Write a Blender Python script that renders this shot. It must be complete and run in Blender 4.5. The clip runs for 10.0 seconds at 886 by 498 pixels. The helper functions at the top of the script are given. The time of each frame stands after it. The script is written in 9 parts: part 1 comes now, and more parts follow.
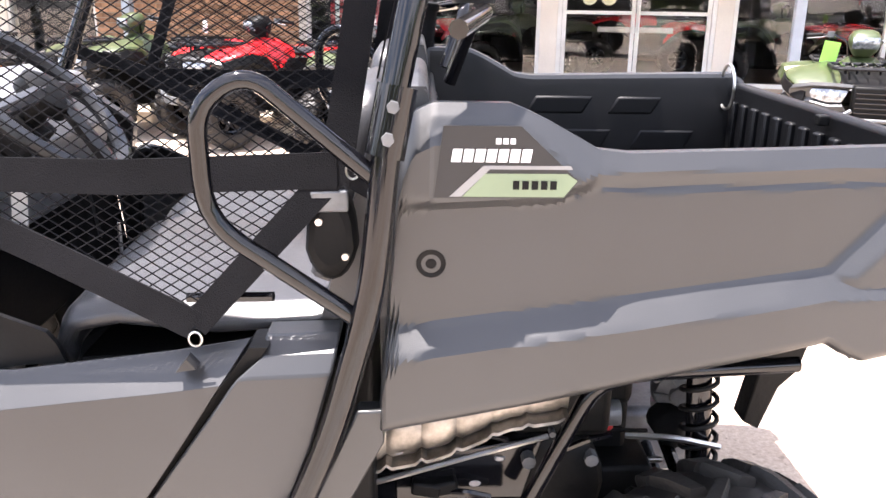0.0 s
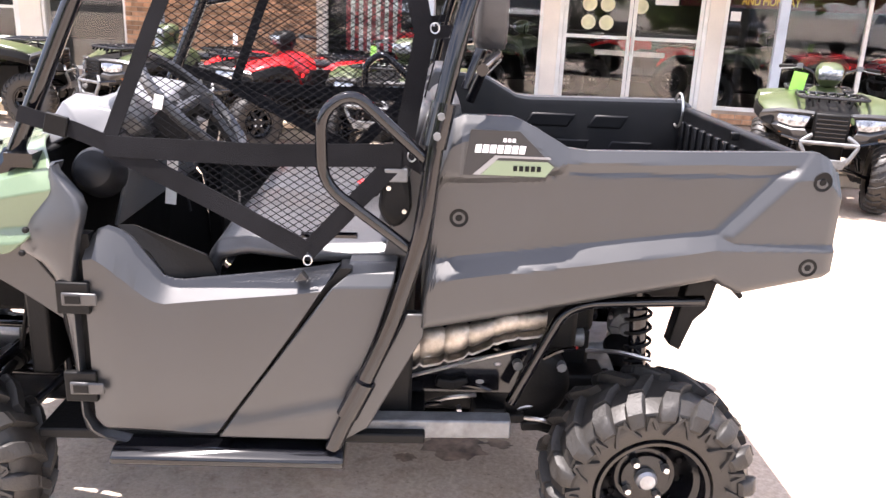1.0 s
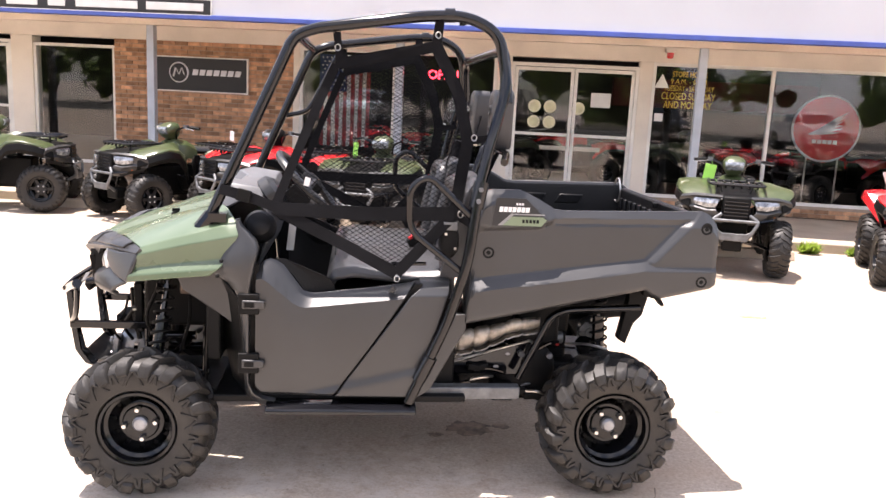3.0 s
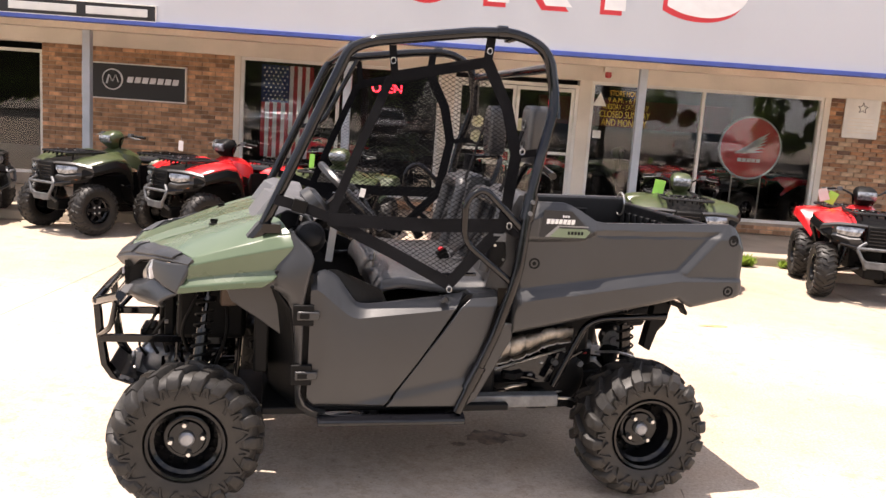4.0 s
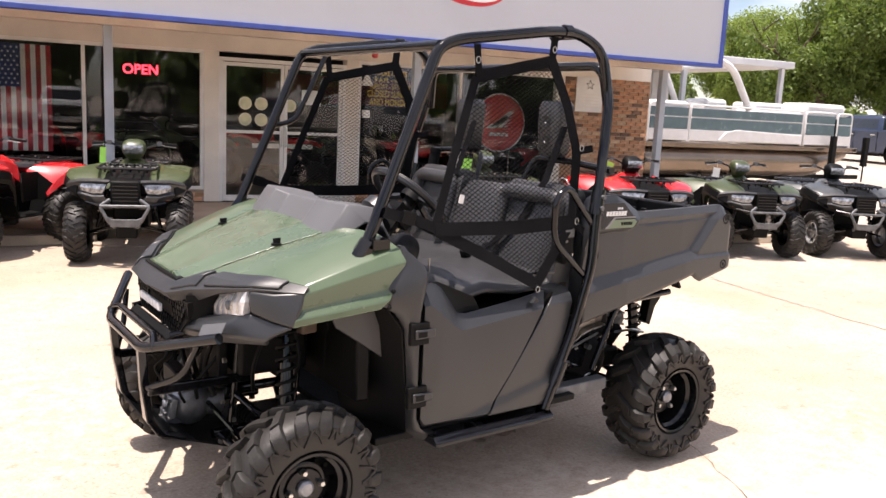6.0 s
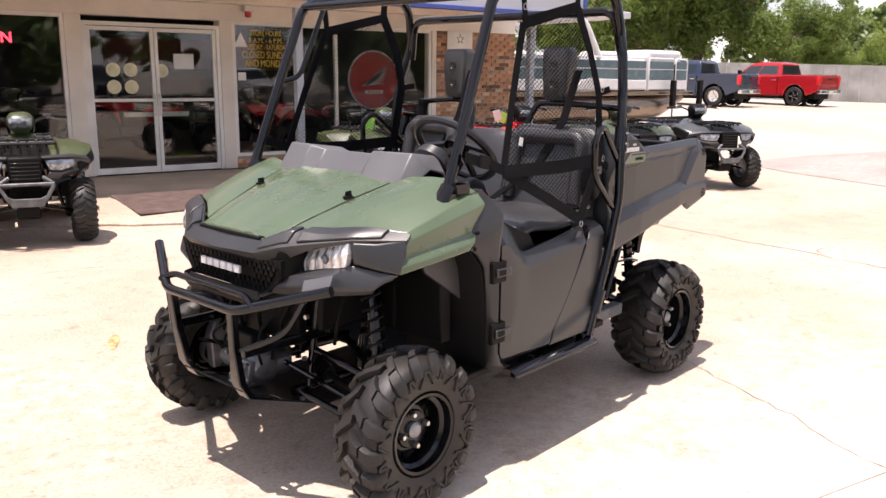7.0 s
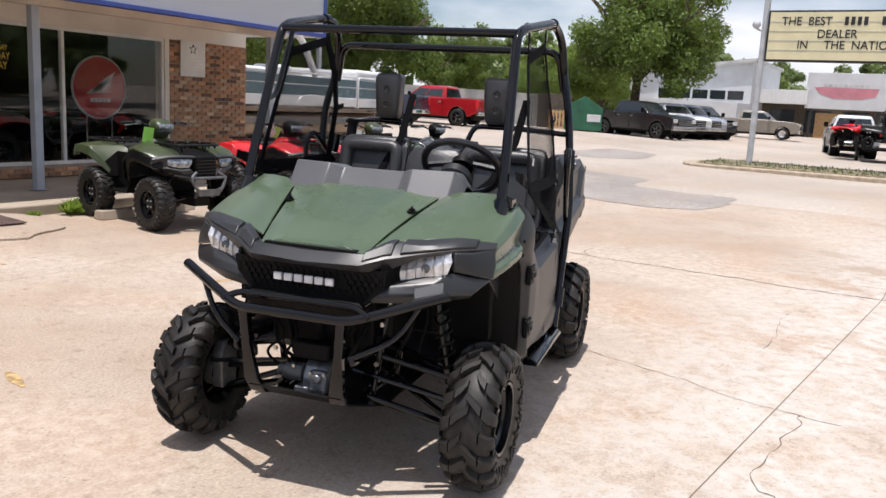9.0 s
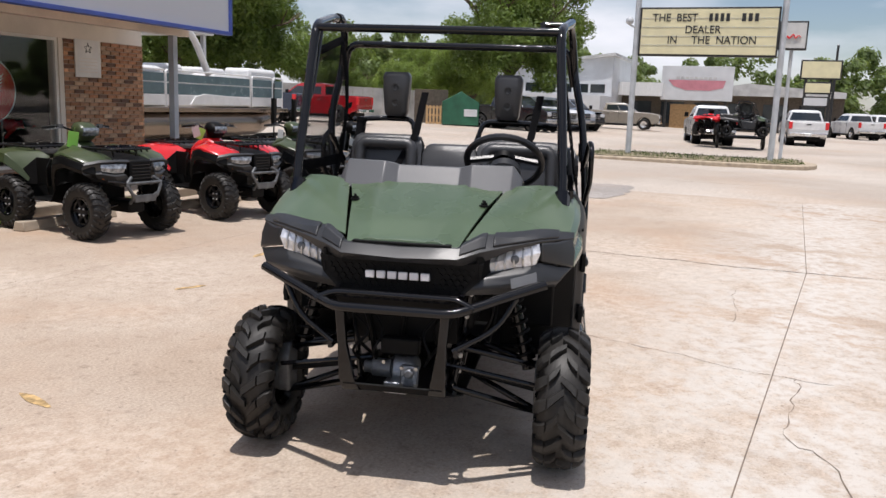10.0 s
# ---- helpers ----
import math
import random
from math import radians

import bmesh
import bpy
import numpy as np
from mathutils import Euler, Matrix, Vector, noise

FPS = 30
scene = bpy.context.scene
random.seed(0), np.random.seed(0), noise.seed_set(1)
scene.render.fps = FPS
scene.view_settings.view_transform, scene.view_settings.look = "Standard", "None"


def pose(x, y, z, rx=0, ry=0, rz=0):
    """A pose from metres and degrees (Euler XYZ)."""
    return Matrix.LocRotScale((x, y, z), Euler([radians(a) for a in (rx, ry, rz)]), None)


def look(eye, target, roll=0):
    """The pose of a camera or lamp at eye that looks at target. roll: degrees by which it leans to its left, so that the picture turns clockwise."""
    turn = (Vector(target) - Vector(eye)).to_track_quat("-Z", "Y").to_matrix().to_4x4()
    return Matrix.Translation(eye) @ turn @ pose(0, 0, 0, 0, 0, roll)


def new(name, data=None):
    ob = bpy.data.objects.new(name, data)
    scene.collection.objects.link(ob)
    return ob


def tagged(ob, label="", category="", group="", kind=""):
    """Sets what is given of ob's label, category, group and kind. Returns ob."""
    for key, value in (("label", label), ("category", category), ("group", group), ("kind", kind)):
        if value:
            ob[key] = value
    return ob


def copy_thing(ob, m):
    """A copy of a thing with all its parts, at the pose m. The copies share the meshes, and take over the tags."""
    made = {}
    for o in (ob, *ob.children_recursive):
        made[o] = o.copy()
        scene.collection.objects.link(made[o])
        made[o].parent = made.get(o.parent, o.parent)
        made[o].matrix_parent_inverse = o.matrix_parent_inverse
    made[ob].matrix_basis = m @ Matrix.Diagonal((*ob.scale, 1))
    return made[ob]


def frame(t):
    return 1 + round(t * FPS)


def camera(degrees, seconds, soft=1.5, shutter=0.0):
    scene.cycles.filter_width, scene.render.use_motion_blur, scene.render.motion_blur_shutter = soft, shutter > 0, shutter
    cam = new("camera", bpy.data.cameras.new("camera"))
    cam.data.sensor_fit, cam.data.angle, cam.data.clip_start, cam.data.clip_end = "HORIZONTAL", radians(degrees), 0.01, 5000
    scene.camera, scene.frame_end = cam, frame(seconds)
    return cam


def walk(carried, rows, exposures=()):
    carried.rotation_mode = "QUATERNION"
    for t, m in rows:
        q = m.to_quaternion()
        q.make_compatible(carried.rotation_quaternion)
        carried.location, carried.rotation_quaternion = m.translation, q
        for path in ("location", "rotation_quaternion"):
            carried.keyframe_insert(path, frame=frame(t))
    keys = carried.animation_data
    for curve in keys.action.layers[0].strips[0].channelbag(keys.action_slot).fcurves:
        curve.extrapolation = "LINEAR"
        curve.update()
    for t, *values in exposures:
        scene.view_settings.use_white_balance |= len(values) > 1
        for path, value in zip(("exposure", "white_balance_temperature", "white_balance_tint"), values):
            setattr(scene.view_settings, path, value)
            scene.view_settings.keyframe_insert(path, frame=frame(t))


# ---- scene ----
cam = camera(57.1, 10.0)
PATH = [
    (0, (0.783, -1.761, 1.485), (0.445, 0.113, 0.871), 0.7),
    (0.5, (0.754, -2.162, 1.578), (0.469, -0.278, 0.969), 1.6),
    (1, (0.852, -2.507, 1.582), (0.520, -0.623, 0.997), 2.6),
    (1.5, (0.860, -2.894, 1.607), (0.550, -1.000, 1.044), 2.7),
    (2, (0.840, -3.281, 1.628), (0.573, -1.358, 1.146), 1.1),
    (2.5, (0.844, -3.607, 1.654), (0.489, -1.688, 1.216), 2.2),
    (2.7, (0.806, -3.708, 1.676), (0.507, -1.773, 1.269), 2.5),
    (3.8, (0.247, -3.94, 1.63), (0.208, -1.965, 1.319), 3.5),
    (4, (0.11, -3.915, 1.633), (0.132, -1.94, 1.315), 4.0),
    (4.5, (-0.251, -3.885, 1.611), (-0.004, -1.928, 1.281), 5.0),
    (5, (-0.616, -3.768, 1.629), (-0.155, -1.856, 1.265), 0.3),
    (5.5, (-1.037, -3.649, 1.632), (-0.38, -1.776, 1.385), 2.5),
    (5.7, (-1.214, -3.6, 1.647), (-0.509, -1.755, 1.332), 2.8),
    (6.8, (-2.178, -3.189, 1.586), (-1.114, -1.531, 1.244), 1.3),
    (7, (-2.334, -3.162, 1.568), (-1.202, -1.566, 1.153), 0.5),
    (7.5, (-2.714, -2.98, 1.553), (-1.434, -1.48, 1.219), 0.9),
    (8, (-3.074, -2.765, 1.554), (-1.654, -1.4, 1.206), 1.0),
    (8.5, (-3.405, -2.56, 1.558), (-1.869, -1.342, 1.163), 2.6),
    (9, (-3.677, -2.241, 1.572), (-1.976, -1.251, 1.215), 3.1),
    (9.5, (-3.981, -1.898, 1.568), (-2.197, -1.057, 1.238), 1.8),
    (10, (-4.151, -1.513, 1.538), (-2.311, -0.811, 1.187), 2.1),
]
walk(cam, [(t, look(eye, target, roll)) for t, eye, target, roll in PATH],
     exposures=[(0, 2.40, 6550, 18), (0.5, 2.40, 6600, 19), (1.0, 2.26, 6600, 20), (2.0, 1.94, 6650, 20), (2.5, 1.77, 6650, 20), (4.0, 1.05, 7200, 19), (5.0, 0.92, 6950, 19), (5.5, 0.86, 6950, 19), (7.0, 0.74, 6900, 22), (8.5, 0.24, 6450, 15), (10, -0.08, 6400, 14)])

# ---------------------------------------------------------------- world, sun
world = bpy.data.worlds.new("sky")
scene.world = world
world.use_nodes = True
wn, wl = world.node_tree.nodes, world.node_tree.links
SUN_FROM = Vector((-0.205, -0.02, 1.0)).normalized()
sky = wn.new("ShaderNodeTexSky")
sky.sky_type, sky.sun_disc = "NISHITA", False
sky.sun_elevation = math.asin(SUN_FROM.z)
sky.sun_rotation = math.atan2(SUN_FROM.x, SUN_FROM.y)
sky.dust_density, sky.air_density = 0.7, 1.0
# thin clouds drawn across the whole sky
wtc = wn.new("ShaderNodeTexCoord")
wmap = wn.new("ShaderNodeMapping")
wmap.inputs["Scale"].default_value = (1.0, 1.0, 3.2)
wnoise = wn.new("ShaderNodeTexNoise")
wnoise.inputs["Scale"].default_value, wnoise.inputs["Detail"].default_value = 2.6, 7
wramp = wn.new("ShaderNodeValToRGB")
wramp.color_ramp.elements[0].position, wramp.color_ramp.elements[1].position = 0.42, 0.66
wmix = wn.new("ShaderNodeMixRGB")
wmix.inputs["Color2"].default_value = (9.8, 10.0, 10.5, 1)
wl.new(wtc.outputs["Generated"], wmap.inputs["Vector"])
wl.new(wmap.outputs["Vector"], wnoise.inputs["Vector"])
wl.new(wnoise.outputs["Fac"], wramp.inputs["Fac"])
wl.new(wramp.outputs["Color"], wmix.inputs["Fac"])
wl.new(sky.outputs["Color"], wmix.inputs["Color1"])
wl.new(wmix.outputs["Color"], wn["Background"].inputs["Color"])
wn["Background"].inputs["Strength"].default_value = 0.10

sun = new("sun", bpy.data.lights.new("sun", "SUN"))
sun.data.energy, sun.data.angle, sun.data.color = 4.6, radians(0.55), (1.0, 0.965, 0.91)
sun.matrix_world = look(SUN_FROM * 60, (0, 0, 0))


# ---------------------------------------------------------------- materials
def mat(name, color, rough=0.6, metal=0.0, vary=0.12, scale=6.0, fine=90.0, bump=0.0, bump_scale=None, tint=None, coat=0.0, spec=0.5, by_object=0.0, by_island=0.0, rough_vary=0.08):
    """A surface with a slow stain, a fine grain and relief, all in metres of the object."""
    m = bpy.data.materials.new(name)
    m.use_nodes = True
    n, l = m.node_tree.nodes, m.node_tree.links
    b = n["Principled BSDF"]
    b.inputs["Metallic"].default_value = metal
    b.inputs["Coat Weight"].default_value = coat
    b.inputs["Coat Roughness"].default_value = 0.08
    b.inputs["Specular IOR Level"].default_value = spec
    tc = n.new("ShaderNodeTexCoord")
    slow = n.new("ShaderNodeTexNoise")
    slow.inputs["Scale"].default_value, slow.inputs["Detail"].default_value = scale, 5
    grain = n.new("ShaderNodeTexNoise")
    grain.inputs["Scale"].default_value, grain.inputs["Detail"].default_value = fine, 3
    for x in (slow, grain):
        l.new(tc.outputs["Object"], x.inputs["Vector"])
    mix = n.new("ShaderNodeMixRGB")
    dark = tint or [c * (1 - 2.2 * vary) for c in color]
    lite = [min(1.0, c * (1 + 1.3 * vary)) for c in color]
    mix.inputs["Color1"].default_value, mix.inputs["Color2"].default_value = (*dark, 1), (*lite, 1)
    ramp = n.new("ShaderNodeMapRange")
    ramp.inputs["From Min"].default_value, ramp.inputs["From Max"].default_value = 0.3, 0.68
    l.new(slow.outputs["Fac"], ramp.inputs["Value"])
    l.new(ramp.outputs["Result"], mix.inputs["Fac"])
    mul = n.new("ShaderNodeMixRGB")
    mul.blend_type = "MULTIPLY"
    mul.inputs["Fac"].default_value = 1.0
    gr = n.new("ShaderNodeMapRange")
    gr.inputs["To Min"].default_value, gr.inputs["To Max"].default_value = 1 - vary, 1 + vary
    l.new(grain.outputs["Fac"], gr.inputs["Value"])
    l.new(mix.outputs["Color"], mul.inputs["Color1"])
    l.new(gr.outputs["Result"], mul.inputs["Color2"])
    out = mul.outputs["Color"]
    if by_object or by_island:
        info = n.new("ShaderNodeObjectInfo" if by_object else "ShaderNodeNewGeometry")
        key = "Random" if by_object else "Random Per Island"
        k = by_object or by_island
        r2 = n.new("ShaderNodeMapRange")
        r2.inputs["To Min"].default_value, r2.inputs["To Max"].default_value = 1 - k, 1 + k
        l.new(info.outputs[key], r2.inputs["Value"])
        m2 = n.new("ShaderNodeMixRGB")
        m2.blend_type = "MULTIPLY"
        m2.inputs["Fac"].default_value = 1.0
        l.new(out, m2.inputs["Color1"])
        l.new(r2.outputs["Result"], m2.inputs["Color2"])
        out = m2.outputs["Color"]
    l.new(out, b.inputs["Base Color"])
    rr = n.new("ShaderNodeMapRange")
    rr.inputs["To Min"].default_value, rr.inputs["To Max"].default_value = max(0.02, rough - rough_vary), min(1, rough + rough_vary)
    l.new(slow.outputs["Fac"], rr.inputs["Value"])
    l.new(rr.outputs["Result"], b.inputs["Roughness"])
    if bump:
        bm_tex = grain
        if bump_scale:
            bm_tex = n.new("ShaderNodeTexNoise")
            bm_tex.inputs["Scale"].default_value, bm_tex.inputs["Detail"].default_value = bump_scale, 4
            l.new(tc.outputs["Object"], bm_tex.inputs["Vector"])
        bn = n.new("ShaderNodeBump")
        bn.inputs["Strength"].default_value, bn.inputs["Distance"].default_value = bump, 0.01
        l.new(bm_tex.outputs["Fac"], bn.inputs["Height"])
        l.new(bn.outputs["Normal"], b.inputs["Normal"])
    return m


def glow(name, color, strength):
    m = bpy.data.materials.new(name)
    m.use_nodes = True
    b = m.node_tree.nodes["Principled BSDF"]
    b.inputs["Base Color"].default_value = (*color, 1)
    b.inputs["Emission Color"].default_value = (*color, 1)
    b.inputs["Emission Strength"].default_value = strength
    return m


def glass(name, color=(0.8, 0.85, 0.85), rough=0.0, tint=0.35, gloss=0.06, rise=0.5):
    """A thin pane: mostly clear, with a mirror that grows towards grazing sight."""
    m = bpy.data.materials.new(name)
    m.use_nodes = True
    n, l = m.node_tree.nodes, m.node_tree.links
    n.remove(n["Principled BSDF"])
    clear = n.new("ShaderNodeBsdfTransparent")
    clear.inputs["Color"].default_value = (*[c * tint for c in color], 1)
    shine = n.new("ShaderNodeBsdfGlossy")
    shine.inputs["Roughness"].default_value = rough
    facing = n.new("ShaderNodeLayerWeight")
    facing.inputs["Blend"].default_value = 0.5
    steep = n.new("ShaderNodeMath")
    steep.operation = "POWER"
    steep.inputs[1].default_value = 5.0
    add = n.new("ShaderNodeMath")
    add.operation = "MULTIPLY_ADD"
    add.inputs[1].default_value, add.inputs[2].default_value = rise, gloss
    mix = n.new("ShaderNodeMixShader")
    l.new(facing.outputs["Facing"], steep.inputs[0])
    l.new(steep.outputs[0], add.inputs[0])
    l.new(add.outputs[0], mix.inputs[0])
    l.new(clear.outputs[0], mix.inputs[1])
    l.new(shine.outputs[0], mix.inputs[2])
    l.new(mix.outputs[0], n["Material Output"].inputs["Surface"])
    return m


# ---------------------------------------------------------------- building blocks of meshes
def box(bm, x0, x1, y0, y1, z0, z1):
    v = [bm.verts.new(p) for p in ((x0, y0, z0), (x1, y0, z0), (x1, y1, z0), (x0, y1, z0), (x0, y0, z1), (x1, y0, z1), (x1, y1, z1), (x0, y1, z1))]
    for f in ((3, 2, 1, 0), (4, 5, 6, 7), (0, 1, 5, 4), (1, 2, 6, 5), (2, 3, 7, 6), (3, 0, 4, 7)):
        bm.faces.new([v[i] for i in f])
    return v


def obox(bm, m, sx, sy, sz):
    """A box of that size round the origin, moved by the matrix m."""
    v = box(bm, -sx / 2, sx / 2, -sy / 2, sy / 2, -sz / 2, sz / 2)
    bmesh.ops.transform(bm, matrix=m, verts=v)
    return v


def ring(centre, ax, ay, r, seg, turn=0.0):
    return [centre + ax * (r * math.cos(turn + 2 * math.pi * i / seg)) + ay * (r * math.sin(turn + 2 * math.pi * i / seg)) for i in range(seg)]


def cyl(bm, p0, p1, r, seg=12, r2=None, caps=True):
    p0, p1 = Vector(p0), Vector(p1)
    d = (p1 - p0).normalized()
    ax = d.orthogonal().normalized()
    ay = d.cross(ax)
    a = [bm.verts.new(p) for p in ring(p0, ax, ay, r, seg)]
    b = [bm.verts.new(p) for p in ring(p1, ax, ay, r if r2 is None else r2, seg)]
    for i in range(seg):
        j = (i + 1) % seg
        bm.faces.new((a[i], a[j], b[j], b[i]))
    if caps:
        bm.faces.new(a[::-1])
        bm.faces.new(b)


def rounded(pts, fillet, steps=4, closed=False):
    """The corners of a run of points, rounded off."""
    pts = [Vector(p) for p in pts]
    out = []
    n = len(pts)
    for i, p in enumerate(pts):
        if not closed and i in (0, n - 1):
            out.append(p)
            continue
        a, b = pts[i - 1], pts[(i + 1) % n]
        da, db = a - p, b - p
        k = min(fillet, da.length * 0.48, db.length * 0.48)
        s, e = p + da.normalized() * k, p + db.normalized() * k
        for j in range(steps + 1):
            t = j / steps
            out.append(s * (1 - t) ** 2 + p * (2 * t * (1 - t)) + e * t ** 2)
    return out


def tube(bm, pts, r, seg=8, fillet=0.06, steps=4, closed=False, caps=True, flat=1.0):
    run = rounded(pts, fillet, steps, closed) if fillet else [Vector(p) for p in pts]
    n = len(run)
    rings = []
    d0 = (run[1] - run[0]).normalized()
    ax = d0.orthogonal().normalized()
    for i, p in enumerate(run):
        if closed:
            d = (run[(i + 1) % n] - run[i - 1]).normalized()
        else:
            d = (run[min(i + 1, n - 1)] - run[max(i - 1, 0)]).normalized()
        ax = (ax - d * ax.dot(d)).normalized()
        rings.append([bm.verts.new(q) for q in ring(p, ax, d.cross(ax) * flat, r, seg)])
    for i in range(n if closed else n - 1):
        a, b = rings[i], rings[(i + 1) % n]
        for j in range(seg):
            k = (j + 1) % seg
            bm.faces.new((a[j], a[k], b[k], b[j]))
    if caps and not closed:
        bm.faces.new(rings[0][::-1])
        bm.faces.new(rings[-1])


def prism(bm, outline, axis, a, b):
    """A flat outline, pushed along an axis from a to b. The outline's two numbers are the other two axes, in order."""
    def at(p, h):
        return {"x": (h, p[0], p[1]), "y": (p[0], h, p[1]), "z": (p[0], p[1], h)}[axis]
    lo = [bm.verts.new(at(p, a)) for p in outline]
    hi = [bm.verts.new(at(p, b)) for p in outline]
    n = len(outline)
    faces = [bm.faces.new(lo[::-1]), bm.faces.new(hi)]
    for i in range(n):
        j = (i + 1) % n
        faces.append(bm.faces.new((lo[i], lo[j], hi[j], hi[i])))
    return faces


def loft(bm, rows, thick=0.0, close=False):
    """A skin over rows of points; thick pushes a second skin inwards along the normals."""
    g = [[bm.verts.new(p) for p in r] for r in rows]
    fs = []
    for i in range(len(g) - 1):
        w = len(g[i])
        for j in range(w if close else w - 1):
            k = (j + 1) % w
            fs.append(bm.faces.new((g[i][j], g[i][k], g[i + 1][k], g[i + 1][j])))
    if thick:
        bmesh.ops.recalc_face_normals(bm, faces=fs)
        bmesh.ops.solidify(bm, geom=fs, thickness=thick)
    return fs


def lathe(bm, profile, m, seg=32, close=False):
    """Turns a profile of (radius, height along z) round z, then moves it by m."""
    rows = []
    for r, h in profile:
        rows.append([bm.verts.new(m @ Vector((r * math.cos(2 * math.pi * i / seg), r * math.sin(2 * math.pi * i / seg), h))) for i in range(seg)])
    for i in range(len(rows) if close else len(rows) - 1):
        a, b = rows[i], rows[(i + 1) % len(rows)]
        for j in range(seg):
            k = (j + 1) % seg
            bm.faces.new((a[j], a[k], b[k], b[j]))
    return rows


def ball(bm, centre, r, u=10, v=7, scale=(1, 1, 1)):
    m = Matrix.Translation(centre) @ Matrix.Diagonal((*scale, 1))
    bmesh.ops.create_uvsphere(bm, u_segments=u, v_segments=v, radius=r, matrix=m)


def link_mesh(name, bm, material, smooth=32, bevel=0.0, segs=2):
    bmesh.ops.recalc_face_normals(bm, faces=bm.faces[:])
    me = bpy.data.meshes.new(name)
    bm.to_mesh(me)
    bm.free()
    me.materials.append(material)
    if smooth:
        me.polygons.foreach_set("use_smooth", [True] * len(me.polygons))
        me.set_sharp_from_angle(angle=radians(smooth))
    ob = new(name, me)
    if bevel:
        mod = ob.modifiers.new("bevel", "BEVEL")
        mod.width, mod.segments, mod.limit_method, mod.angle_limit = bevel, segs, "ANGLE", radians(28)
        mod.harden_normals = False
    return ob


def part(name, bm, material, parent, label="", **kw):
    ob = link_mesh(name, bm, material, **kw)
    ob.parent = parent
    return tagged(ob, label)


def thing(name, label, category, group="", m=None):
    ob = new(name)
    ob.empty_display_size = 0.2
    if m is not None:
        ob.matrix_world = m
    return tagged(ob, label, category, group)


def structure(name, bm, material, label="", **kw):
    return tagged(link_mesh(name, bm, material, **kw), label, kind="structure")


def piece(name, mesh, parent, m):
    """One more object on a shared mesh, as a part."""
    ob = new(name, mesh)
    ob.parent = parent
    ob.matrix_basis = m
    return ob


def lettering(name, words, size, m, material, parent=None, depth=0.004, bold=0.0, align="LEFT", squeeze=1.0, shear=0.0):
    cu = bpy.data.curves.new(name, "FONT")
    cu.body, cu.size, cu.extrude, cu.offset, cu.align_x = words, size, depth, bold, align
    cu.shear = shear
    tmp = bpy.data.objects.new(name, cu)
    scene.collection.objects.link(tmp)
    me = bpy.data.meshes.new_from_object(tmp.evaluated_get(bpy.context.evaluated_depsgraph_get()))
    bpy.data.objects.remove(tmp)
    me.name = name
    me.materials.clear()
    me.materials.append(material)
    me.transform(Matrix.Diagonal((squeeze, 1, 1, 1)))
    ob = new(name, me)
    if parent:
        ob.parent = parent
        ob.matrix_basis = m
    else:
        ob.matrix_world = m
    return ob


def lerp(a, b, t):
    return a + (b - a) * t


def along(table, x):
    """A value read from a table of (place, value) by straight lines."""
    if x <= table[0][0]:
        return table[0][1]
    for (a, va), (b, vb) in zip(table, table[1:]):
        if x <= b:
            return lerp(va, vb, (x - a) / (b - a))
    return table[-1][1]


def spread(values, n):
    out = []
    for a, b in zip(values, values[1:]):
        out += [lerp(a, b, k / n) for k in range(n)]
    return out + [values[-1]]



# ---------------------------------------------------------------- the materials of this place
M_BEIGE = mat("beige paint", (0.74, 0.68, 0.59), 0.6, vary=0.06, scale=1.5, fine=60)
M_FASCIA = mat("pale grey sign panel", (0.52, 0.54, 0.57), 0.55, vary=0.008, scale=0.6, fine=20)
M_BLUE = mat("blue trim paint", (0.05, 0.09, 0.36), 0.45, vary=0.08)
M_FRAME = mat("off-white window frame", (0.76, 0.745, 0.70), 0.45, vary=0.06, scale=3)
M_POST = mat("grey-blue post paint", (0.40, 0.44, 0.48), 0.5, vary=0.08, scale=3)
# near-black so that the colour itself carries the gloom behind the glass
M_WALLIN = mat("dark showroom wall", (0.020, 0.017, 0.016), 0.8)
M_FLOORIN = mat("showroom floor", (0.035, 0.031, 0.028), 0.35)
M_GLASS = glass("shop glass", color=(0.97, 0.98, 0.98), tint=0.88, gloss=0.045, rise=0.35)
M_WALK = mat("sidewalk concrete", (0.42, 0.35, 0.27), 0.85, vary=0.12, scale=1.2, fine=70, bump=0.25)
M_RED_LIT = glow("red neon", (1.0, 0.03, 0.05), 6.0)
M_TUBE = glow("fluorescent tube", (1.0, 0.97, 0.9), 9.0)
M_WHITE = mat("white paint", (0.78, 0.78, 0.76), 0.5, vary=0.05)
M_YELLOW = mat("yellow lettering", (0.62, 0.40, 0.05), 0.5, vary=0.05)
M_RED = mat("red paint", (0.55, 0.02, 0.02), 0.3, vary=0.06, coat=0.4)
M_CHARCOAL = mat("black sign panel", (0.009, 0.009, 0.010), 0.5, vary=0.1)
M_SILVER = mat("silver lettering", (0.66, 0.66, 0.68), 0.4, metal=0.0, vary=0.05)
M_MAT = mat("brown door mat", (0.10, 0.065, 0.055), 0.95, vary=0.2, fine=140, bump=0.5)
M_BLUEFLAG = mat("navy flag cloth", (0.03, 0.05, 0.16), 0.8)
M_REDFLAG = mat("red flag cloth", (0.40, 0.03, 0.04), 0.8)
M_MORTAR = mat("mortar", (0.36, 0.285, 0.22), 0.9, vary=0.1)
M_SOFFIT = mat("tan soffit board", (0.64, 0.56, 0.465), 0.5, vary=0.10, scale=1.2, fine=40)
M_BRICK = mat("tan brick", (0.47, 0.262, 0.150), 0.85, vary=0.16, scale=9, fine=120, bump=0.3, by_island=0.46)
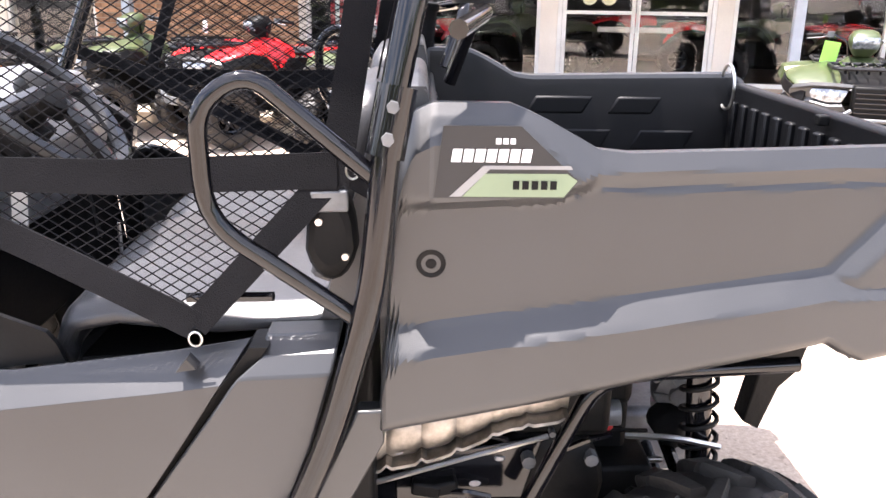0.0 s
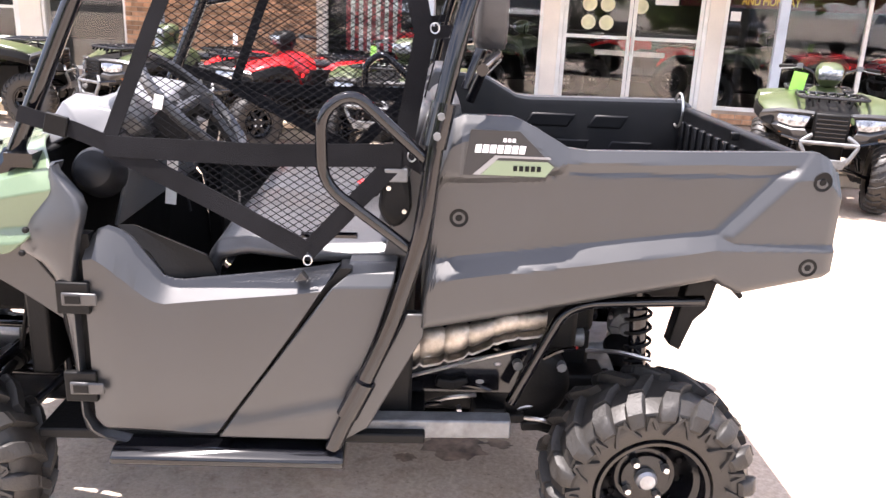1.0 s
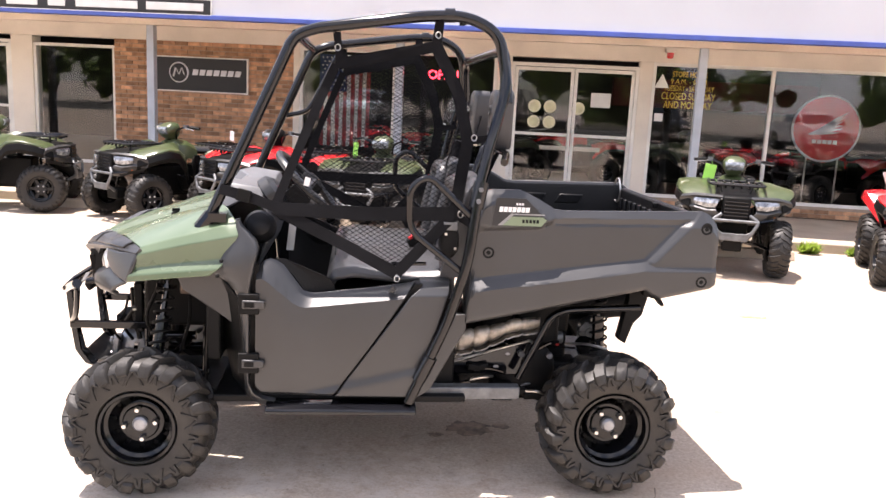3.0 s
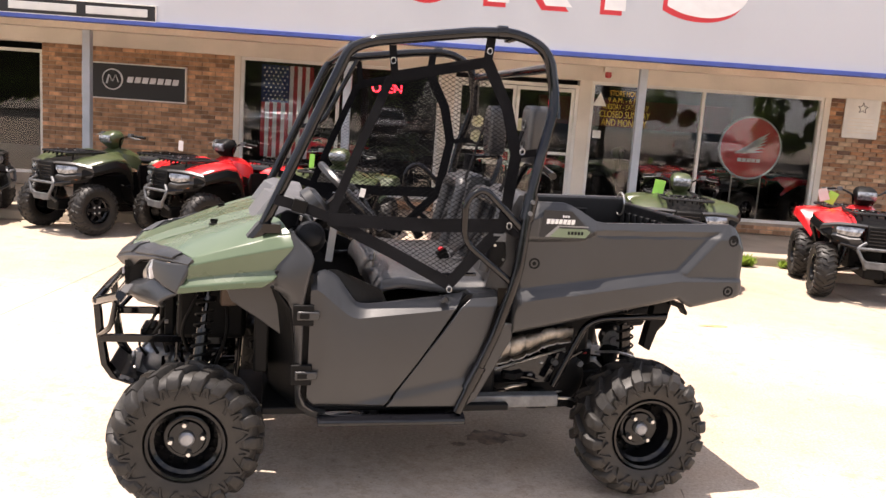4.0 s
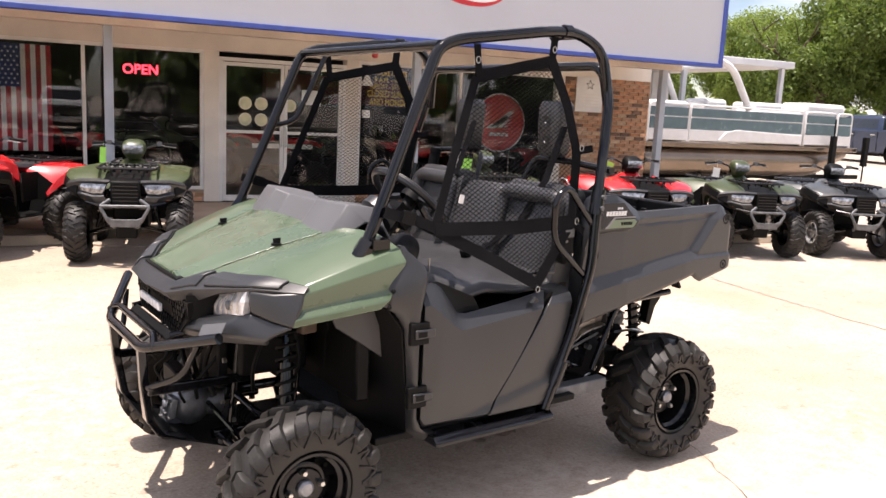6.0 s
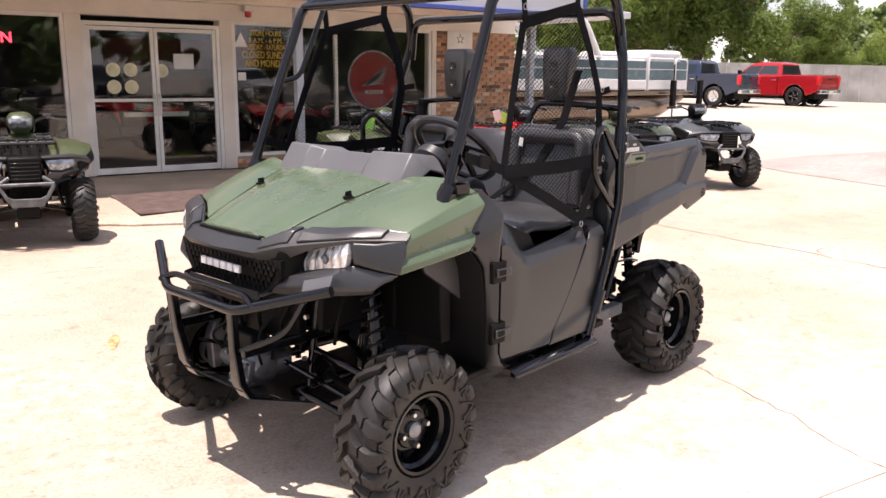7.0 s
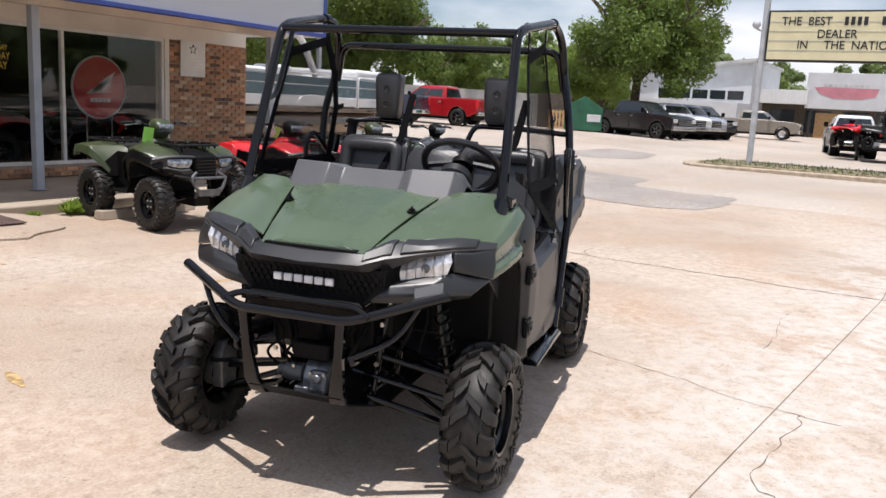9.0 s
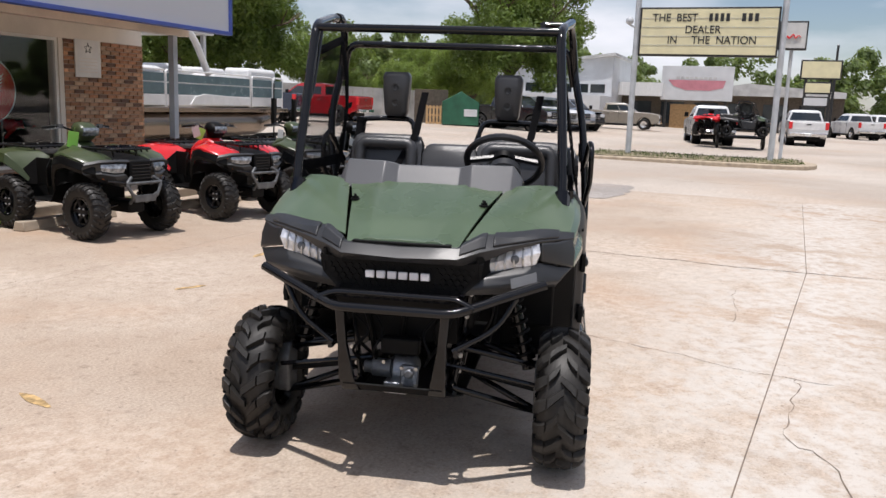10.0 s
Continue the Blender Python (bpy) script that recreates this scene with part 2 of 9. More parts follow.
M_PLASTIC = mat("dark grey moulded plastic", (0.0185, 0.0192, 0.0206), 0.385, spec=0.62, vary=0.07, scale=4, fine=260, bump=0.04, bump_scale=420, rough_vary=0.05)
M_GREEN = mat("olive green gloss plastic", (0.075, 0.110, 0.061), 0.28, vary=0.06, scale=3, fine=200, spec=0.5, rough_vary=0.10, coat=0.35)
M_BLACK = mat("gloss black paint", (0.004, 0.004, 0.005), 0.075, vary=0.1, scale=5, spec=0.42, rough_vary=0.03)
M_DARK = mat("matt black plastic", (0.0034, 0.0034, 0.0035), 0.55, spec=0.16, vary=0.1, scale=8, bump=0.1)
M_RUBBER = mat("tyre rubber", (0.0180, 0.0168, 0.0158), 0.54, vary=0.22, scale=7, fine=120, bump=0.2, tint=(0.0150, 0.0136, 0.012), spec=0.32)
M_RED_CAP = mat("red moulded cap", (0.45, 0.03, 0.03), 0.4, vary=0.08, scale=20)
M_GRIP = mat("worn black grip", (0.012, 0.012, 0.013), 0.34, vary=0.12, scale=9, fine=200, bump=0.08, spec=0.6)
M_VINYL = mat("black seat vinyl", (0.034, 0.034, 0.036), 0.33, spec=0.62, vary=0.06, scale=5, fine=300, bump=0.15, bump_scale=380)
M_COWL = mat("mid grey satin plastic", (0.105, 0.107, 0.112), 0.40, spec=0.4, vary=0.05, scale=4, fine=260, bump=0.04, bump_scale=420)
M_WEB = mat("black nylon webbing", (0.0075, 0.0075, 0.0085), 0.8, spec=0.07, vary=0.15, fine=400, bump=0.3)
M_RIM = mat("black steel rim", (0.0045, 0.0048, 0.0058), 0.16, vary=0.08, spec=0.36, rough_vary=0.05)
M_STEEL = mat("bright steel", (0.55, 0.54, 0.52), 0.3, metal=1.0, vary=0.1, scale=14)
M_ALLOY = mat("cast alloy", (0.28, 0.29, 0.31), 0.42, metal=0.8, vary=0.12, scale=18, bump=0.2)
M_EXHAUST = mat("heat-tinted exhaust shield", (0.30, 0.27, 0.235), 0.46, metal=0.85, vary=0.25, scale=20, bump=0.3, bump_scale=40)
M_LAMP = mat("headlight reflector", (0.78, 0.79, 0.81), 0.12, metal=0.40, vary=0.14, scale=40, bump=0.35, bump_scale=38)
M_TAG = mat("white tag", (0.62, 0.62, 0.60), 0.6, vary=0.03)
M_LIME = mat("lime price tag", (0.35, 0.75, 0.12), 0.6, vary=0.05)
M_DECAL_GREEN = mat("pale green decal", (0.16, 0.21, 0.13), 0.4, vary=0.03)
M_GALV_DULL = mat("dull silver edging", (0.22, 0.22, 0.22), 0.4, vary=0.05)
M_AMBER = mat("amber reflector", (0.7, 0.2, 0.02), 0.25)
M_REDPL = mat("red gloss plastic", (0.62, 0.018, 0.022), 0.25, vary=0.05, coat=0.4)
M_GREYMETAL = mat("dull grey casting", (0.14, 0.145, 0.15), 0.5, metal=0.5, vary=0.15, scale=18, bump=0.2)
M_BED = mat("black bed lining", (0.0042, 0.0044, 0.0052), 0.42, spec=0.2, vary=0.1, scale=5, fine=260, bump=0.12, bump_scale=420)
# a little darker than the tread: shade between the lugs in the colour
M_CARCASS = mat("dark tyre wall", (0.0165, 0.0146, 0.0128), 0.50, vary=0.2, scale=7, fine=120, bump=0.1, spec=0.4)
# brown of the light that the ground throws into the wheel well
M_LINER_LIT = mat("dusty brown plastic", (0.10, 0.07, 0.05), 0.6, vary=0.15)
M_QLAMP = mat("quad lamp lens", (0.30, 0.32, 0.34), 0.14, metal=0.5, vary=0.35, scale=30, bump=0.35, bump_scale=38)
M_RACK = mat("black powder coat", (0.007, 0.007, 0.008), 0.45, vary=0.1, scale=6, spec=0.35)

# ---------------------------------------------------------------- ground
def ground_material(name, base, light, dark, scale, wear=False):
    m = bpy.data.materials.new(name)
    m.use_nodes = True
    n, l = m.node_tree.nodes, m.node_tree.links
    b = n["Principled BSDF"]
    geo = n.new("ShaderNodeNewGeometry")

    def noise_at(s, detail, rough=0.55):
        x = n.new("ShaderNodeTexNoise")
        x.inputs["Scale"].default_value, x.inputs["Detail"].default_value, x.inputs["Roughness"].default_value = s, detail, rough
        l.new(geo.outputs["Position"], x.inputs["Vector"])
        return x

    def span(src, a, c, lo, hi):
        x = n.new("ShaderNodeMapRange")
        for k, val in zip(("From Min", "From Max", "To Min", "To Max"), (a, c, lo, hi)):
            x.inputs[k].default_value = val
        l.new(src, x.inputs["Value"])
        return x.outputs["Result"]

    def blend(fac, c1, c2, kind="MIX"):
        x = n.new("ShaderNodeMixRGB")
        x.blend_type = kind
        for key, val in (("Fac", fac), ("Color1", c1), ("Color2", c2)):
            if isinstance(val, (tuple, list)):
                x.inputs[key].default_value = (*val, 1)
            elif isinstance(val, float):
                x.inputs[key].default_value = val
            else:
                l.new(val, x.inputs[key])
        return x.outputs["Color"]
    big, mid, fine = noise_at(0.35 * scale, 6), noise_at(2.4 * scale, 8, 0.65), noise_at(60, 4, 0.7)
    spots = noise_at(9.0, 3)
    c = blend(span(big.outputs["Fac"], 0.35, 0.65, 0, 1), base, light)
    c = blend(span(mid.outputs["Fac"], 0.42, 0.74, 0, 0.5), c, dark)
    c = blend(span(spots.outputs["Fac"], 0.60, 0.72, 0, 0.45), c, [v * 0.55 for v in dark])
    c = blend(1.0, c, blend(span(fine.outputs["Fac"], 0.25, 0.75, 0, 1), (0.62, 0.61, 0.60), (1.26, 1.26, 1.26)), "MULTIPLY")
    # rusty dirt in broad drifts, and pale worn skin broken into flakes
    drift = noise_at(0.55 * scale, 7, 0.6)
    c = blend(span(drift.outputs["Fac"], 0.50, 0.70, 0, 0.55), c, [base[0] * 1.02, base[1] * 0.86, base[2] * 0.72])
    worn, flake = noise_at(0.33 * scale, 4, 0.5), noise_at(11.0, 9, 0.75)
    both = n.new("ShaderNodeMath")
    both.operation = "MULTIPLY"
    l.new(span(worn.outputs["Fac"], 0.46, 0.60, 0, 1), both.inputs[0])
    l.new(span(flake.outputs["Fac"], 0.44, 0.62, 0, 0.62), both.inputs[1])
    c = blend(both.outputs[0], c, [min(0.8, v * 1.18 + 0.05) for v in light])
    if wear:      # whitish scaled skin beside the askew joint
        sep = n.new("ShaderNodeSeparateXYZ")
        l.new(geo.outputs["Position"], sep.inputs[0])
        lean = n.new("ShaderNodeMath")
        lean.operation = "MULTIPLY_ADD"
        lean.inputs[1].default_value, lean.inputs[2].default_value = 0.096, 1.72
        l.new(sep.outputs["X"], lean.inputs[0])
        off = n.new("ShaderNodeMath")
        off.operation = "ADD"
        l.new(lean.outputs[0], off.inputs[0])
        l.new(sep.outputs["Y"], off.inputs[1])
        dist = n.new("ShaderNodeMath")
        dist.operation = "ABSOLUTE"
        l.new(off.outputs[0], dist.inputs[0])
        skin, chip = noise_at(1.7, 6, 0.6), noise_at(8.0, 9, 0.7)
        k1 = n.new("ShaderNodeMath")
        k1.operation = "MULTIPLY"
        l.new(span(dist.outputs[0], 0.25, 1.6, 1, 0), k1.inputs[0])
        l.new(span(skin.outputs["Fac"], 0.38, 0.50, 0, 1), k1.inputs[1])
        k2 = n.new("ShaderNodeMath")
        k2.operation = "MULTIPLY"
        l.new(k1.outputs[0], k2.inputs[0])
        l.new(span(chip.outputs["Fac"], 0.40, 0.55, 0.10, 0.95), k2.inputs[1])
        c = blend(k2.outputs[0], c, (0.55, 0.51, 0.46))
    grit = noise_at(34, 3, 0.6)
    c = blend(span(grit.outputs["Fac"], 0.63, 0.70, 0, 0.5), c, [v * 0.42 for v in dark])
    pores = noise_at(150, 2, 0.6)
    c = blend(span(pores.outputs["Fac"], 0.62, 0.74, 0, 0.45), c, [v * 0.5 for v in dark])
    l.new(c, b.inputs["Base Color"])
    b.inputs["Roughness"].default_value = 0.88
    bn = n.new("ShaderNodeBump")
    bn.inputs["Strength"].default_value, bn.inputs["Distance"].default_value = 0.35, 0.006
    l.new(fine.outputs["Fac"], bn.inputs["Height"])
    l.new(bn.outputs["Normal"], b.inputs["Normal"])
    return m


M_SLAB = ground_material("worn tan concrete", (0.42, 0.328, 0.250), (0.485, 0.412, 0.338), (0.33, 0.242, 0.175), 1.0, wear=True)
M_ASPH = ground_material("grey patch", (0.29, 0.262, 0.238), (0.36, 0.325, 0.295), (0.23, 0.208, 0.188), 1.5)
M_FAR = ground_material("far lot", (0.41, 0.345, 0.285), (0.49, 0.435, 0.375), (0.34, 0.28, 0.225), 0.4)
M_CRACK = mat("crack", (0.19, 0.145, 0.112), 0.95, vary=0.25, scale=9)



def lot_z(x, y):
    """The far lot climbs a little towards the fence."""
    return max(0.0, min(1.0, (x - 13.0) / 14.0)) * 0.021 * max(0.0, min(40.0, y))


ticks = [-900, -500, -250, -120, -60, -40] + list(range(-30, 80, 3)) + [90, 120, 180, 300, 500, 900]
bm = bmesh.new()
loft(bm, [[(x, y, lot_z(x, y) - (0.03 if -27 < x < 12 and -23 < y < 8 else 0.0)) for x in ticks] for y in ticks])
ground = structure("ground", bm, M_FAR, "wide pale concrete lot reaching the horizon", smooth=60)

# the lot's concrete, cast in bays with open joints; one joint runs askew
JX = [-26.0, -17.4, -9.6, -3.0, 4.63, 11.97]
JY = [-22.0, -14.5, -8.2, -1.95, 3.85, 6.62]


def joint_y(j, x):
    return JY[j] if j != 3 else max(-2.32, min(-1.2, -1.62 - 0.096 * x))


M_JOINT = mat("dusty joint filler", (0.20, 0.155, 0.12), 0.95, vary=0.3, scale=3, fine=80)
bm = bmesh.new()
box(bm, JX[0], JX[-1], JY[0], JY[-1], -0.020, -0.004)
structure("joint_bed", bm, M_JOINT, "dusty tan filler in the joints", smooth=0)
PAVE = tagged(new("pavement"), "worn tan concrete lot with open joints", kind="structure")
for i in range(len(JX) - 1):
    for j in range(len(JY) - 1):
        bm = bmesh.new()
        g = 0.0030
        xa, xb = JX[i] + g, JX[i + 1] - g
        prism(bm, [(xa, joint_y(j, xa) + g), (xb, joint_y(j, xb) + g), (xb, joint_y(j + 1, xb) - g), (xa, joint_y(j + 1, xa) - g)], "z", -0.12, 0.0)
        part("slab", bm, M_SLAB, PAVE, bevel=0.003, smooth=0)


def crack(points, seed, width=0.008):
    """A wandering crack in the concrete, as a sunken dark line with ragged sides."""
    rnd = random.Random(seed)
    bm = bmesh.new()
    run = []
    for a, b in zip(points, points[1:]):
        a, b = Vector((*a, 0)), Vector((*b, 0))
        n = max(3, int((b - a).length / 0.07))
        side = Vector((-(b - a).y, (b - a).x, 0)).normalized()
        off = 0.0
        for k in range(n):
            off = off * 0.8 + rnd.uniform(-0.022, 0.022)
            run.append((a.lerp(b, k / n) + side * off, side, width * rnd.uniform(0.2, 1.2)))
    rows = [[p + s * w * 0.5 + Vector((0, 0, 0.0025)), p - s * w * 0.5 + Vector((0, 0, 0.0025))] for p, s, w in run]
    loft(bm, rows)
    return tagged(link_mesh("crack", bm, M_CRACK, smooth=0), "dark wandering crack in the concrete", "crack", kind="stuff")


crack([(1.35, -0.35), (1.22, -0.78), (1.13, -1.15), (1.0, -1.53), (0.93, -1.82), (0.89, -2.12)], 1, 0.007)
crack([(0.93, -1.82), (0.81, -1.86), (0.53, -1.79), (0.17, -1.79), (0.0, -1.76), (-0.17, -1.81), (-0.20, -1.90), (-0.44, -1.98), (-0.9, -2.05)], 2, 0.007)
crack([(3.42, -1.45), (2.9, -1.42), (2.5, -1.46), (2.1, -1.42)], 3, 0.005)
crack([(0.03, 3.93), (0.25, 4.01), (0.44, 4.01), (0.7, 3.98)], 4, 0.006)
crack([(-1.0, 3.84), (-0.75, 3.78)], 5, 0.006)
crack([(5.15, 0.93), (4.85, 0.90), (4.68, 0.73)], 6, 0.012)
crack([(7.3, 1.92), (6.82, 1.20)], 7, 0.007)
crack([(15.3, 1.0), (15.2, 0.2), (15.12, -1.06), (15.3, -2.0), (15.04, -2.8)], 8, 0.03)
crack([(4.62, -6.0), (4.66, -2.7), (4.57, -1.4), (4.66, -0.9), (4.66, 0.1), (4.68, 1.2), (4.66, 3.8)], 12, 0.020)
crack([(-3.4, 0.9), (-2.9, 0.55), (-2.6, 0.1)], 9, 0.006)


def flat_patch(name, outline, material, label, z=0.004):
    bm = bmesh.new()
    rnd = random.Random(len(name))
    pts = rounded([(x, y, 0) for x, y in outline], 0.5, 5, closed=True)
    bm.faces.new([bm.verts.new((p.x + rnd.uniform(-0.06, 0.06), p.y + rnd.uniform(-0.06, 0.06), lot_z(p.x, p.y) + z)) for p in pts])
    return structure(name, bm, material, label, smooth=0)


flat_patch("road_patch", [(10.1, 2.9), (9.75, 1.7), (10.2, 0.86), (11.65, 0.75), (13.1, 0.85), (13.0, 2.1), (13.5, 3.2), (15.3, 3.2), (16.0, 4.8), (16.6, 5.8), (13.5, 6.4), (11.2, 6.2), (10.5, 4.6)], M_ASPH, "grey asphalt patch in the concrete", 0.006)
flat_patch("road_patch_far", [(22.0, 8.4), (20.6, 6.9), (22.2, 5.6), (25.4, 6.0), (26.0, 8.0)], M_ASPH, "grey asphalt patch in the concrete", 0.006)
# unseen road, added to darken what the shop glass reflects
bm = bmesh.new()
box(bm, -90, 110, -40, -24.5, -0.06, 0.006)
structure("road", bm, ground_material("dark road asphalt", (0.055, 0.053, 0.050), (0.075, 0.072, 0.068), (0.040, 0.038, 0.036), 0.8), "unseen dark asphalt road added for the window reflections", smooth=0)
M_STAIN = mat("dark oil stain", (0.25, 0.18, 0.135), 0.7, vary=0.3, scale=14, fine=60)
rnd = random.Random(8)
for x, y, r in ((0.46, 0.14, 0.13), (0.62, 0.20, 0.05), (0.30, 0.02, 0.04)):
    bm = bmesh.new()
    bm.faces.new([bm.verts.new((x + r * math.cos(a) * rnd.uniform(0.7, 1.25), y + 0.7 * r * math.sin(a) * rnd.uniform(0.7, 1.25), 0.0022)) for a in [2 * math.pi * i / 26 for i in range(26)]])
    tagged(link_mesh("oil_stain", bm, M_STAIN, smooth=0), "dark oil stain on the concrete", "stain", "oil stains on the lot")
M_PAINT = mat("worn yellow paint", (0.46, 0.31, 0.14), 0.8, vary=0.3, scale=20, fine=60)
for x, y, l, r in ((1.12, 2.68, 0.30, -25), (0.25, 4.5, 0.30, -60), (-1.25, 1.75, 0.30, 75), (2.6, 3.0, 0.30, 8)):
    bm = bmesh.new()
    rnd = random.Random(int(x * 100))
    n = 14
    bm.faces.new([bm.verts.new((l * 0.5 * math.cos(a) * rnd.uniform(0.7, 1.1), 0.035 * math.sin(a) * rnd.uniform(0.6, 1.2), 0.003)) for a in [2 * math.pi * i / n for i in range(n)]])
    o = tagged(link_mesh("paint_mark", bm, M_PAINT, smooth=0), "worn yellow paint mark on the concrete", "paint mark", "paint marks on the lot")
    o.matrix_world = pose(x, y, 0, 0, 0, r)

# sidewalk under the canopy, with a broken-edged apron before the door
bm = bmesh.new()
box(bm, -16, 7.75, 6.70, 9.25, -0.05, 0.115)
walk_slab = structure("pavement_walk", bm, M_WALK, "raised concrete sidewalk under the canopy", bevel=0.02)
rnd = random.Random(5)
rim = [(-1.6, 6.1), (-1.0, 5.9), (-0.37, 5.72), (-0.1, 5.55), (0.47, 5.32), (0.60, 5.42), (0.85, 5.40), (1.12, 5.30), (1.30, 5.46), (1.74, 5.62), (1.95, 6.0), (1.98, 6.4), (1.9, 6.72)]
bm = bmesh.new()
edge = []
for a, b in zip(rim, rim[1:]):
    n = max(2, int(math.hypot(b[0] - a[0], b[1] - a[1]) / 0.07))
    edge += [(lerp(a[0], b[0], k / n) + rnd.uniform(-0.012, 0.012), lerp(a[1], b[1], k / n) + rnd.uniform(-0.012, 0.012)) for k in range(n)]
edge.append(rim[-1])
loft(bm, [[(x, y, -0.02), (x, y, 0.022), (lerp(x, 0.4, 0.02), y + 0.02, 0.030), (x * 0.6 + 0.2, lerp(y, 6.74, 0.6), 0.095), (x * 0.5 + 0.2, 6.74, 0.117)] for x, y in edge])
structure("pavement_apron", bm, M_SLAB, "worn concrete apron with a broken edge before the door", smooth=30)

# ---------------------------------------------------------------- building
FY = 9.12          # outer face of the wall
ZT = 2.36          # top of the windows
bm = bmesh.new()


def wall_run(bm, x0, x1, z0, z1, y0=FY, y1=FY + 0.24):
    box(bm, x0, x1, y0, y1, z0, z1)


# header over all openings, and the solid piers between them
wall_run(bm, -15.0, 8.02, ZT, 2.75)
for x0, x1 in ((-3.2, -3.1), (0.05, 0.27), (2.22, 2.42), (6.1, 6.2)):
    wall_run(bm, x0, x1, 0.13, ZT)
wall_run(bm, -8.0, -7.62, 0.13, ZT)
wall_run(bm, -15.0, -9.3, 0.13, ZT)
wall_front = structure("wall_front", bm, M_BEIGE, "beige painted shop front wall", bevel=0.006)

bm = bmesh.new()      # brick piers' backing and the low walls under the glass
for x0, x1, z1 in ((-6.2, -3.2, ZT), (6.2, 8.02, ZT)):
    wall_run(bm, x0, x1, 0.13, z1, FY + 0.012)
for x0, x1 in ((-7.62, -6.2), (-3.1, 0.05), (2.42, 6.1)):
    wall_run(bm, x0, x1, 0.13, 0.31, FY + 0.012)
wall_brick = structure("wall_brick", bm, M_MORTAR, "tan brick wall between the shop windows", smooth=0)

# showroom shell; the dim interior is put into its wall and floor colours
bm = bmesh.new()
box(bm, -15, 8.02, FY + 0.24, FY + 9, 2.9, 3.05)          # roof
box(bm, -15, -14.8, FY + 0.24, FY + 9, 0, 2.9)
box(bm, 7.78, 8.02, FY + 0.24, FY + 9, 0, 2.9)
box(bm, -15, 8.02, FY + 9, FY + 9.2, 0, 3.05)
wall_back = structure("wall_showroom", bm, M_WALLIN, "showroom walls behind the glass, near-black for the indoor gloom", smooth=0)
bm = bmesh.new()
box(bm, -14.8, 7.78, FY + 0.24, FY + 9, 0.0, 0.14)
structure("floor", bm, M_FLOORIN, "glossy showroom floor, darkened for the indoor gloom", smooth=0)

# canopy: soffit, beam and the tall sign fascia
SY = 7.01
bm = bmesh.new()
box(bm, -15, 7.62, SY + 0.12, FY, 2.66, 2.72)
structure("ceiling", bm, M_SOFFIT, "tan canopy soffit", smooth=0)
bm = bmesh.new()
box(bm, -15, 7.62, 7.76, 7.94, 2.50, 2.66)
structure("beam", bm, M_SOFFIT, "tan beam under the canopy", bevel=0.008)
bm = bmesh.new()
box(bm, -15, 7.70, SY, SY + 0.12, 2.60, 5.3)
box(bm, -15, 7.70, SY + 0.12, FY + 0.5, 2.9, 3.0)
fascia = structure("fascia", bm, M_FASCIA, "tall pale grey sign fascia over the canopy", smooth=0)
bm = bmesh.new()
box(bm, -15, 7.77, SY - 0.03, SY + 0.14, 2.54, 2.60)
box(bm, 7.70, 7.77, SY - 0.03, SY + 0.14, 2.60, 5.3)
structure("trim", bm, M_BLUE, "blue metal trim round the sign fascia", bevel=0.006)

for x in (-8.15, -4.95, -1.27, 2.9, 7.31):
    bm = bmesh.new()
    box(bm, x - 0.055, x + 0.055, 7.80, 7.91, 0.13, 2.5)
    box(bm, x - 0.09, x + 0.09, 7.765, 7.945, 0.13, 0.142)
    structure("post", bm, M_POST, "grey-blue painted steel canopy post", bevel=0.008)


def window(name, x0, x1, z0, z1, mullions=()):
    bm = bmesh.new()
    f = 0.05
    y0, y1 = FY + 0.02, FY + 0.10
    box(bm, x0, x1, y0, y1, z0, z0 + f)
    box(bm, x0, x1, y0, y1, z1 - f, z1)
    for a in (x0, x1 - f):
        box(bm, a, a + f, y0, y1, z0 + f, z1 - f)
    for mx in mullions:
        box(bm, mx - 0.025, mx + 0.025, y0, y1, z0 + f, z1 - f)
    w = structure(name, bm, M_FRAME, "off-white framed shop window with dark glass", bevel=0.004)
    edges = [x0, *mullions, x1]
    for a, b in zip(edges, edges[1:]):
        bm = bmesh.new()
        box(bm, a + 0.02, b - 0.02, FY + 0.055, FY + 0.063, z0 + 0.02, z1 - 0.02)
        p = part("pane", bm, M_GLASS, w, smooth=0)
        p.visible_shadow = False
    return w


window("window_1", -7.62, -6.2, 0.31, 2.25)
window("window_2", -3.1, 0.05, 0.31, ZT, (-1.57,))
window("window_3", 2.42, 6.1, 0.31, ZT, (4.2,))


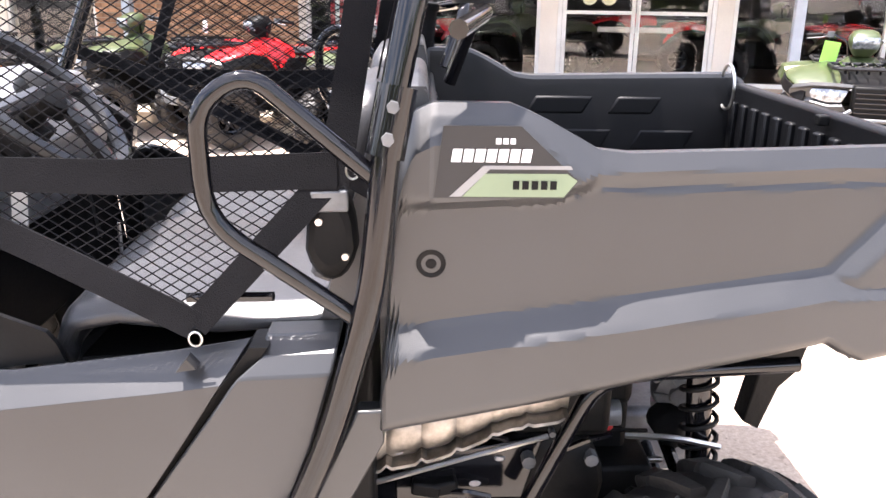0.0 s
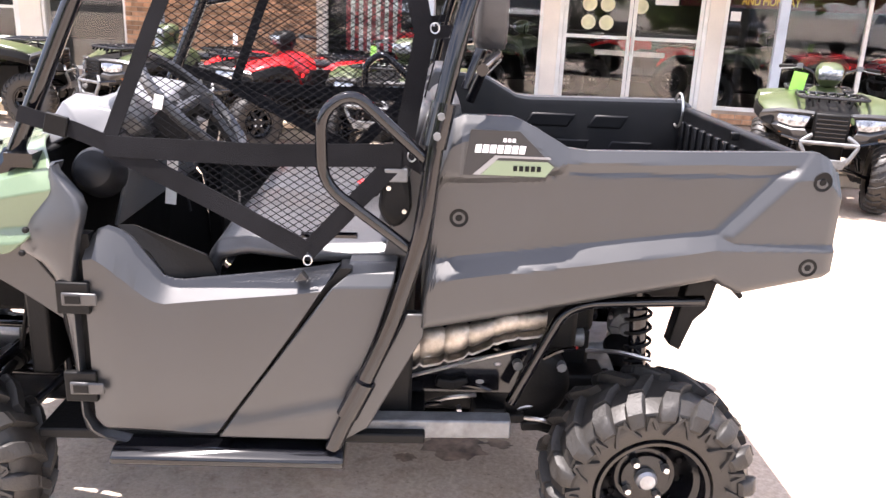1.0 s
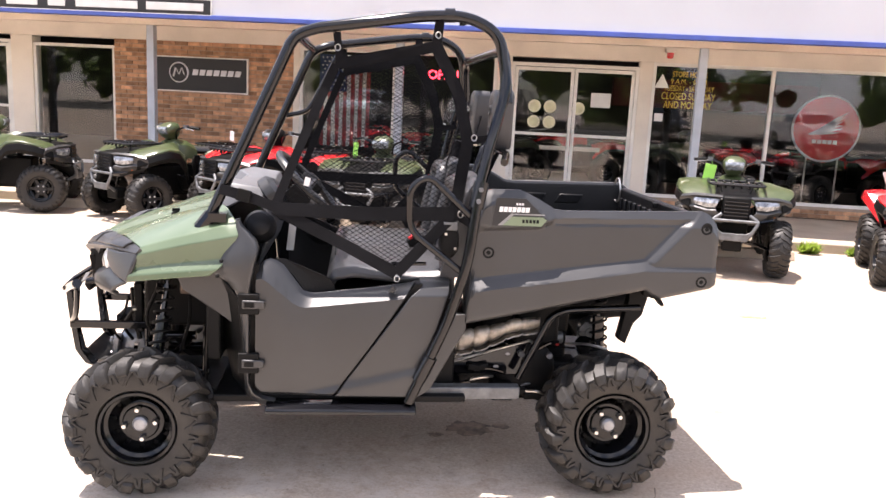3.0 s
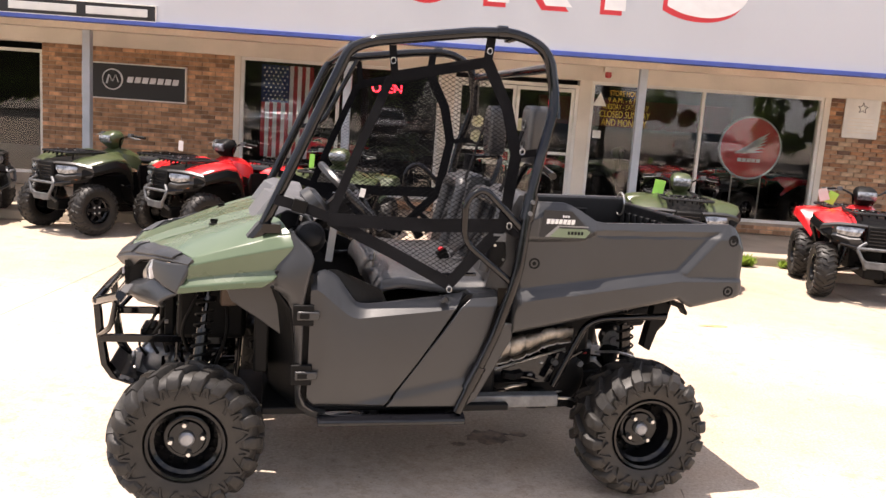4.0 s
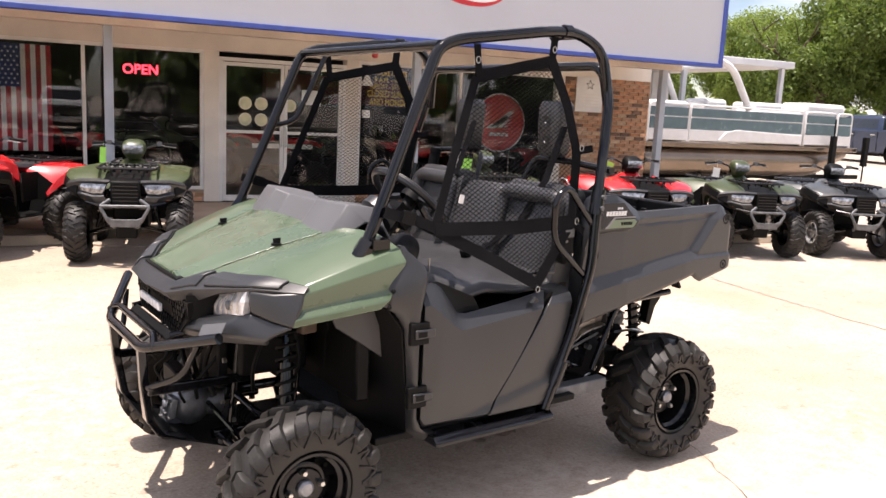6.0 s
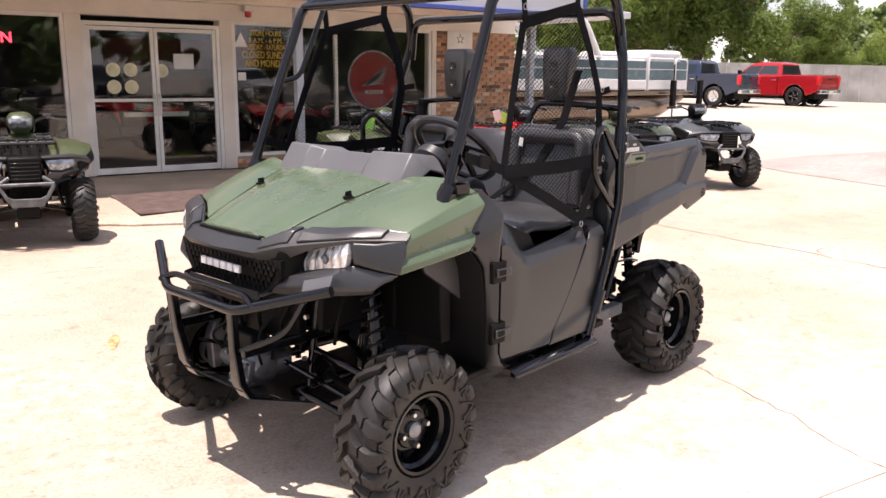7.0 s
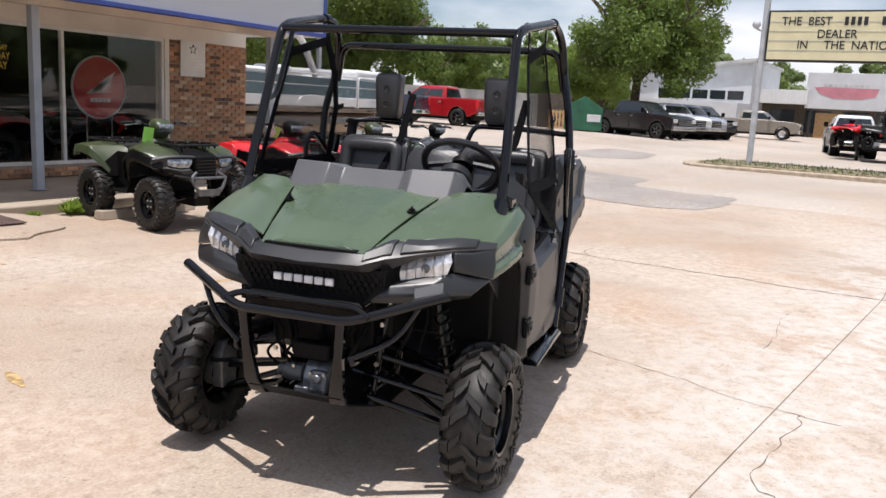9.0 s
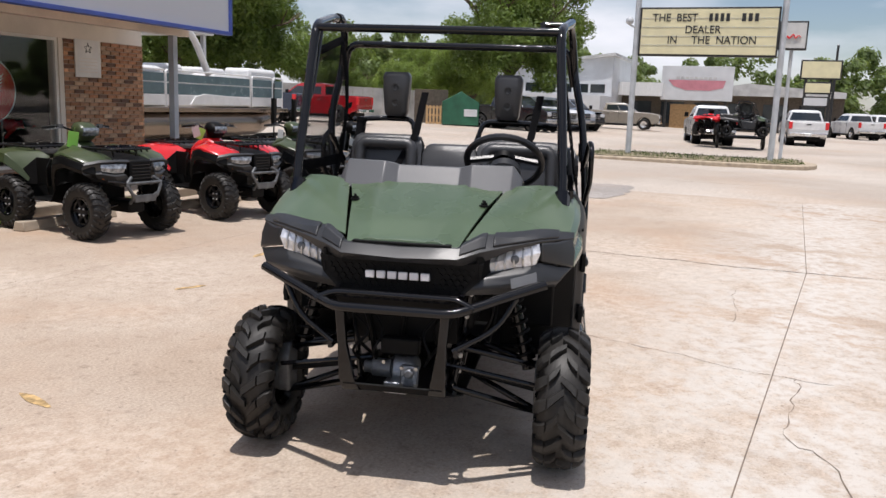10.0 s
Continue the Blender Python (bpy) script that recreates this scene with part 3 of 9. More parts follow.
def door(name, x0, x1, leaves=2):
    bm = bmesh.new()
    y0, y1, f, z0, z1 = FY + 0.01, FY + 0.11, 0.055, 0.13, 2.28
    box(bm, x0, x1, y0, y1, z1 - f, z1)
    for a in (x0, x1 - f):
        box(bm, a, a + f, y0, y1, z0, z1 - f)
    d = structure(name, bm, M_FRAME, "off-white framed double glass shop door, shut", bevel=0.004)
    w = (x1 - x0 - 2 * f) / leaves
    for i in range(leaves):
        a = x0 + f + i * w + 0.004
        b = a + w - 0.008
        bm = bmesh.new()
        s = 0.05
        for r in ((a, a + s, z0 + 0.01, z1 - f - 0.01), (b - s, b, z0 + 0.01, z1 - f - 0.01)):
            box(bm, r[0], r[1], FY + 0.03, FY + 0.075, r[2], r[3])
        for zz, h in ((z0 + 0.01, 0.09), (1.17, 0.045), (z1 - f - 0.065, 0.055)):
            box(bm, a + s, b - s, FY + 0.03, FY + 0.075, zz, zz + h)
        leaf = part("door_leaf", bm, M_FRAME, d, "off-white aluminium door leaf", bevel=0.004)
        bm = bmesh.new()
        box(bm, a + s - 0.01, b - s + 0.01, FY + 0.05, FY + 0.057, z0 + 0.08, z1 - f - 0.04)
        p = part("pane", bm, M_GLASS, leaf, smooth=0)
        p.visible_shadow = False
        bm = bmesh.new()
        hx = b - 0.03 if i == 0 else a + 0.03
        tube(bm, [(hx, FY + 0.03, 0.98), (hx, FY - 0.03, 1.0), (hx, FY - 0.03, 1.26), (hx, FY + 0.03, 1.28)], 0.012, fillet=0.03)
        part("door_handle", bm, M_FRAME, leaf, "pull handle")
    return d


door("door_1", 0.27, 2.22)
door("door_2", -9.3, -8.0)

# ---------------------------------------------------------------- signs and fittings on the shop front
def panel(name, x0, x1, z0, z1, y, material, label, category, depth=0.03, frame_mat=None, border=0.02):
    bm = bmesh.new()
    box(bm, x0, x1, y - depth, y, z0, z1)
    o = tagged(link_mesh(name, bm, material, bevel=0.003), label, category)
    if frame_mat:
        bm = bmesh.new()
        for a in ((x0 - border, x1 + border, z1, z1 + border), (x0 - border, x1 + border, z0 - border, z0), (x0 - border, x0, z0, z1), (x1, x1 + border, z0, z1)):
            box(bm, a[0], a[1], y - depth - 0.006, y, a[2], a[3])
        part("sign_frame", bm, frame_mat, o, bevel=0.003)
    return o


UP = pose(0, 0, 0, 90, 0, 0)
FACE = FY - 0.005
# black sign with a round emblem and a row of slanted bars for its maker's name
sign = panel("wall_sign", -5.54, -3.95, 1.585, 2.105, FACE, M_CHARCOAL, "black wall sign with silver emblem and bars", "sign", 0.05, M_FRAME)
bm = bmesh.new()
tube(bm, [(-5.08 + 0.155 * math.cos(a), FACE - 0.054, 1.87 + 0.155 * math.sin(a)) for a in [2 * math.pi * i / 32 for i in range(32)]], 0.018, 6, fillet=0, closed=True, flat=0.4)
part("emblem", bm, M_SILVER, sign, "silver ring emblem")
bm = bmesh.new()
tube(bm, [(-5.17, FACE - 0.054, 1.80), (-5.13, FACE - 0.054, 1.95), (-5.08, FACE - 0.054, 1.83), (-5.03, FACE - 0.054, 1.95), (-4.99, FACE - 0.054, 1.83)], 0.016, 6, fillet=0.03, flat=0.4)
part("emblem_mark", bm, M_SILVER, sign)
for k in range(7):
    bm = bmesh.new()
    x = -4.86 + k * 0.118
    prism(bm, [(x, 1.835), (x + 0.092, 1.835), (x + 0.115, 1.925), (x + 0.023, 1.925)], "y", FACE - 0.058, FACE - 0.05)
    part("sign_bar", bm, M_SILVER, sign, bevel=0.003)

# plaque on the brick
pl = panel("wall_plaque", 6.42, 6.98, 1.76, 2.37, FACE, M_FRAME, "cream metal plaque with a small star", "plaque", 0.02)
bm = bmesh.new()
star = [(6.70 + (0.085 if i % 2 == 0 else 0.036) * math.sin(math.pi * i / 5), 2.23 + (0.085 if i % 2 == 0 else 0.036) * math.cos(math.pi * i / 5)) for i in range(10)]
for i in range(10):
    a, b = Vector(star[i]), Vector(star[(i + 1) % 10])
    tube(bm, [(a.x, FACE - 0.022, a.y), (b.x, FACE - 0.022, b.y)], 0.005, 4, fillet=0)
part("star", bm, M_CHARCOAL, pl, "dark outlined star")
for k in range(5):
    bm = bmesh.new()
    box(bm, 6.50, 6.90, FACE - 0.023, FACE - 0.019, 1.84 + 0.055 * k, 1.852 + 0.055 * k)
    part("plaque_line", bm, M_BEIGE, pl)

# round red sign on two legs behind the glass
disc = thing("round_sign", "round red sign with a pale wing shape on two legs", "sign")
bm = bmesh.new()
cyl(bm, (5.22, 9.66, 1.49), (5.22, 9.70, 1.49), 0.50, 48)
part("disc", bm, M_RED, disc, bevel=0.006)
bm = bmesh.new()
tube(bm, [(5.22 + 0.50 * math.cos(a), 9.68, 1.49 + 0.50 * math.sin(a)) for a in [2 * math.pi * i / 48 for i in range(48)]], 0.024, 6, fillet=0, closed=True)
part("rim", bm, M_SILVER, disc, "pale rim")
for k in range(6):
    bm = bmesh.new()
    x0, z0 = 4.95 + 0.035 * k, 1.40 + 0.018 * k
    x1, z1 = 5.45 + 0.012 * k, 1.44 + 0.062 * k
    prism(bm, [(x0, z0), (x0 + 0.05, z0 - 0.014), (lerp(x0, x1, 0.6), lerp(z0, z1, 0.45) - 0.012), (x1, z1), (lerp(x0, x1, 0.55), lerp(z0, z1, 0.55) + 0.022)], "y", 9.648, 9.66)
    part("feather", bm, M_WHITE, disc, "pale feather bar")
for k in range(5):
    bm = bmesh.new()
    box(bm, 5.03 + 0.078 * k, 5.09 + 0.078 * k, 9.648, 9.66, 1.255, 1.315)
    part("name_block", bm, M_WHITE, disc, "pale block")
for x in (4.98, 5.46):
    bm = bmesh.new()
    cyl(bm, (x, 9.69, 0.14), (x, 9.69, 1.15), 0.014, 8)
    part("leg", bm, M_STEEL, disc, "thin steel leg")

# hours on the window, yellow letters
hours = thing("window_lettering", "yellow opening-hours lettering on the window", "lettering")
gy = FY + 0.050
for words, z, h, wide in (("STORE HOURS", 2.16, 0.085, 0.52), ("9 A.M. - 6 P.M.", 2.055, 0.08, 0.56), ("TUESDAY - SATURDAY", 1.95, 0.085, 0.74), ("CLOSED SUNDAY", 1.82, 0.11, 0.80), ("AND MONDAY", 1.69, 0.11, 0.72)):
    w = lettering("text_line", words, h * 1.38, pose(0, 0, 0), M_YELLOW, hours, depth=0.001, bold=0.0, align="CENTER")
    span_x = max(v.co.x for v in w.data.vertices) - min(v.co.x for v in w.data.vertices)
    w.matrix_basis = pose(2.98, gy, z) @ UP @ Matrix.Diagonal((wide / span_x, 1, 1, 1))
bm = bmesh.new()
prism(bm, [(2.46, 1.985), (2.68, 1.985), (2.57, 2.20)], "y", gy - 0.002, gy)
part("triangle_sticker", bm, M_FRAME, hours, "pale triangle sticker")
bm = bmesh.new()
box(bm, 2.50, 2.63, gy - 0.002, gy, 1.48, 1.60)
part("small_sticker", bm, M_FRAME, hours, "small pale sticker")

# papers and round stickers on the door
for x, z in ((0.66, 1.62), (0.90, 1.62), (0.66, 1.38), (0.90, 1.38), (1.34, 1.61)):
    bm = bmesh.new()
    cyl(bm, (x, FY + 0.049, z), (x, FY + 0.045, z), 0.098, 24)
    o = tagged(link_mesh("door_sticker", bm, mat("cream sticker", (0.62, 0.60, 0.38), 0.5) if x == 0.66 and z == 1.62 else bpy.data.materials["cream sticker"]), "round cream sticker on the glass door", "sticker", "round stickers on the door")
    bm = bmesh.new()
    tube(bm, [(x + 0.08 * math.cos(a), FY + 0.044, z + 0.08 * math.sin(a)) for a in [2 * math.pi * i / 24 for i in range(24)]], 0.004, 4, fillet=0, closed=True)
    part("sticker_ring", bm, M_BEIGE, o)
panel("door_notice", 1.52, 1.82, 1.64, 1.86, FY + 0.049, M_TAG, "white paper notice taped to the glass door", "notice", 0.003)
panel("door_notice", -8.55, -8.35, 1.55, 1.75, FY + 0.049, M_TAG, "white paper notice taped to the glass door", "notice", 0.003)
bm = bmesh.new()
box(bm, 0.78, 1.72, FY + 0.09, FY + 0.12, 0.95, 1.02)
tagged(link_mesh("push_bar", bm, M_STEEL, bevel=0.006), "steel push bar behind the glass door", "push bar")

# neon in the middle window
neon = thing("neon_sign", "lit red neon window sign", "neon sign")
bm = bmesh.new()
box(bm, -1.03, -0.59, FY + 0.20, FY + 0.22, 1.94, 2.12)
part("backing", bm, M_CHARCOAL, neon)
lettering("neon_text", "OPEN", 0.19, pose(-0.81, FY + 0.195, 1.965) @ UP, M_RED_LIT, neon, depth=0.004, bold=0.002, align="CENTER")

# flag hung behind the glass: stripes and canton, each a strip of cloth
flag = thing("flag", "striped flag hanging upright behind the shop window", "flag")
fx0, fx1, fz0, fz1 = -2.80, -1.98, 0.82, 2.27
for k in range(13):
    bm = bmesh.new()
    a, b = lerp(fx0, fx1, k / 13), lerp(fx0, fx1, (k + 1) / 13)
    rows = []
    for j in range(15):
        z = lerp(fz1, fz0, j / 14)
        wob = 0.012 * math.sin(k * 1.9 + j * 0.5)
        rows.append([(a, FY + 0.17 + wob, z), (b, FY + 0.17 + 0.012 * math.sin((k + 1) * 1.9 + j * 0.5), z)])
    loft(bm, rows, 0.002)
    part("stripe", bm, M_REDFLAG if k % 2 == 0 else M_WHITE, flag)
bm = bmesh.new()
box(bm, fx0 - 0.002, lerp(fx0, fx1, 7 / 13), FY + 0.148, FY + 0.152, fz1 - 0.58, fz1)
part("canton", bm, M_BLUEFLAG, flag, "navy canton")
bm = bmesh.new()
for r in range(9):
    for c in range(6 if r % 2 == 0 else 5):
        cx = fx0 + 0.045 + 0.072 * c + (0.036 if r % 2 else 0)
        cz = fz1 - 0.05 - 0.060 * r
        prism(bm, [(cx + (0.020 if i % 2 == 0 else 0.009) * math.sin(math.pi * i / 5), cz + (0.020 if i % 2 == 0 else 0.009) * math.cos(math.pi * i / 5)) for i in range(10)], "y", FY + 0.143, FY + 0.147)
tagged(part("stars", bm, M_WHITE, flag, "small white stars", smooth=0), kind="stuff")

# letters on the fascia, white with a red shadow; bars on a black plate for the address
M_SIGNRED = mat("sign red", (0.62, 0.03, 0.04), 0.5, vary=0.04)
M_SIGNWHITE = mat("sign white", (0.80, 0.80, 0.79), 0.5, vary=0.03)
for word, xa, wid in (("SPORTS", -3.62, 7.55),):
    centres = [-2.98, -1.32, -0.17, 1.04, 2.24, 3.42]
    widths = [1.05, 1.05, 0.98, 1.10, 1.10, 1.05]
    for ch, cx, cw in zip(word, centres, widths):
        lt = thing("fascia_letter", "white block letter with a red shadow on the fascia", "letter", "letters of the shop sign")
        a = lettering("letter_face", ch, 1.55, pose(0, 0, 0), M_SIGNWHITE, None, depth=0.0015, bold=0.045, align="CENTER")
        b = lettering("letter_shadow", ch, 1.55, pose(0, 0, 0), M_SIGNRED, None, depth=0.0012, bold=0.050, align="CENTER")
        wd = max(v.co.x for v in a.data.vertices) - min(v.co.x for v in a.data.vertices)
        k = cw / wd
        for o, dx, dz, dyy in ((a, 0, 0, -0.0062), (b, -0.05, -0.055, -0.0025)):
            o.parent = lt
            o.matrix_basis = pose(cx + dx, SY + dyy, 3.20 + dz) @ UP @ Matrix.Diagonal((k, 1, 1, 1))
plate = panel("address_plate", -6.75, -3.70, 2.60, 2.79, SY - 0.004, M_CHARCOAL, "black plate with pale bars on the fascia", "plate", 0.02, M_FRAME, 0.012)
for k, (a, b) in enumerate(((-6.6, -6.15), (-6.0, -5.75), (-5.6, -4.72), (-4.60, -3.80))):
    bm = bmesh.new()
    box(bm, a, b, SY - 0.03, SY - 0.022, 2.645, 2.745)
    part("plate_bar", bm, M_TAG, plate, bevel=0.004)

# alarm lamp under the canopy, door mat, small weeds at the walk
bm = bmesh.new()
box(bm, 2.55, 2.70, 8.90, 9.06, 2.50, 2.66)
al = tagged(link_mesh("alarm_box", bm, M_BEIGE, bevel=0.01), "beige alarm box with a red lamp", "alarm")
bm = bmesh.new()
lathe(bm, [(0.05, 0), (0.05, -0.06), (0.035, -0.085), (0.0, -0.09)], pose(2.625, 8.98, 2.50), 16)
part("lamp", bm, M_RED, al, "red lamp")
bm = bmesh.new()
obox(bm, pose(0, 0, 0), 1.42, 1.22, 0.012)
dm = tagged(link_mesh("door_mat", bm, M_MAT, bevel=0.005), "worn brown door mat on the apron", "mat")
dm.matrix_world = pose(0.72, 6.44, 0.105, 2.6, 0, 1)

# showroom: strip lights, a counter, machines in the dark
for x in (-13.0, -9.2, -5.2, -2.2, 0.4, 3.0, 5.4):
    for y in (10.8, 13.4):
        l = thing("strip_light", "lit fluorescent strip light on the showroom ceiling", "strip light", "strip lights")
        bm = bmesh.new()
        box(bm, x - 0.6, x + 0.6, y - 0.07, y + 0.07, 2.83, 2.90)
        part("housing", bm, M_WHITE, l, bevel=0.006)
        bm = bmesh.new()
        cyl(bm, (x - 0.56, y, 2.81), (x + 0.56, y, 2.81), 0.016, 8)
        part("tube", bm, M_TUBE, l)
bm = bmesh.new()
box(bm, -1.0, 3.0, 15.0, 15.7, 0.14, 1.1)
tagged(link_mesh("counter", bm, M_WALLIN, bevel=0.02), "wooden counter inside the showroom, near-black for the gloom", "counter")
bm = bmesh.new()
box(bm, 2.6, 7.6, 17.6, 18.05, 1.7, 2.4)
tagged(link_mesh("wall_banner", bm, mat("dark red banner", (0.15, 0.015, 0.02), 0.7), bevel=0.01), "dark red banner on the showroom wall", "banner")

# ---------------------------------------------------------------- the utility vehicle; its nose looks to -x, its driver sits at -y
V = pose(-0.018, 0.034, 0, 0, 0, 12)
utv = thing("utility_vehicle", "olive green and dark grey utility vehicle with netted roll cage", "utility vehicle", m=V)


def tyre_mesh(bm, R, width, pitch, seed, lug=0.02, rim=0.165, lugs=18, fat=1.0, tread=None):
    """A knobbly tyre round the y axis, with chevron lugs that run down over the shoulders."""
    turn = pose(0, 0, 0, 90, 0, 0)
    h = width / 2
    r0 = R - lug
    prof = [(rim - 0.004, -h * 0.62), (rim + 0.012, -h * 0.86), (rim + 0.05, -h * 0.98), (r0 - 0.060, -h * 1.0), (r0 - 0.030, -h * 0.92), (r0 - 0.008, -h * 0.62), (r0, 0),
            (r0 - 0.008, h * 0.62), (r0 - 0.030, h * 0.92), (r0 - 0.060, h * 1.0), (rim + 0.05, h * 0.98), (rim + 0.012, h * 0.86), (rim, h * 0.62)]
    lathe(bm, prof, turn, 48, close=True)
    bm = tread or bm
    for side in (-1, 1):
        for i in range(lugs):
            base = 2 * math.pi * (i + (0.5 if side > 0 else 0.0)) / lugs
            step = 2 * math.pi / lugs
            long = i % 2 == 0
            # an arm of the chevron, then a block that rolls over the shoulder
            runs = [[(-0.08 if long else 0.12, -0.10, r0 - 0.004, lug * 0.92, 0.15), (0.30, 0.20, r0 - 0.005, lug, 0.18), (0.54, 0.42, r0 - 0.008, lug * 0.96, 0.20)],
                    [(0.60, 0.46, r0 - 0.012, lug * 0.92, 0.23), (0.84, 0.60, r0 - 0.024, lug, 0.27), (0.97, 0.66, r0 - 0.042, lug * 0.95, 0.27), (1.02, 0.68, r0 - (0.066 if long else 0.054), lug * 0.4, 0.23)]]
            for run in runs:
                rows = []
                for w, ang, rr, hh, wide in run:
                    a = base + ang * step * pitch
                    half = wide * step * fat
                    row = []
                    for da, up in ((-half * 1.16, 0), (-half * 1.0, 0.72), (-half * 0.78, 1), (half * 0.78, 1), (half * 1.0, 0.72), (half * 1.16, 0)):
                        rad = rr + up * hh
                        yy = side * h * (w + (0.07 * up if w > 0.9 else 0))
                        row.append((rad * math.cos(a + da), yy, rad * math.sin(a + da)))
                    rows.append(row)
                loft(bm, rows)
                for row in (rows[0], rows[-1]):
                    bm.faces.new([bm.verts.new(p) for p in row])
            if R > 0.306:      # raised ribs on the sidewall, wide and narrow by turns
                a0 = base + 1.17 * step
                for lean in (-1, 1):
                    rows = []
                    for t in (0.0, 0.5, 1.0):
                        a = a0 + lean * step * lerp(0.03, 0.50 if long else 0.17, t)
                        rad = lerp(r0 - 0.034, r0 - (0.090 if long else 0.074), t)
                        rows.append([(rad * math.cos(a + da), side * h * up, rad * math.sin(a + da)) for da, up in ((-0.036, 0.96), (-0.020, lerp(1.07, 1.04, t)), (0.020, lerp(1.07, 1.04, t)), (0.036, 0.96))])
                    loft(bm, rows)


def rim_mesh(bm, r, width):
    """A steel dish with a lip, a drop, a raised ring and round openings, open towards -y."""
    turn = pose(0, 0, 0, 90, 0, 0)
    h = width / 2
    # heights run to -y in the wheel's own frame
    lathe(bm, [(r, h * 0.55), (r + 0.010, h * 0.80), (r + 0.005, h * 0.88), (r - 0.006, h * 0.85), (r - 0.010, h * 0.56), (r - 0.018, h * 0.50), (r - 0.024, h * 0.46), (r - 0.028, h * -0.10),
               (r - 0.034, h * -0.16), (0.104, h * -0.14), (0.097, h * -0.02), (0.092, h * 0.14), (0.086, h * 0.17), (0.074, h * 0.16), (0.068, h * 0.24), (0.0, h * 0.26)], turn, 48)
    lathe(bm, [(r, h * 0.55), (r - 0.02, -h * 0.6), (r, -h * 0.8)], turn, 40)


def opening_spots(width, n=12):
    """The centres of the dark openings in the dish."""
    angles = [2 * math.pi * (i + 0.3) / n for i in range(n)]
    return [(0.112 * math.cos(a), width * 0.072 - 0.001, 0.112 * math.sin(a)) for a in angles]


def wheel_set(R, width, name_seed):
    bm = bmesh.new()
    tm = bmesh.new()
    tyre_mesh(bm, R, width, 1.0, name_seed, lug=0.027, rim=0.149 if width < 0.23 else 0.156, lugs=18, fat=1.0, tread=tm)
    tyre = link_mesh("tyre", bm, M_CARCASS, smooth=40)
    tread = link_mesh("tread", tm, M_RUBBER, smooth=42)
    bm = bmesh.new()
    rim_mesh(bm, 0.146 if width < 0.23 else 0.153, width)
    rim = link_mesh("wheel", bm, M_RIM, smooth=35)
    rim.data.polygons.foreach_set("use_smooth", [True] * len(rim.data.polygons))
    bm = bmesh.new()
    cyl(bm, Vector((0, 0.004, 0)), Vector((0, -0.004, 0)), 0.0085, 10)
    hole = link_mesh("rim_opening", bm, M_DARK, smooth=0)
    bm = bmesh.new()
    h = width / 2
    lathe(bm, [(0.032, h * 0.26), (0.030, h * 0.40), (0.022, h * 0.46), (0.0, h * 0.47)], pose(0, 0, 0, 90, 0, 0), 20)
    cap = link_mesh("hub_cap", bm, M_ALLOY, smooth=30)
    bm = bmesh.new()
    lathe(bm, [(0.013, 0), (0.013, 0.010), (0.009, 0.022), (0.0, 0.023)], pose(0, 0, 0, 90, 0, 0), 6)
    nut = link_mesh("lug_nut", bm, M_STEEL, smooth=0)
    return rim, tyre, hole, cap, nut, tread


def fit_wheel(kit, width, parent, m, first, spin=20):
    rim, tyre, hole, cap, nut, tread = kit
    h = width / 2

    def place(o, par, mm):
        q = o if first else new(o.name.split(".")[0], o.data)
        q.parent = par
        q.matrix_basis = mm
        return q
    w = place(rim, parent, m)
    tagged(w, "black steel wheel")
    tagged(place(tyre, w, Matrix()), "black rubber tyre")
    tagged(place(tread, w, Matrix()), "chunky chevron tread blocks")
    for k, c in enumerate(opening_spots(width)):
        if first and k == 0:
            place(hole, w, pose(*c))
        else:
            piece("rim_opening", hole.data, w, pose(*c))
    tagged(place(cap, w, Matrix()), "alloy hub cap")
    for k in range(4):
        a = radians(spin + 90 * k)
        mm = pose(0.062 * math.cos(a), -h * 0.26, 0.062 * math.sin(a))
        if first and k == 0:
            tagged(place(nut, w, mm), "bright lug nut")
        else:
            piece("lug_nut", nut.data, w, mm)
    return w


front_kit = wheel_set(0.308, 0.205, 1)
rear_kit = wheel_set(0.310, 0.262, 2)
HUB = 0.308
fit_wheel(front_kit, 0.205, utv, pose(-0.965, -0.665, 0.308, 0, 12, 0), True)
fit_wheel(front_kit, 0.205, utv, pose(-0.965, 0.665, 0.308, 0, -32, 180), False, 50)
fit_wheel(rear_kit, 0.262, utv, pose(0.998, -0.622, HUB, 0, 25, 0), True, 60)
fit_wheel(rear_kit, 0.262, utv, pose(0.998, 0.622, HUB, 0, 5, 180), False, 10)

# ---- hood, fenders and nose
HOODZ = [(-1.235, 1.000), (-1.10, 1.058), (-0.90, 1.128), (-0.74, 1.180), (-0.62, 1.205)]
SEAM = [(-1.235, 0.232), (-1.10, 0.262), (-0.90, 0.305), (-0.72, 0.360)]


def hood_z(x, y):
    q = abs(y) / along(SEAM, x)
    rise = 0.010 * max(0.0, min(1.0, (0.82 - q) / 0.18))
    dip = -0.007 * max(0.0, min(1.0, (0.54 - q) / 0.14))
    return along(HOODZ, x) + rise + dip - 0.016 * q * q


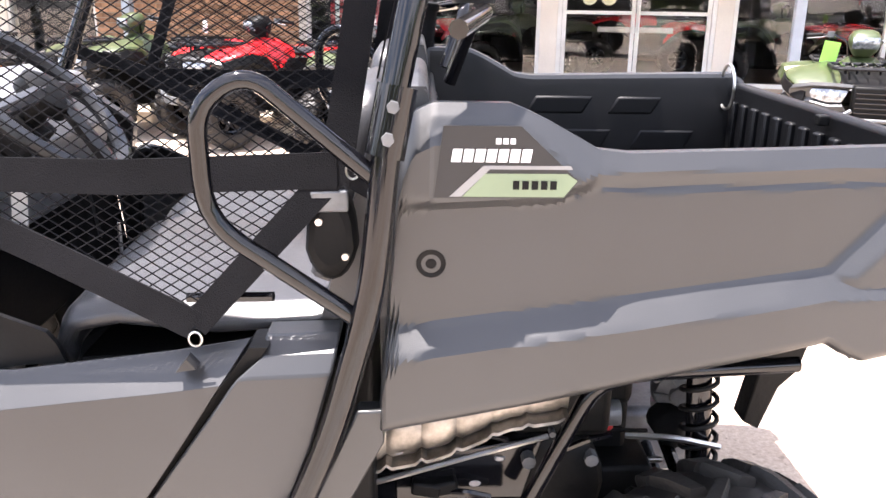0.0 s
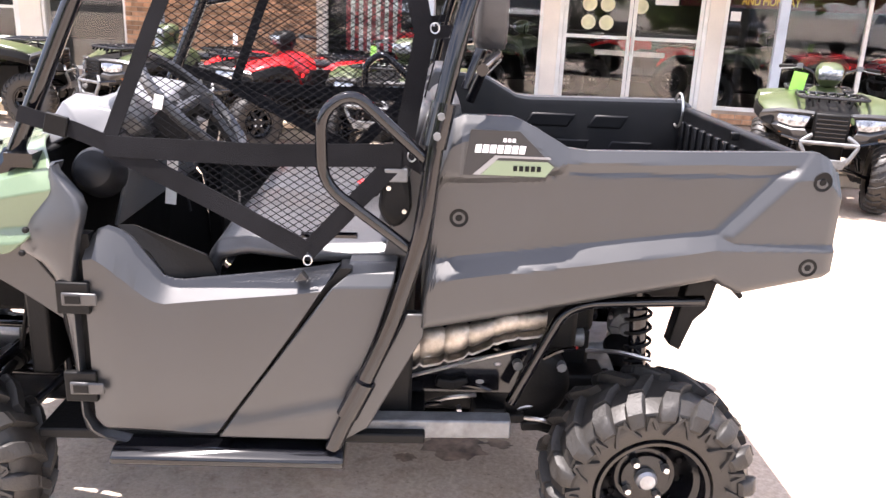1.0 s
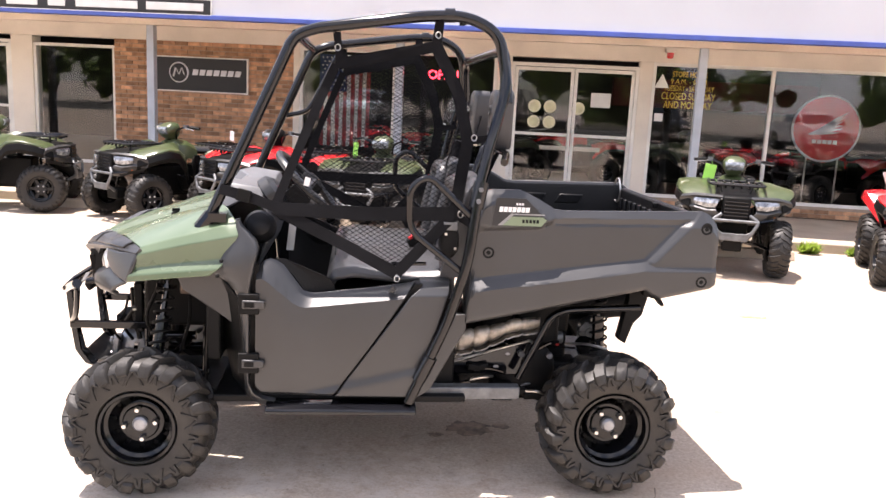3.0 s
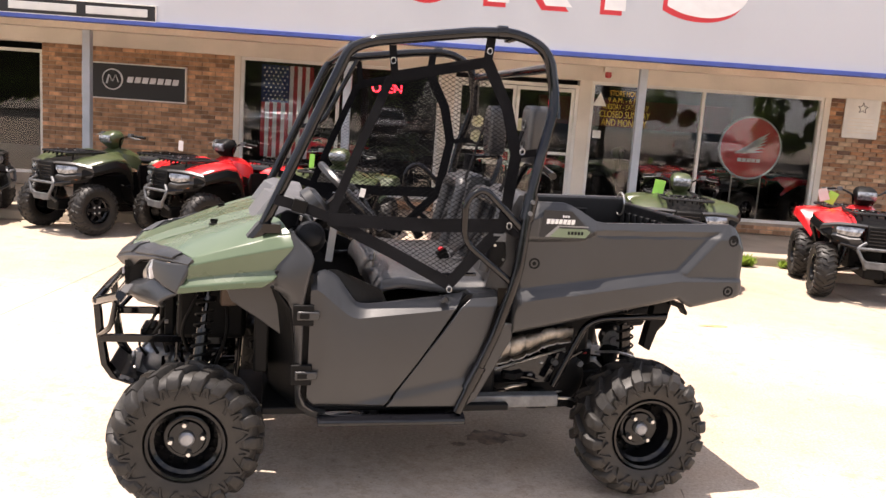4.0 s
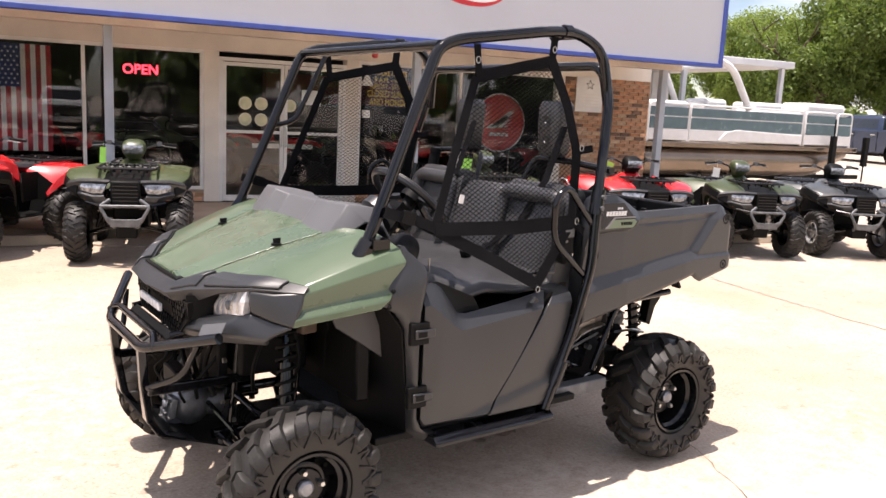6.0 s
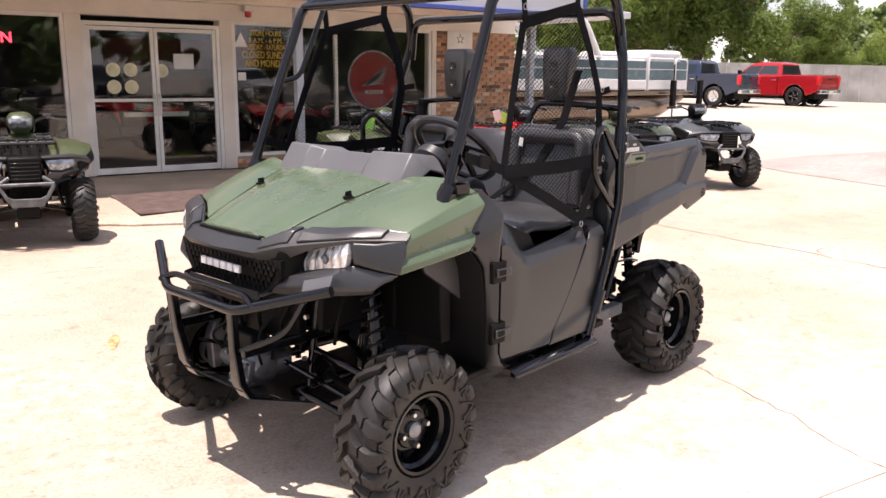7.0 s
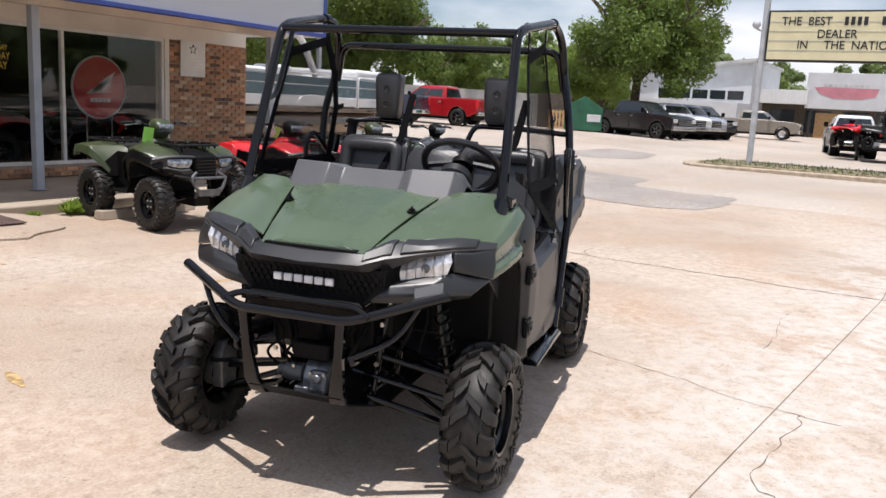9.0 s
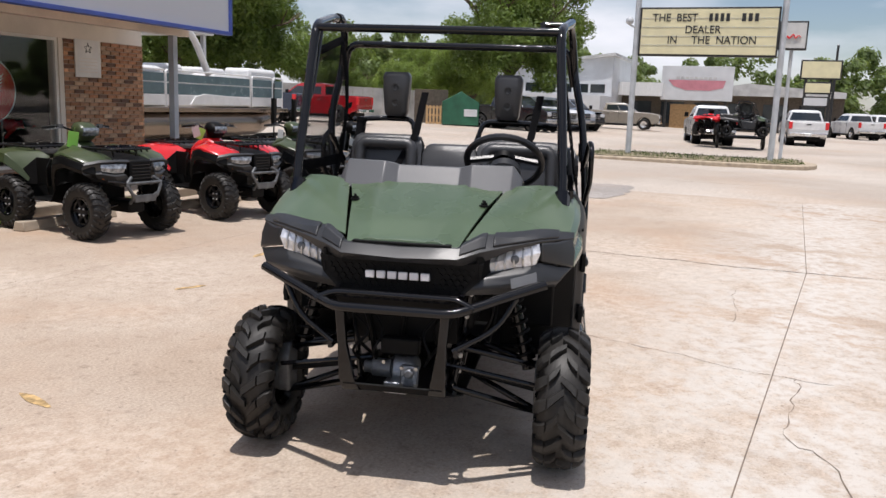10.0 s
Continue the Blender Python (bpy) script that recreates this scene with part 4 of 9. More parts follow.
bm = bmesh.new()
rows = []
for x in spread([-1.255, -1.235, -1.10, -0.90, -0.74], 4):
    hw = along(SEAM, x) - 0.004
    drop = -0.022 if x < -1.25 else 0
    rows.append([(x, y * hw, hood_z(x, y * hw) + drop) for y in (-1, -0.90, -0.82, -0.64, -0.54, -0.40, -0.20, 0, 0.20, 0.40, 0.54, 0.64, 0.82, 0.90, 1)])
loft(bm, rows, 0.012)
part("hood", bm, M_GREEN, utv, "olive green glossy bonnet with moulded ridges", bevel=0.006, segs=3, smooth=24)
for s in (-1, 1):
    bm = bmesh.new()
    lathe(bm, [(0.022, 0), (0.022, 0.006), (0.014, 0.008), (0.014, 0.016), (0.0, 0.017)], pose(-0.905, s * 0.285, hood_z(-0.905, 0.285) - 0.002), 14)
    obox(bm, pose(-0.905, s * 0.285, hood_z(-0.905, 0.285) + 0.018, 0, 0, 20), 0.032, 0.009, 0.012)
    part("hood_latch", bm, M_DARK, utv, "black turn latch", smooth=30)

    # fender: seam, inner ridge, crest, shoulder, flank and lip
    fx = [(-1.195, -0.715), (-1.135, -0.69), (-1.085, -0.665), (-1.035, -0.635), (-0.965, -0.585), (-0.972, -0.575), (-0.985, -0.59), (-1.000, -0.615), (-1.008, -0.650), (-1.015, -0.690)]
    fy = [(-0.245, -0.362), (-0.345, -0.425), (-0.43, -0.50), (-0.545, -0.575), (-0.655, -0.665), (-0.675, -0.695), (-0.668, -0.690), (-0.664, -0.684), (-0.682, -0.712), (-0.680, -0.715)]
    fz = [(1.005, 1.170), (1.026, 1.188), (1.036, 1.192), (1.042, 1.188), (1.030, 1.140), (1.002, 1.095), (0.975, 1.060), (0.940, 1.000), (0.918, 0.962), (0.890, 0.932)]
    rows = []
    for k in range(13):
        t = k / 12
        bow = 0.012 * math.sin(math.pi * t)
        rows.append([(lerp(a[0], a[1], t), s * -lerp(b[0], b[1], t) + s * bow * (i > 3), lerp(c[0], c[1], t) + bow * (1 if i in (1, 3) else 0.4)) for i, (a, b, c) in enumerate(zip(fx, fy, fz))])
    bm = bmesh.new()
    loft(bm, rows, 0.010)
    part("fender", bm, M_GREEN, utv, "olive green glossy front fender", bevel=0.007, segs=3, smooth=26)

    # headlight and the plastic round it
    bm = bmesh.new()
    rows = []
    for t in (0, 0.25, 0.5, 0.75, 1):
        rows.append([(lerp(-1.152, -1.122, t), s * lerp(0.346, 0.535, t), lerp(0.950, 1.006, t)), (lerp(-1.172, -1.136, t), s * lerp(0.344, 0.545, t), lerp(0.915, 0.965, t)), (lerp(-1.174, -1.134, t), s * lerp(0.354, 0.528, t), lerp(0.874, 0.915, t))])
    loft(bm, rows, 0.03)
    lamp = part("headlight", bm, M_LAMP, utv, "clear headlight with faceted reflector", smooth=20)
    for k in range(5):
        t = 0.12 + 0.19 * k
        a = Vector((lerp(-1.160, -1.128, t), s * lerp(0.352, 0.530, t), lerp(0.940, 0.998, t)))
        b = Vector((lerp(-1.180, -1.142, t), s * lerp(0.350, 0.536, t), lerp(0.880, 0.925, t)))
        bm = bmesh.new()
        tube(bm, [a, (a + b) / 2 + Vector((-0.012, 0, 0)), b], 0.0042, 5, fillet=0.02)
        part("reflector_rib", bm, M_STEEL, lamp, "thin reflector rib")
    bm = bmesh.new()
    c = Vector((lerp(-1.176, -1.142, 0.5) + 0.004, s * lerp(0.352, 0.538, 0.5), lerp(0.912, 0.958, 0.5)))
    lathe(bm, [(0.018, 0.0), (0.016, 0.006), (0.006, 0.010), (0.0, 0.011)], Matrix.Translation(c) @ pose(0, 0, 0, 0, -90, 0), 14)
    part("bulb", bm, M_GREYMETAL, lamp, "dark bulb cap")
    bm = bmesh.new()
    loft(bm, [[(-1.262, s * 0.312, z), (-1.20, s * 0.345, z), (-1.125, s * 0.352, z), (-1.095, s * 0.545, z + 0.02)] for z in (0.862, 0.950)], 0.008)
    part("lamp_bucket", bm, M_DARK, utv, "black lamp surround")
    bm = bmesh.new()
    rows = [[(-1.19, s * 0.348, 0.884), (-1.115, s * 0.54, 0.925), (-1.018, s * 0.678, 0.893)],
            [(-1.235, s * 0.31, 0.862), (-1.175, s * 0.49, 0.882), (-1.07, s * 0.645, 0.862)],
            [(-1.268, s * 0.262, 0.825), (-1.208, s * 0.455, 0.838), (-1.09, s * 0.628, 0.838)],
            [(-1.262, s * 0.235, 0.790), (-1.19, s * 0.42, 0.795), (-1.07, s * 0.600, 0.815)]]
    loft(bm, rows, 0.02)
    part("cheek_panel", bm, M_PLASTIC, utv, "dark grey panel under the headlight", bevel=0.012, segs=3, smooth=50)
    bm = bmesh.new()
    rows = [[(-1.122, s * 0.548, 1.004), (-1.06, s * 0.612, 1.002), (-0.970, s * 0.672, 1.012)],
            [(-1.126, s * 0.552, 0.965), (-1.07, s * 0.622, 0.955), (-0.990, s * 0.686, 0.952)],
            [(-1.115, s * 0.545, 0.923), (-1.075, s * 0.628, 0.908), (-1.016, s * 0.682, 0.890)]]
    loft(bm, rows, 0.02)
    part("corner_panel", bm, M_PLASTIC, utv, "dark grey panel beside the headlight", bevel=0.012, segs=3, smooth=50)

bm = bmesh.new()      # brow over grille and lamps, one moulding across
ys = [-0.675, -0.545, -0.43, -0.315, -0.232, -0.12, 0, 0.12, 0.232, 0.315, 0.43, 0.545, 0.675]


def brow(ax, az):
    return [(along(ax, abs(y)), y, along(az, abs(y))) for y in ys]


TOP_LINE = ([(0, -1.225), (0.232, -1.222), (0.315, -1.162), (0.43, -1.092), (0.545, -1.040), (0.675, -0.958)], [(0, 0.985), (0.232, 0.985), (0.315, 1.030), (0.43, 1.030), (0.545, 1.043), (0.675, 1.030)])
top = brow(*TOP_LINE)
RIDGE_LINE = ([(0, -1.275), (0.232, -1.270), (0.315, -1.205), (0.43, -1.150), (0.545, -1.095), (0.675, -0.968)], [(0, 0.978), (0.232, 0.985), (0.315, 1.022), (0.43, 1.012), (0.545, 1.022), (0.675, 1.016)])
ridge = brow(*RIDGE_LINE)
EDGE_LINE = ([(0, -1.325), (0.232, -1.310), (0.315, -1.255), (0.43, -1.182), (0.545, -1.122), (0.675, -0.976)], [(0, 0.942), (0.232, 0.948), (0.315, 0.972), (0.43, 0.992), (0.545, 1.010), (0.675, 1.008)])
edge = brow(*EDGE_LINE)
under = brow([(0, -1.300), (0.232, -1.285), (0.315, -1.230), (0.43, -1.185), (0.545, -1.118), (0.675, -0.970)], [(0, 0.922), (0.232, 0.918), (0.315, 0.925), (0.43, 0.976), (0.545, 1.000), (0.675, 1.000)])
loft(bm, [top, ridge, edge, under], 0.018)
part("brow_panel", bm, M_PLASTIC, utv, "dark grey nose panel over the grille", bevel=0.007)
# solid black strip draws the shade in the gap below the bonnet's lip
bm = bmesh.new()
box(bm, -1.262, -1.232, -0.20, 0.20, 0.980, 0.994)
part("hood_slot", bm, M_DARK, utv, "black strip for the shaded gap under the bonnet's lip", bevel=0.004)


def brow_at(y, line, up=0.0):
    return Vector((along(line[0], abs(y)) - 0.3 * up, y, along(line[1], abs(y)) + up))


# raised facets of the brow: a rail beside the bonnet and a shoulder over the lamp
for s in (-1, 1):
    for y0, y1, up, lab in ((0.238, 0.335, 0.010, "dark grey raised rail beside the bonnet"), (0.362, 0.615, 0.012, "dark grey raised shoulder over the headlight")):
        bm = bmesh.new()
        rows = []
        for k in range(9):
            y = s * lerp(y0, y1, k / 8)
            a, b, c = brow_at(y, TOP_LINE, up), brow_at(y, RIDGE_LINE, up), brow_at(y, EDGE_LINE, up * 0.5)
            rows.append([a.lerp(b, 0.10), a.lerp(b, 0.55), b.lerp(c, 0.08), b.lerp(c, 0.80)])
        loft(bm, rows, 0.012)
        part("brow_facet", bm, M_PLASTIC, utv, lab, bevel=0.004, segs=2, smooth=20)
bm = bmesh.new()
loft(bm, [[(-1.262, y, 0.925) for y in (-0.33, 0, 0.33)], [(-1.255, y, 0.86) for y in (-0.32, 0, 0.32)], [(-1.27, y, 0.792) for y in (-0.25, 0, 0.25)]], 0.02)
grille = part("grille", bm, M_DARK, utv, "black mesh grille")
hexm = bmesh.new()
for r in range(6):
    for c in range(21):
        y = -0.29 + c * 0.029 + (r % 2) * 0.0145
        z = 0.806 + r * 0.021
        lim = 0.245 + 0.075 * (z - 0.79) / 0.13
        if abs(y) < lim and not (abs(y) < 0.15 and 0.845 < z < 0.89):
            cyl(hexm, (-1.270 + (z - 0.8) * 0.06, y, z), (-1.258, y, z), 0.0115, 6)
tagged(part("grille_mesh", hexm, M_DARK, grille, "black honeycomb cells", smooth=0), kind="stuff")
bm = bmesh.new()      # the maker's name as plain shapes: six blocks
for k in range(6):
    y0 = 0.133 - k * 0.0445
    box(bm, -1.302, -1.288, y0 - 0.036, y0, 0.852, 0.882)
part("badge", bm, M_SILVER, grille, "row of six silver badge blocks", bevel=0.004)
bm = bmesh.new()
rows = [[(-1.285, y, 0.80) for y in (-0.26, -0.1, 0.1, 0.26)], [(-1.315, y, 0.775) for y in (-0.25, -0.1, 0.1, 0.25)], [(-1.300, y, 0.742) for y in (-0.24, -0.1, 0.1, 0.24)]]
loft(bm, rows, 0.02)
part("chin_panel", bm, M_DARK, utv, "black slotted chin panel", bevel=0.005)
for k in range(11):
    bm = bmesh.new()
    obox(bm, pose(-1.318, -0.20 + k * 0.04, 0.778, 0, 28, 0), 0.006, 0.024, 0.014)
    part("chin_slot", bm, M_BLACK, utv, "small square slot")
# one cheek facet in paler plastic: the sun's glint put into its colour
bm = bmesh.new()
loft(bm, [[(-1.243, -0.437, 0.872), (-1.196, -0.535, 0.898)], [(-1.262, -0.444, 0.836), (-1.216, -0.542, 0.862)]], 0.003)
part("cheek_facet", bm, M_COWL, utv, "facet under the headlight, made pale for its glint", bevel=0.002)

# ---- dashboard cowl
bm = bmesh.new()
dy = [-0.43, -0.385, -0.20, -0.145, 0.145, 0.20, 0.385, 0.43]
bx = [-0.70, -0.745, -0.785, -0.735, -0.735, -0.785, -0.745, -0.70]
tx = [-0.60, -0.660, -0.700, -0.655, -0.655, -0.700, -0.660, -0.60]
tz = [1.205, 1.272, 1.272, 1.255, 1.255, 1.272, 1.272, 1.205]
loft(bm, [[(x, y, 1.150) for x, y in zip(bx, dy)], [(x, y, z) for x, y, z in zip(tx, dy, tz)], [(-0.52, y, z - 0.02) for y, z in zip(dy, tz)], [(-0.47, y, 1.12) for y in dy], [(-0.52, y, 0.93) for y in dy]], 0.012)
part("dashboard", bm, M_COWL, utv, "dark grey dashboard cowl with two raised humps", bevel=0.008)
bm = bmesh.new()
box(bm, -0.72, -0.66, -0.60, 0.60, 0.55, 1.16)
part("firewall", bm, M_DARK, utv, "black inner bulkhead", bevel=0.01)
bm = bmesh.new()
box(bm, -0.68, 0.36, -0.685, 0.685, 0.40, 0.43)
part("floor_pan", bm, M_DARK, utv, "black ribbed floor pan", bevel=0.006)

# steering
bm = bmesh.new()
sw = pose(-0.325, -0.312, 1.265, 0, 44, 0)
run = [sw @ Vector((0.185 * math.cos(a), 0.185 * math.sin(a), 0)) for a in [2 * math.pi * i / 36 for i in range(36)]]
tube(bm, run, 0.017, 8, fillet=0, closed=True)
wheel_rim = part("steering_wheel", bm, M_GRIP, utv, "black three-spoke steering wheel", smooth=40)
for a in (0, 90, 270):
    r = radians(a)
    bm = bmesh.new()
    tube(bm, [sw @ Vector((0.02 * math.cos(r), 0.02 * math.sin(r), 0.03)), sw @ Vector((0.178 * math.cos(r), 0.178 * math.sin(r), 0))], 0.016, 6, fillet=0)
    part("spoke", bm, M_GRIP, wheel_rim, smooth=40)
bm = bmesh.new()
lathe(bm, [(0.055, 0.0), (0.055, 0.03), (0.03, 0.045), (0.0, 0.046)], sw, 20)
part("hub", bm, M_DARK, wheel_rim, smooth=40)
bm = bmesh.new()
cyl(bm, sw @ Vector((0, 0, 0.01)), sw @ Vector((0, 0, -0.20)), 0.030, 12)
obox(bm, sw @ pose(0, 0, -0.075), 0.10, 0.085, 0.07)
part("steering_column", bm, M_DARK, utv)
bm = bmesh.new()
lathe(bm, [(0.0, 0.03), (0.05, 0.028), (0.075, 0.01), (0.08, -0.03), (0.05, -0.05)], pose(-0.475, -0.33, 1.235, 0, 50, 0), 20)
part("instrument_pod", bm, M_PLASTIC, utv, "rounded grey instrument pod")
bm = bmesh.new()
lathe(bm, [(0.0, 0.030), (0.025, 0.028), (0.048, 0.016), (0.062, -0.008), (0.066, -0.06)], pose(-0.510, -0.585, 1.125, 70, 0, 0), 26)
part("cup_moulding", bm, M_BED, utv, "rounded grey dash end moulding")

# ---- front side panel before the door, wheel liner, step
for s in (-1, 1):
    FRONT = [(0.386, -0.500), (0.40, -0.525), (0.45, -0.548), (0.72, -0.562), (0.85, -0.578), (0.90, -0.612), (0.938, -0.672), (1.02, -0.655), (1.11, -0.615), (1.142, -0.600)]
    INNER = [(0.386, 0.672), (0.45, 0.690), (0.85, 0.694), (0.95, 0.684), (1.0, 0.676)]
    REAR = [(0.386, -0.40), (0.412, -0.40), (0.430, -0.475), (0.455, -0.508), (0.50, -0.530), (0.884, -0.530), (1.00, -0.508), (1.045, -0.494), (1.078, -0.507), (1.118, -0.550), (1.142, -0.578)]
    rows = []
    for z in (0.386, 0.40, 0.412, 0.430, 0.455, 0.50, 0.57, 0.63, 0.68, 0.735, 0.79, 0.84, 0.872, 0.905, 0.938, 0.98, 1.02, 1.05, 1.08, 1.11, 1.135, 1.15):
        f, r = along(FRONT, min(z, 1.142)), along(REAR, min(z, 1.142))
        y0 = along(INNER, z)
        lean = 0.055 * max(0.0, (z - 0.98) / 0.17) ** 2 + 0.02 * max(0.0, (0.45 - z) / 0.06)
        row = [(f + 0.012, s * (y0 - 0.03 - lean), z)]
        for t in (0.0, 0.05, 0.15, 0.32, 0.52, 0.72, 0.88, 0.96):
            row.append((lerp(f, r, t), s * (lerp(y0, 0.732, 1 - (1 - t) ** 2.2) - lean), z))
        row += [(r, s * (0.727 - lean), z), (r, s * (0.690 - lean), z)]
        rows.append(row)
    bm = bmesh.new()
    loft(bm, rows, 0.008)
    sp = part("side_panel", bm, M_PLASTIC, utv, "dark grey panel before the door", smooth=55)
    for x, z in ((-0.640, 0.995), (-0.655, 0.935)):
        bm = bmesh.new()
        lathe(bm, [(0.008, -0.004), (0.008, 0.003), (0.005, 0.006), (0.0, 0.0065)], pose(x, s * 0.712, z, -90 * s, 0, 0), 12)
        part("panel_clip", bm, M_DARK, sp, "small black push clip")
    # the outermost strip is the side panel's inward return, black for its shade
    bm = bmesh.new()
    loft(bm, [[(-0.640, s * 0.678, 0.925), (-0.572, s * 0.684, 0.84), (-0.553, s * 0.684, 0.66), (-0.532, s * 0.680, 0.42)], [(-0.655, s * 0.608, 0.935), (-0.622, s * 0.602, 0.84), (-0.600, s * 0.600, 0.66), (-0.560, s * 0.600, 0.42)], [(-0.70, s * 0.47, 0.93), (-0.69, s * 0.465, 0.84), (-0.675, s * 0.46, 0.66), (-0.62, s * 0.46, 0.42)], [(-0.74, s * 0.36, 0.92), (-0.72, s * 0.36, 0.84), (-0.70, s * 0.36, 0.66), (-0.64, s * 0.36, 0.42)]], 0.010)
    part("wheel_liner", bm, M_DARK, utv, "black inner wheel liner, joined to the panel's shade-blackened return", bevel=0.004)
    bm = bmesh.new()
    prism(bm, [(-0.602, 0.706), (-0.70, 0.775), (-0.812, 0.850), (-0.835, 0.905), (-0.64, 0.938), (-0.622, 0.85)], "y", s * 0.592, s * 0.606)
    part("liner_wedge", bm, M_PLASTIC, utv, "dark grey wedge of the wheel liner", bevel=0.004)
    bm = bmesh.new()
    prism(bm, [(s * 0.775, 0.380), (s * 0.775, 0.400), (s * 0.745, 0.418), (s * 0.66, 0.418), (s * 0.66, 0.380)], "x", -0.46, 0.148)
    part("side_step", bm, M_BLACK, utv, "black side step", bevel=0.006)
    # gloss black rail in dull grey: the ground's reflection put into the colour
    bm = bmesh.new()
    prism(bm, [(0.10, 0.400), (0.10, 0.456), (0.598, 0.456), (0.598, 0.400)], "y", s * 0.64, s * 0.58)
    part("frame_rail", bm, M_GREYMETAL, utv, "box frame rail, grey for the ground it reflects", bevel=0.006)

    # door with its dipped top, chamfer, handle pocket, and the panel behind its slanted seam
    def rear_x(z):
        return lerp(-0.199, 0.128, (z - 0.445) / (0.932 - 0.445))
    def step_z(x):
        return 0.452 + 0.24 * (x + 0.36)
    TOPZ = [(-0.505, 0.965), (-0.475, 0.998), (-0.445, 1.006), (-0.405, 0.985), (-0.318, 0.872), (-0.28, 0.866), (0.128, 0.936)]
    LOWZ = [(-0.505, 0.925), (-0.475, 0.930), (-0.345, 0.822), (-0.31, 0.815), (0.128, 0.880)]
    rows = []
    for k in range(25):
        t = k / 24
        row = []
        for v in range(34):
            # lower part
            q = v / 33
            x = lerp(-0.505, lerp(-0.195, 0.085, q), t)
            zt = along(LOWZ, x)
            z = lerp(0.447 + 0.03 * max(0, (0.06 - t) / 0.06), zt, q)
            bulge = 0.012 * math.sin(math.pi * q) * min(1, t * 6)
            # a pressed step that rises from the foot to the rear
            bulge += 0.013 * max(0.0, min(1.0, (step_z(x) - z) / 0.026))
            row.append((x, s * (0.722 + bulge - (0.012 if q == 0 else 0)), z))
        for q in (0.5, 1.0):
            x = lerp(-0.505, lerp(0.085, 0.128, q), t)
            row.append((x, s * (0.722 - 0.052 * q), lerp(along(LOWZ, x), along(TOPZ, x), q)))
        row.append((row[-1][0], s * 0.640, row[-1][2] - 0.012))
        rows.append(row)
    bm = bmesh.new()
    loft(bm, rows, 0.014)
    dr = part("door", bm, M_PLASTIC, utv, "dark grey plastic half door", bevel=0.004, smooth=22)
    bm = bmesh.new()
    loft(bm, [[(-0.44, s * 0.650, 1.000), (-0.36, s * 0.655, 0.93), (-0.31, s * 0.660, 0.862)], [(-0.40, s * 0.640, 0.998), (-0.30, s * 0.640, 0.93), (-0.26, s * 0.645, 0.865)], [(-0.22, s * 0.64, 0.925), (-0.205, s * 0.64, 0.905), (-0.19, s * 0.645, 0.872)]], 0.012)
    part("handle_pocket", bm, M_DARK, dr, "black textured pocket", smooth=20)
    for zc in (0.828, 0.583):
        bm = bmesh.new()
        box(bm, -0.572, -0.490, s * 0.715, s * 0.7375, zc - 0.042, zc + 0.042)
        h = part("hinge", bm, M_DARK, dr, "black hinge bracket", bevel=0.004)
        bm = bmesh.new()
        prism(bm, [(-0.556, zc - 0.018), (-0.468, zc - 0.016), (-0.468, zc + 0.016), (-0.556, zc + 0.018)], "y", s * 0.737, s * 0.746)
        part("hinge_leaf", bm, M_PLASTIC, h, bevel=0.005)
        bm = bmesh.new()
        box(bm, -0.545, -0.508, s * 0.745, s * 0.749, zc - 0.010, zc + 0.010)
        part("hinge_slot", bm, M_DARK, h)
    # black strip set in the hinge gap to draw its shade
    bm = bmesh.new()
    prism(bm, [(-0.545, 0.46), (-0.495, 0.46), (-0.495, 0.985), (-0.545, 0.985)], "y", s * 0.695, s * 0.66)
    part("door_gap", bm, M_DARK, dr, "black strip for the shade in the door gap")
    bm = bmesh.new()
    rows = []
    for k in range(8):
        t = k / 7
        row = []
        for q in [v / 30 for v in range(31)]:
            z = lerp(0.447, 0.885, q)
            xa = rear_x(z) + 0.016
            xb = along([(0.44, 0.112), (0.75, 0.225), (0.885, 0.262)], z)
            x = lerp(xa, max(xb, xa + 0.02), t)
            row.append((x, s * (0.722 + 0.008 * math.sin(math.pi * q) + 0.013 * max(0.0, min(1.0, (step_z(x) - z) / 0.026))), z))
        xa = 0.150
        row.append((lerp(xa, 0.268, t), s * 0.700, 0.915))
        row.append((lerp(xa, 0.272, t), s * 0.660, 0.936))
        row.append((lerp(xa, 0.272, t), s * 0.60, 0.936))
        rows.append(row)
    loft(bm, rows, 0.014)
    part("sill_panel", bm, M_PLASTIC, utv, "dark grey panel behind the door", bevel=0.004, smooth=22)
    # black strip behind the door's slanted seam
    bm = bmesh.new()
    prism(bm, [(-0.20, 0.45), (-0.17, 0.45), (0.16, 0.93), (0.13, 0.93)], "y", s * 0.700, s * 0.62)
    part("door_seal", bm, M_DARK, utv)
bm = bmesh.new()
prism(bm, [(0.020, 0.902), (0.052, 0.907), (0.038, 0.925)], "y", -0.728, -0.7)
part("warning_sticker", bm, M_CHARCOAL, utv, "small dark triangle sticker")

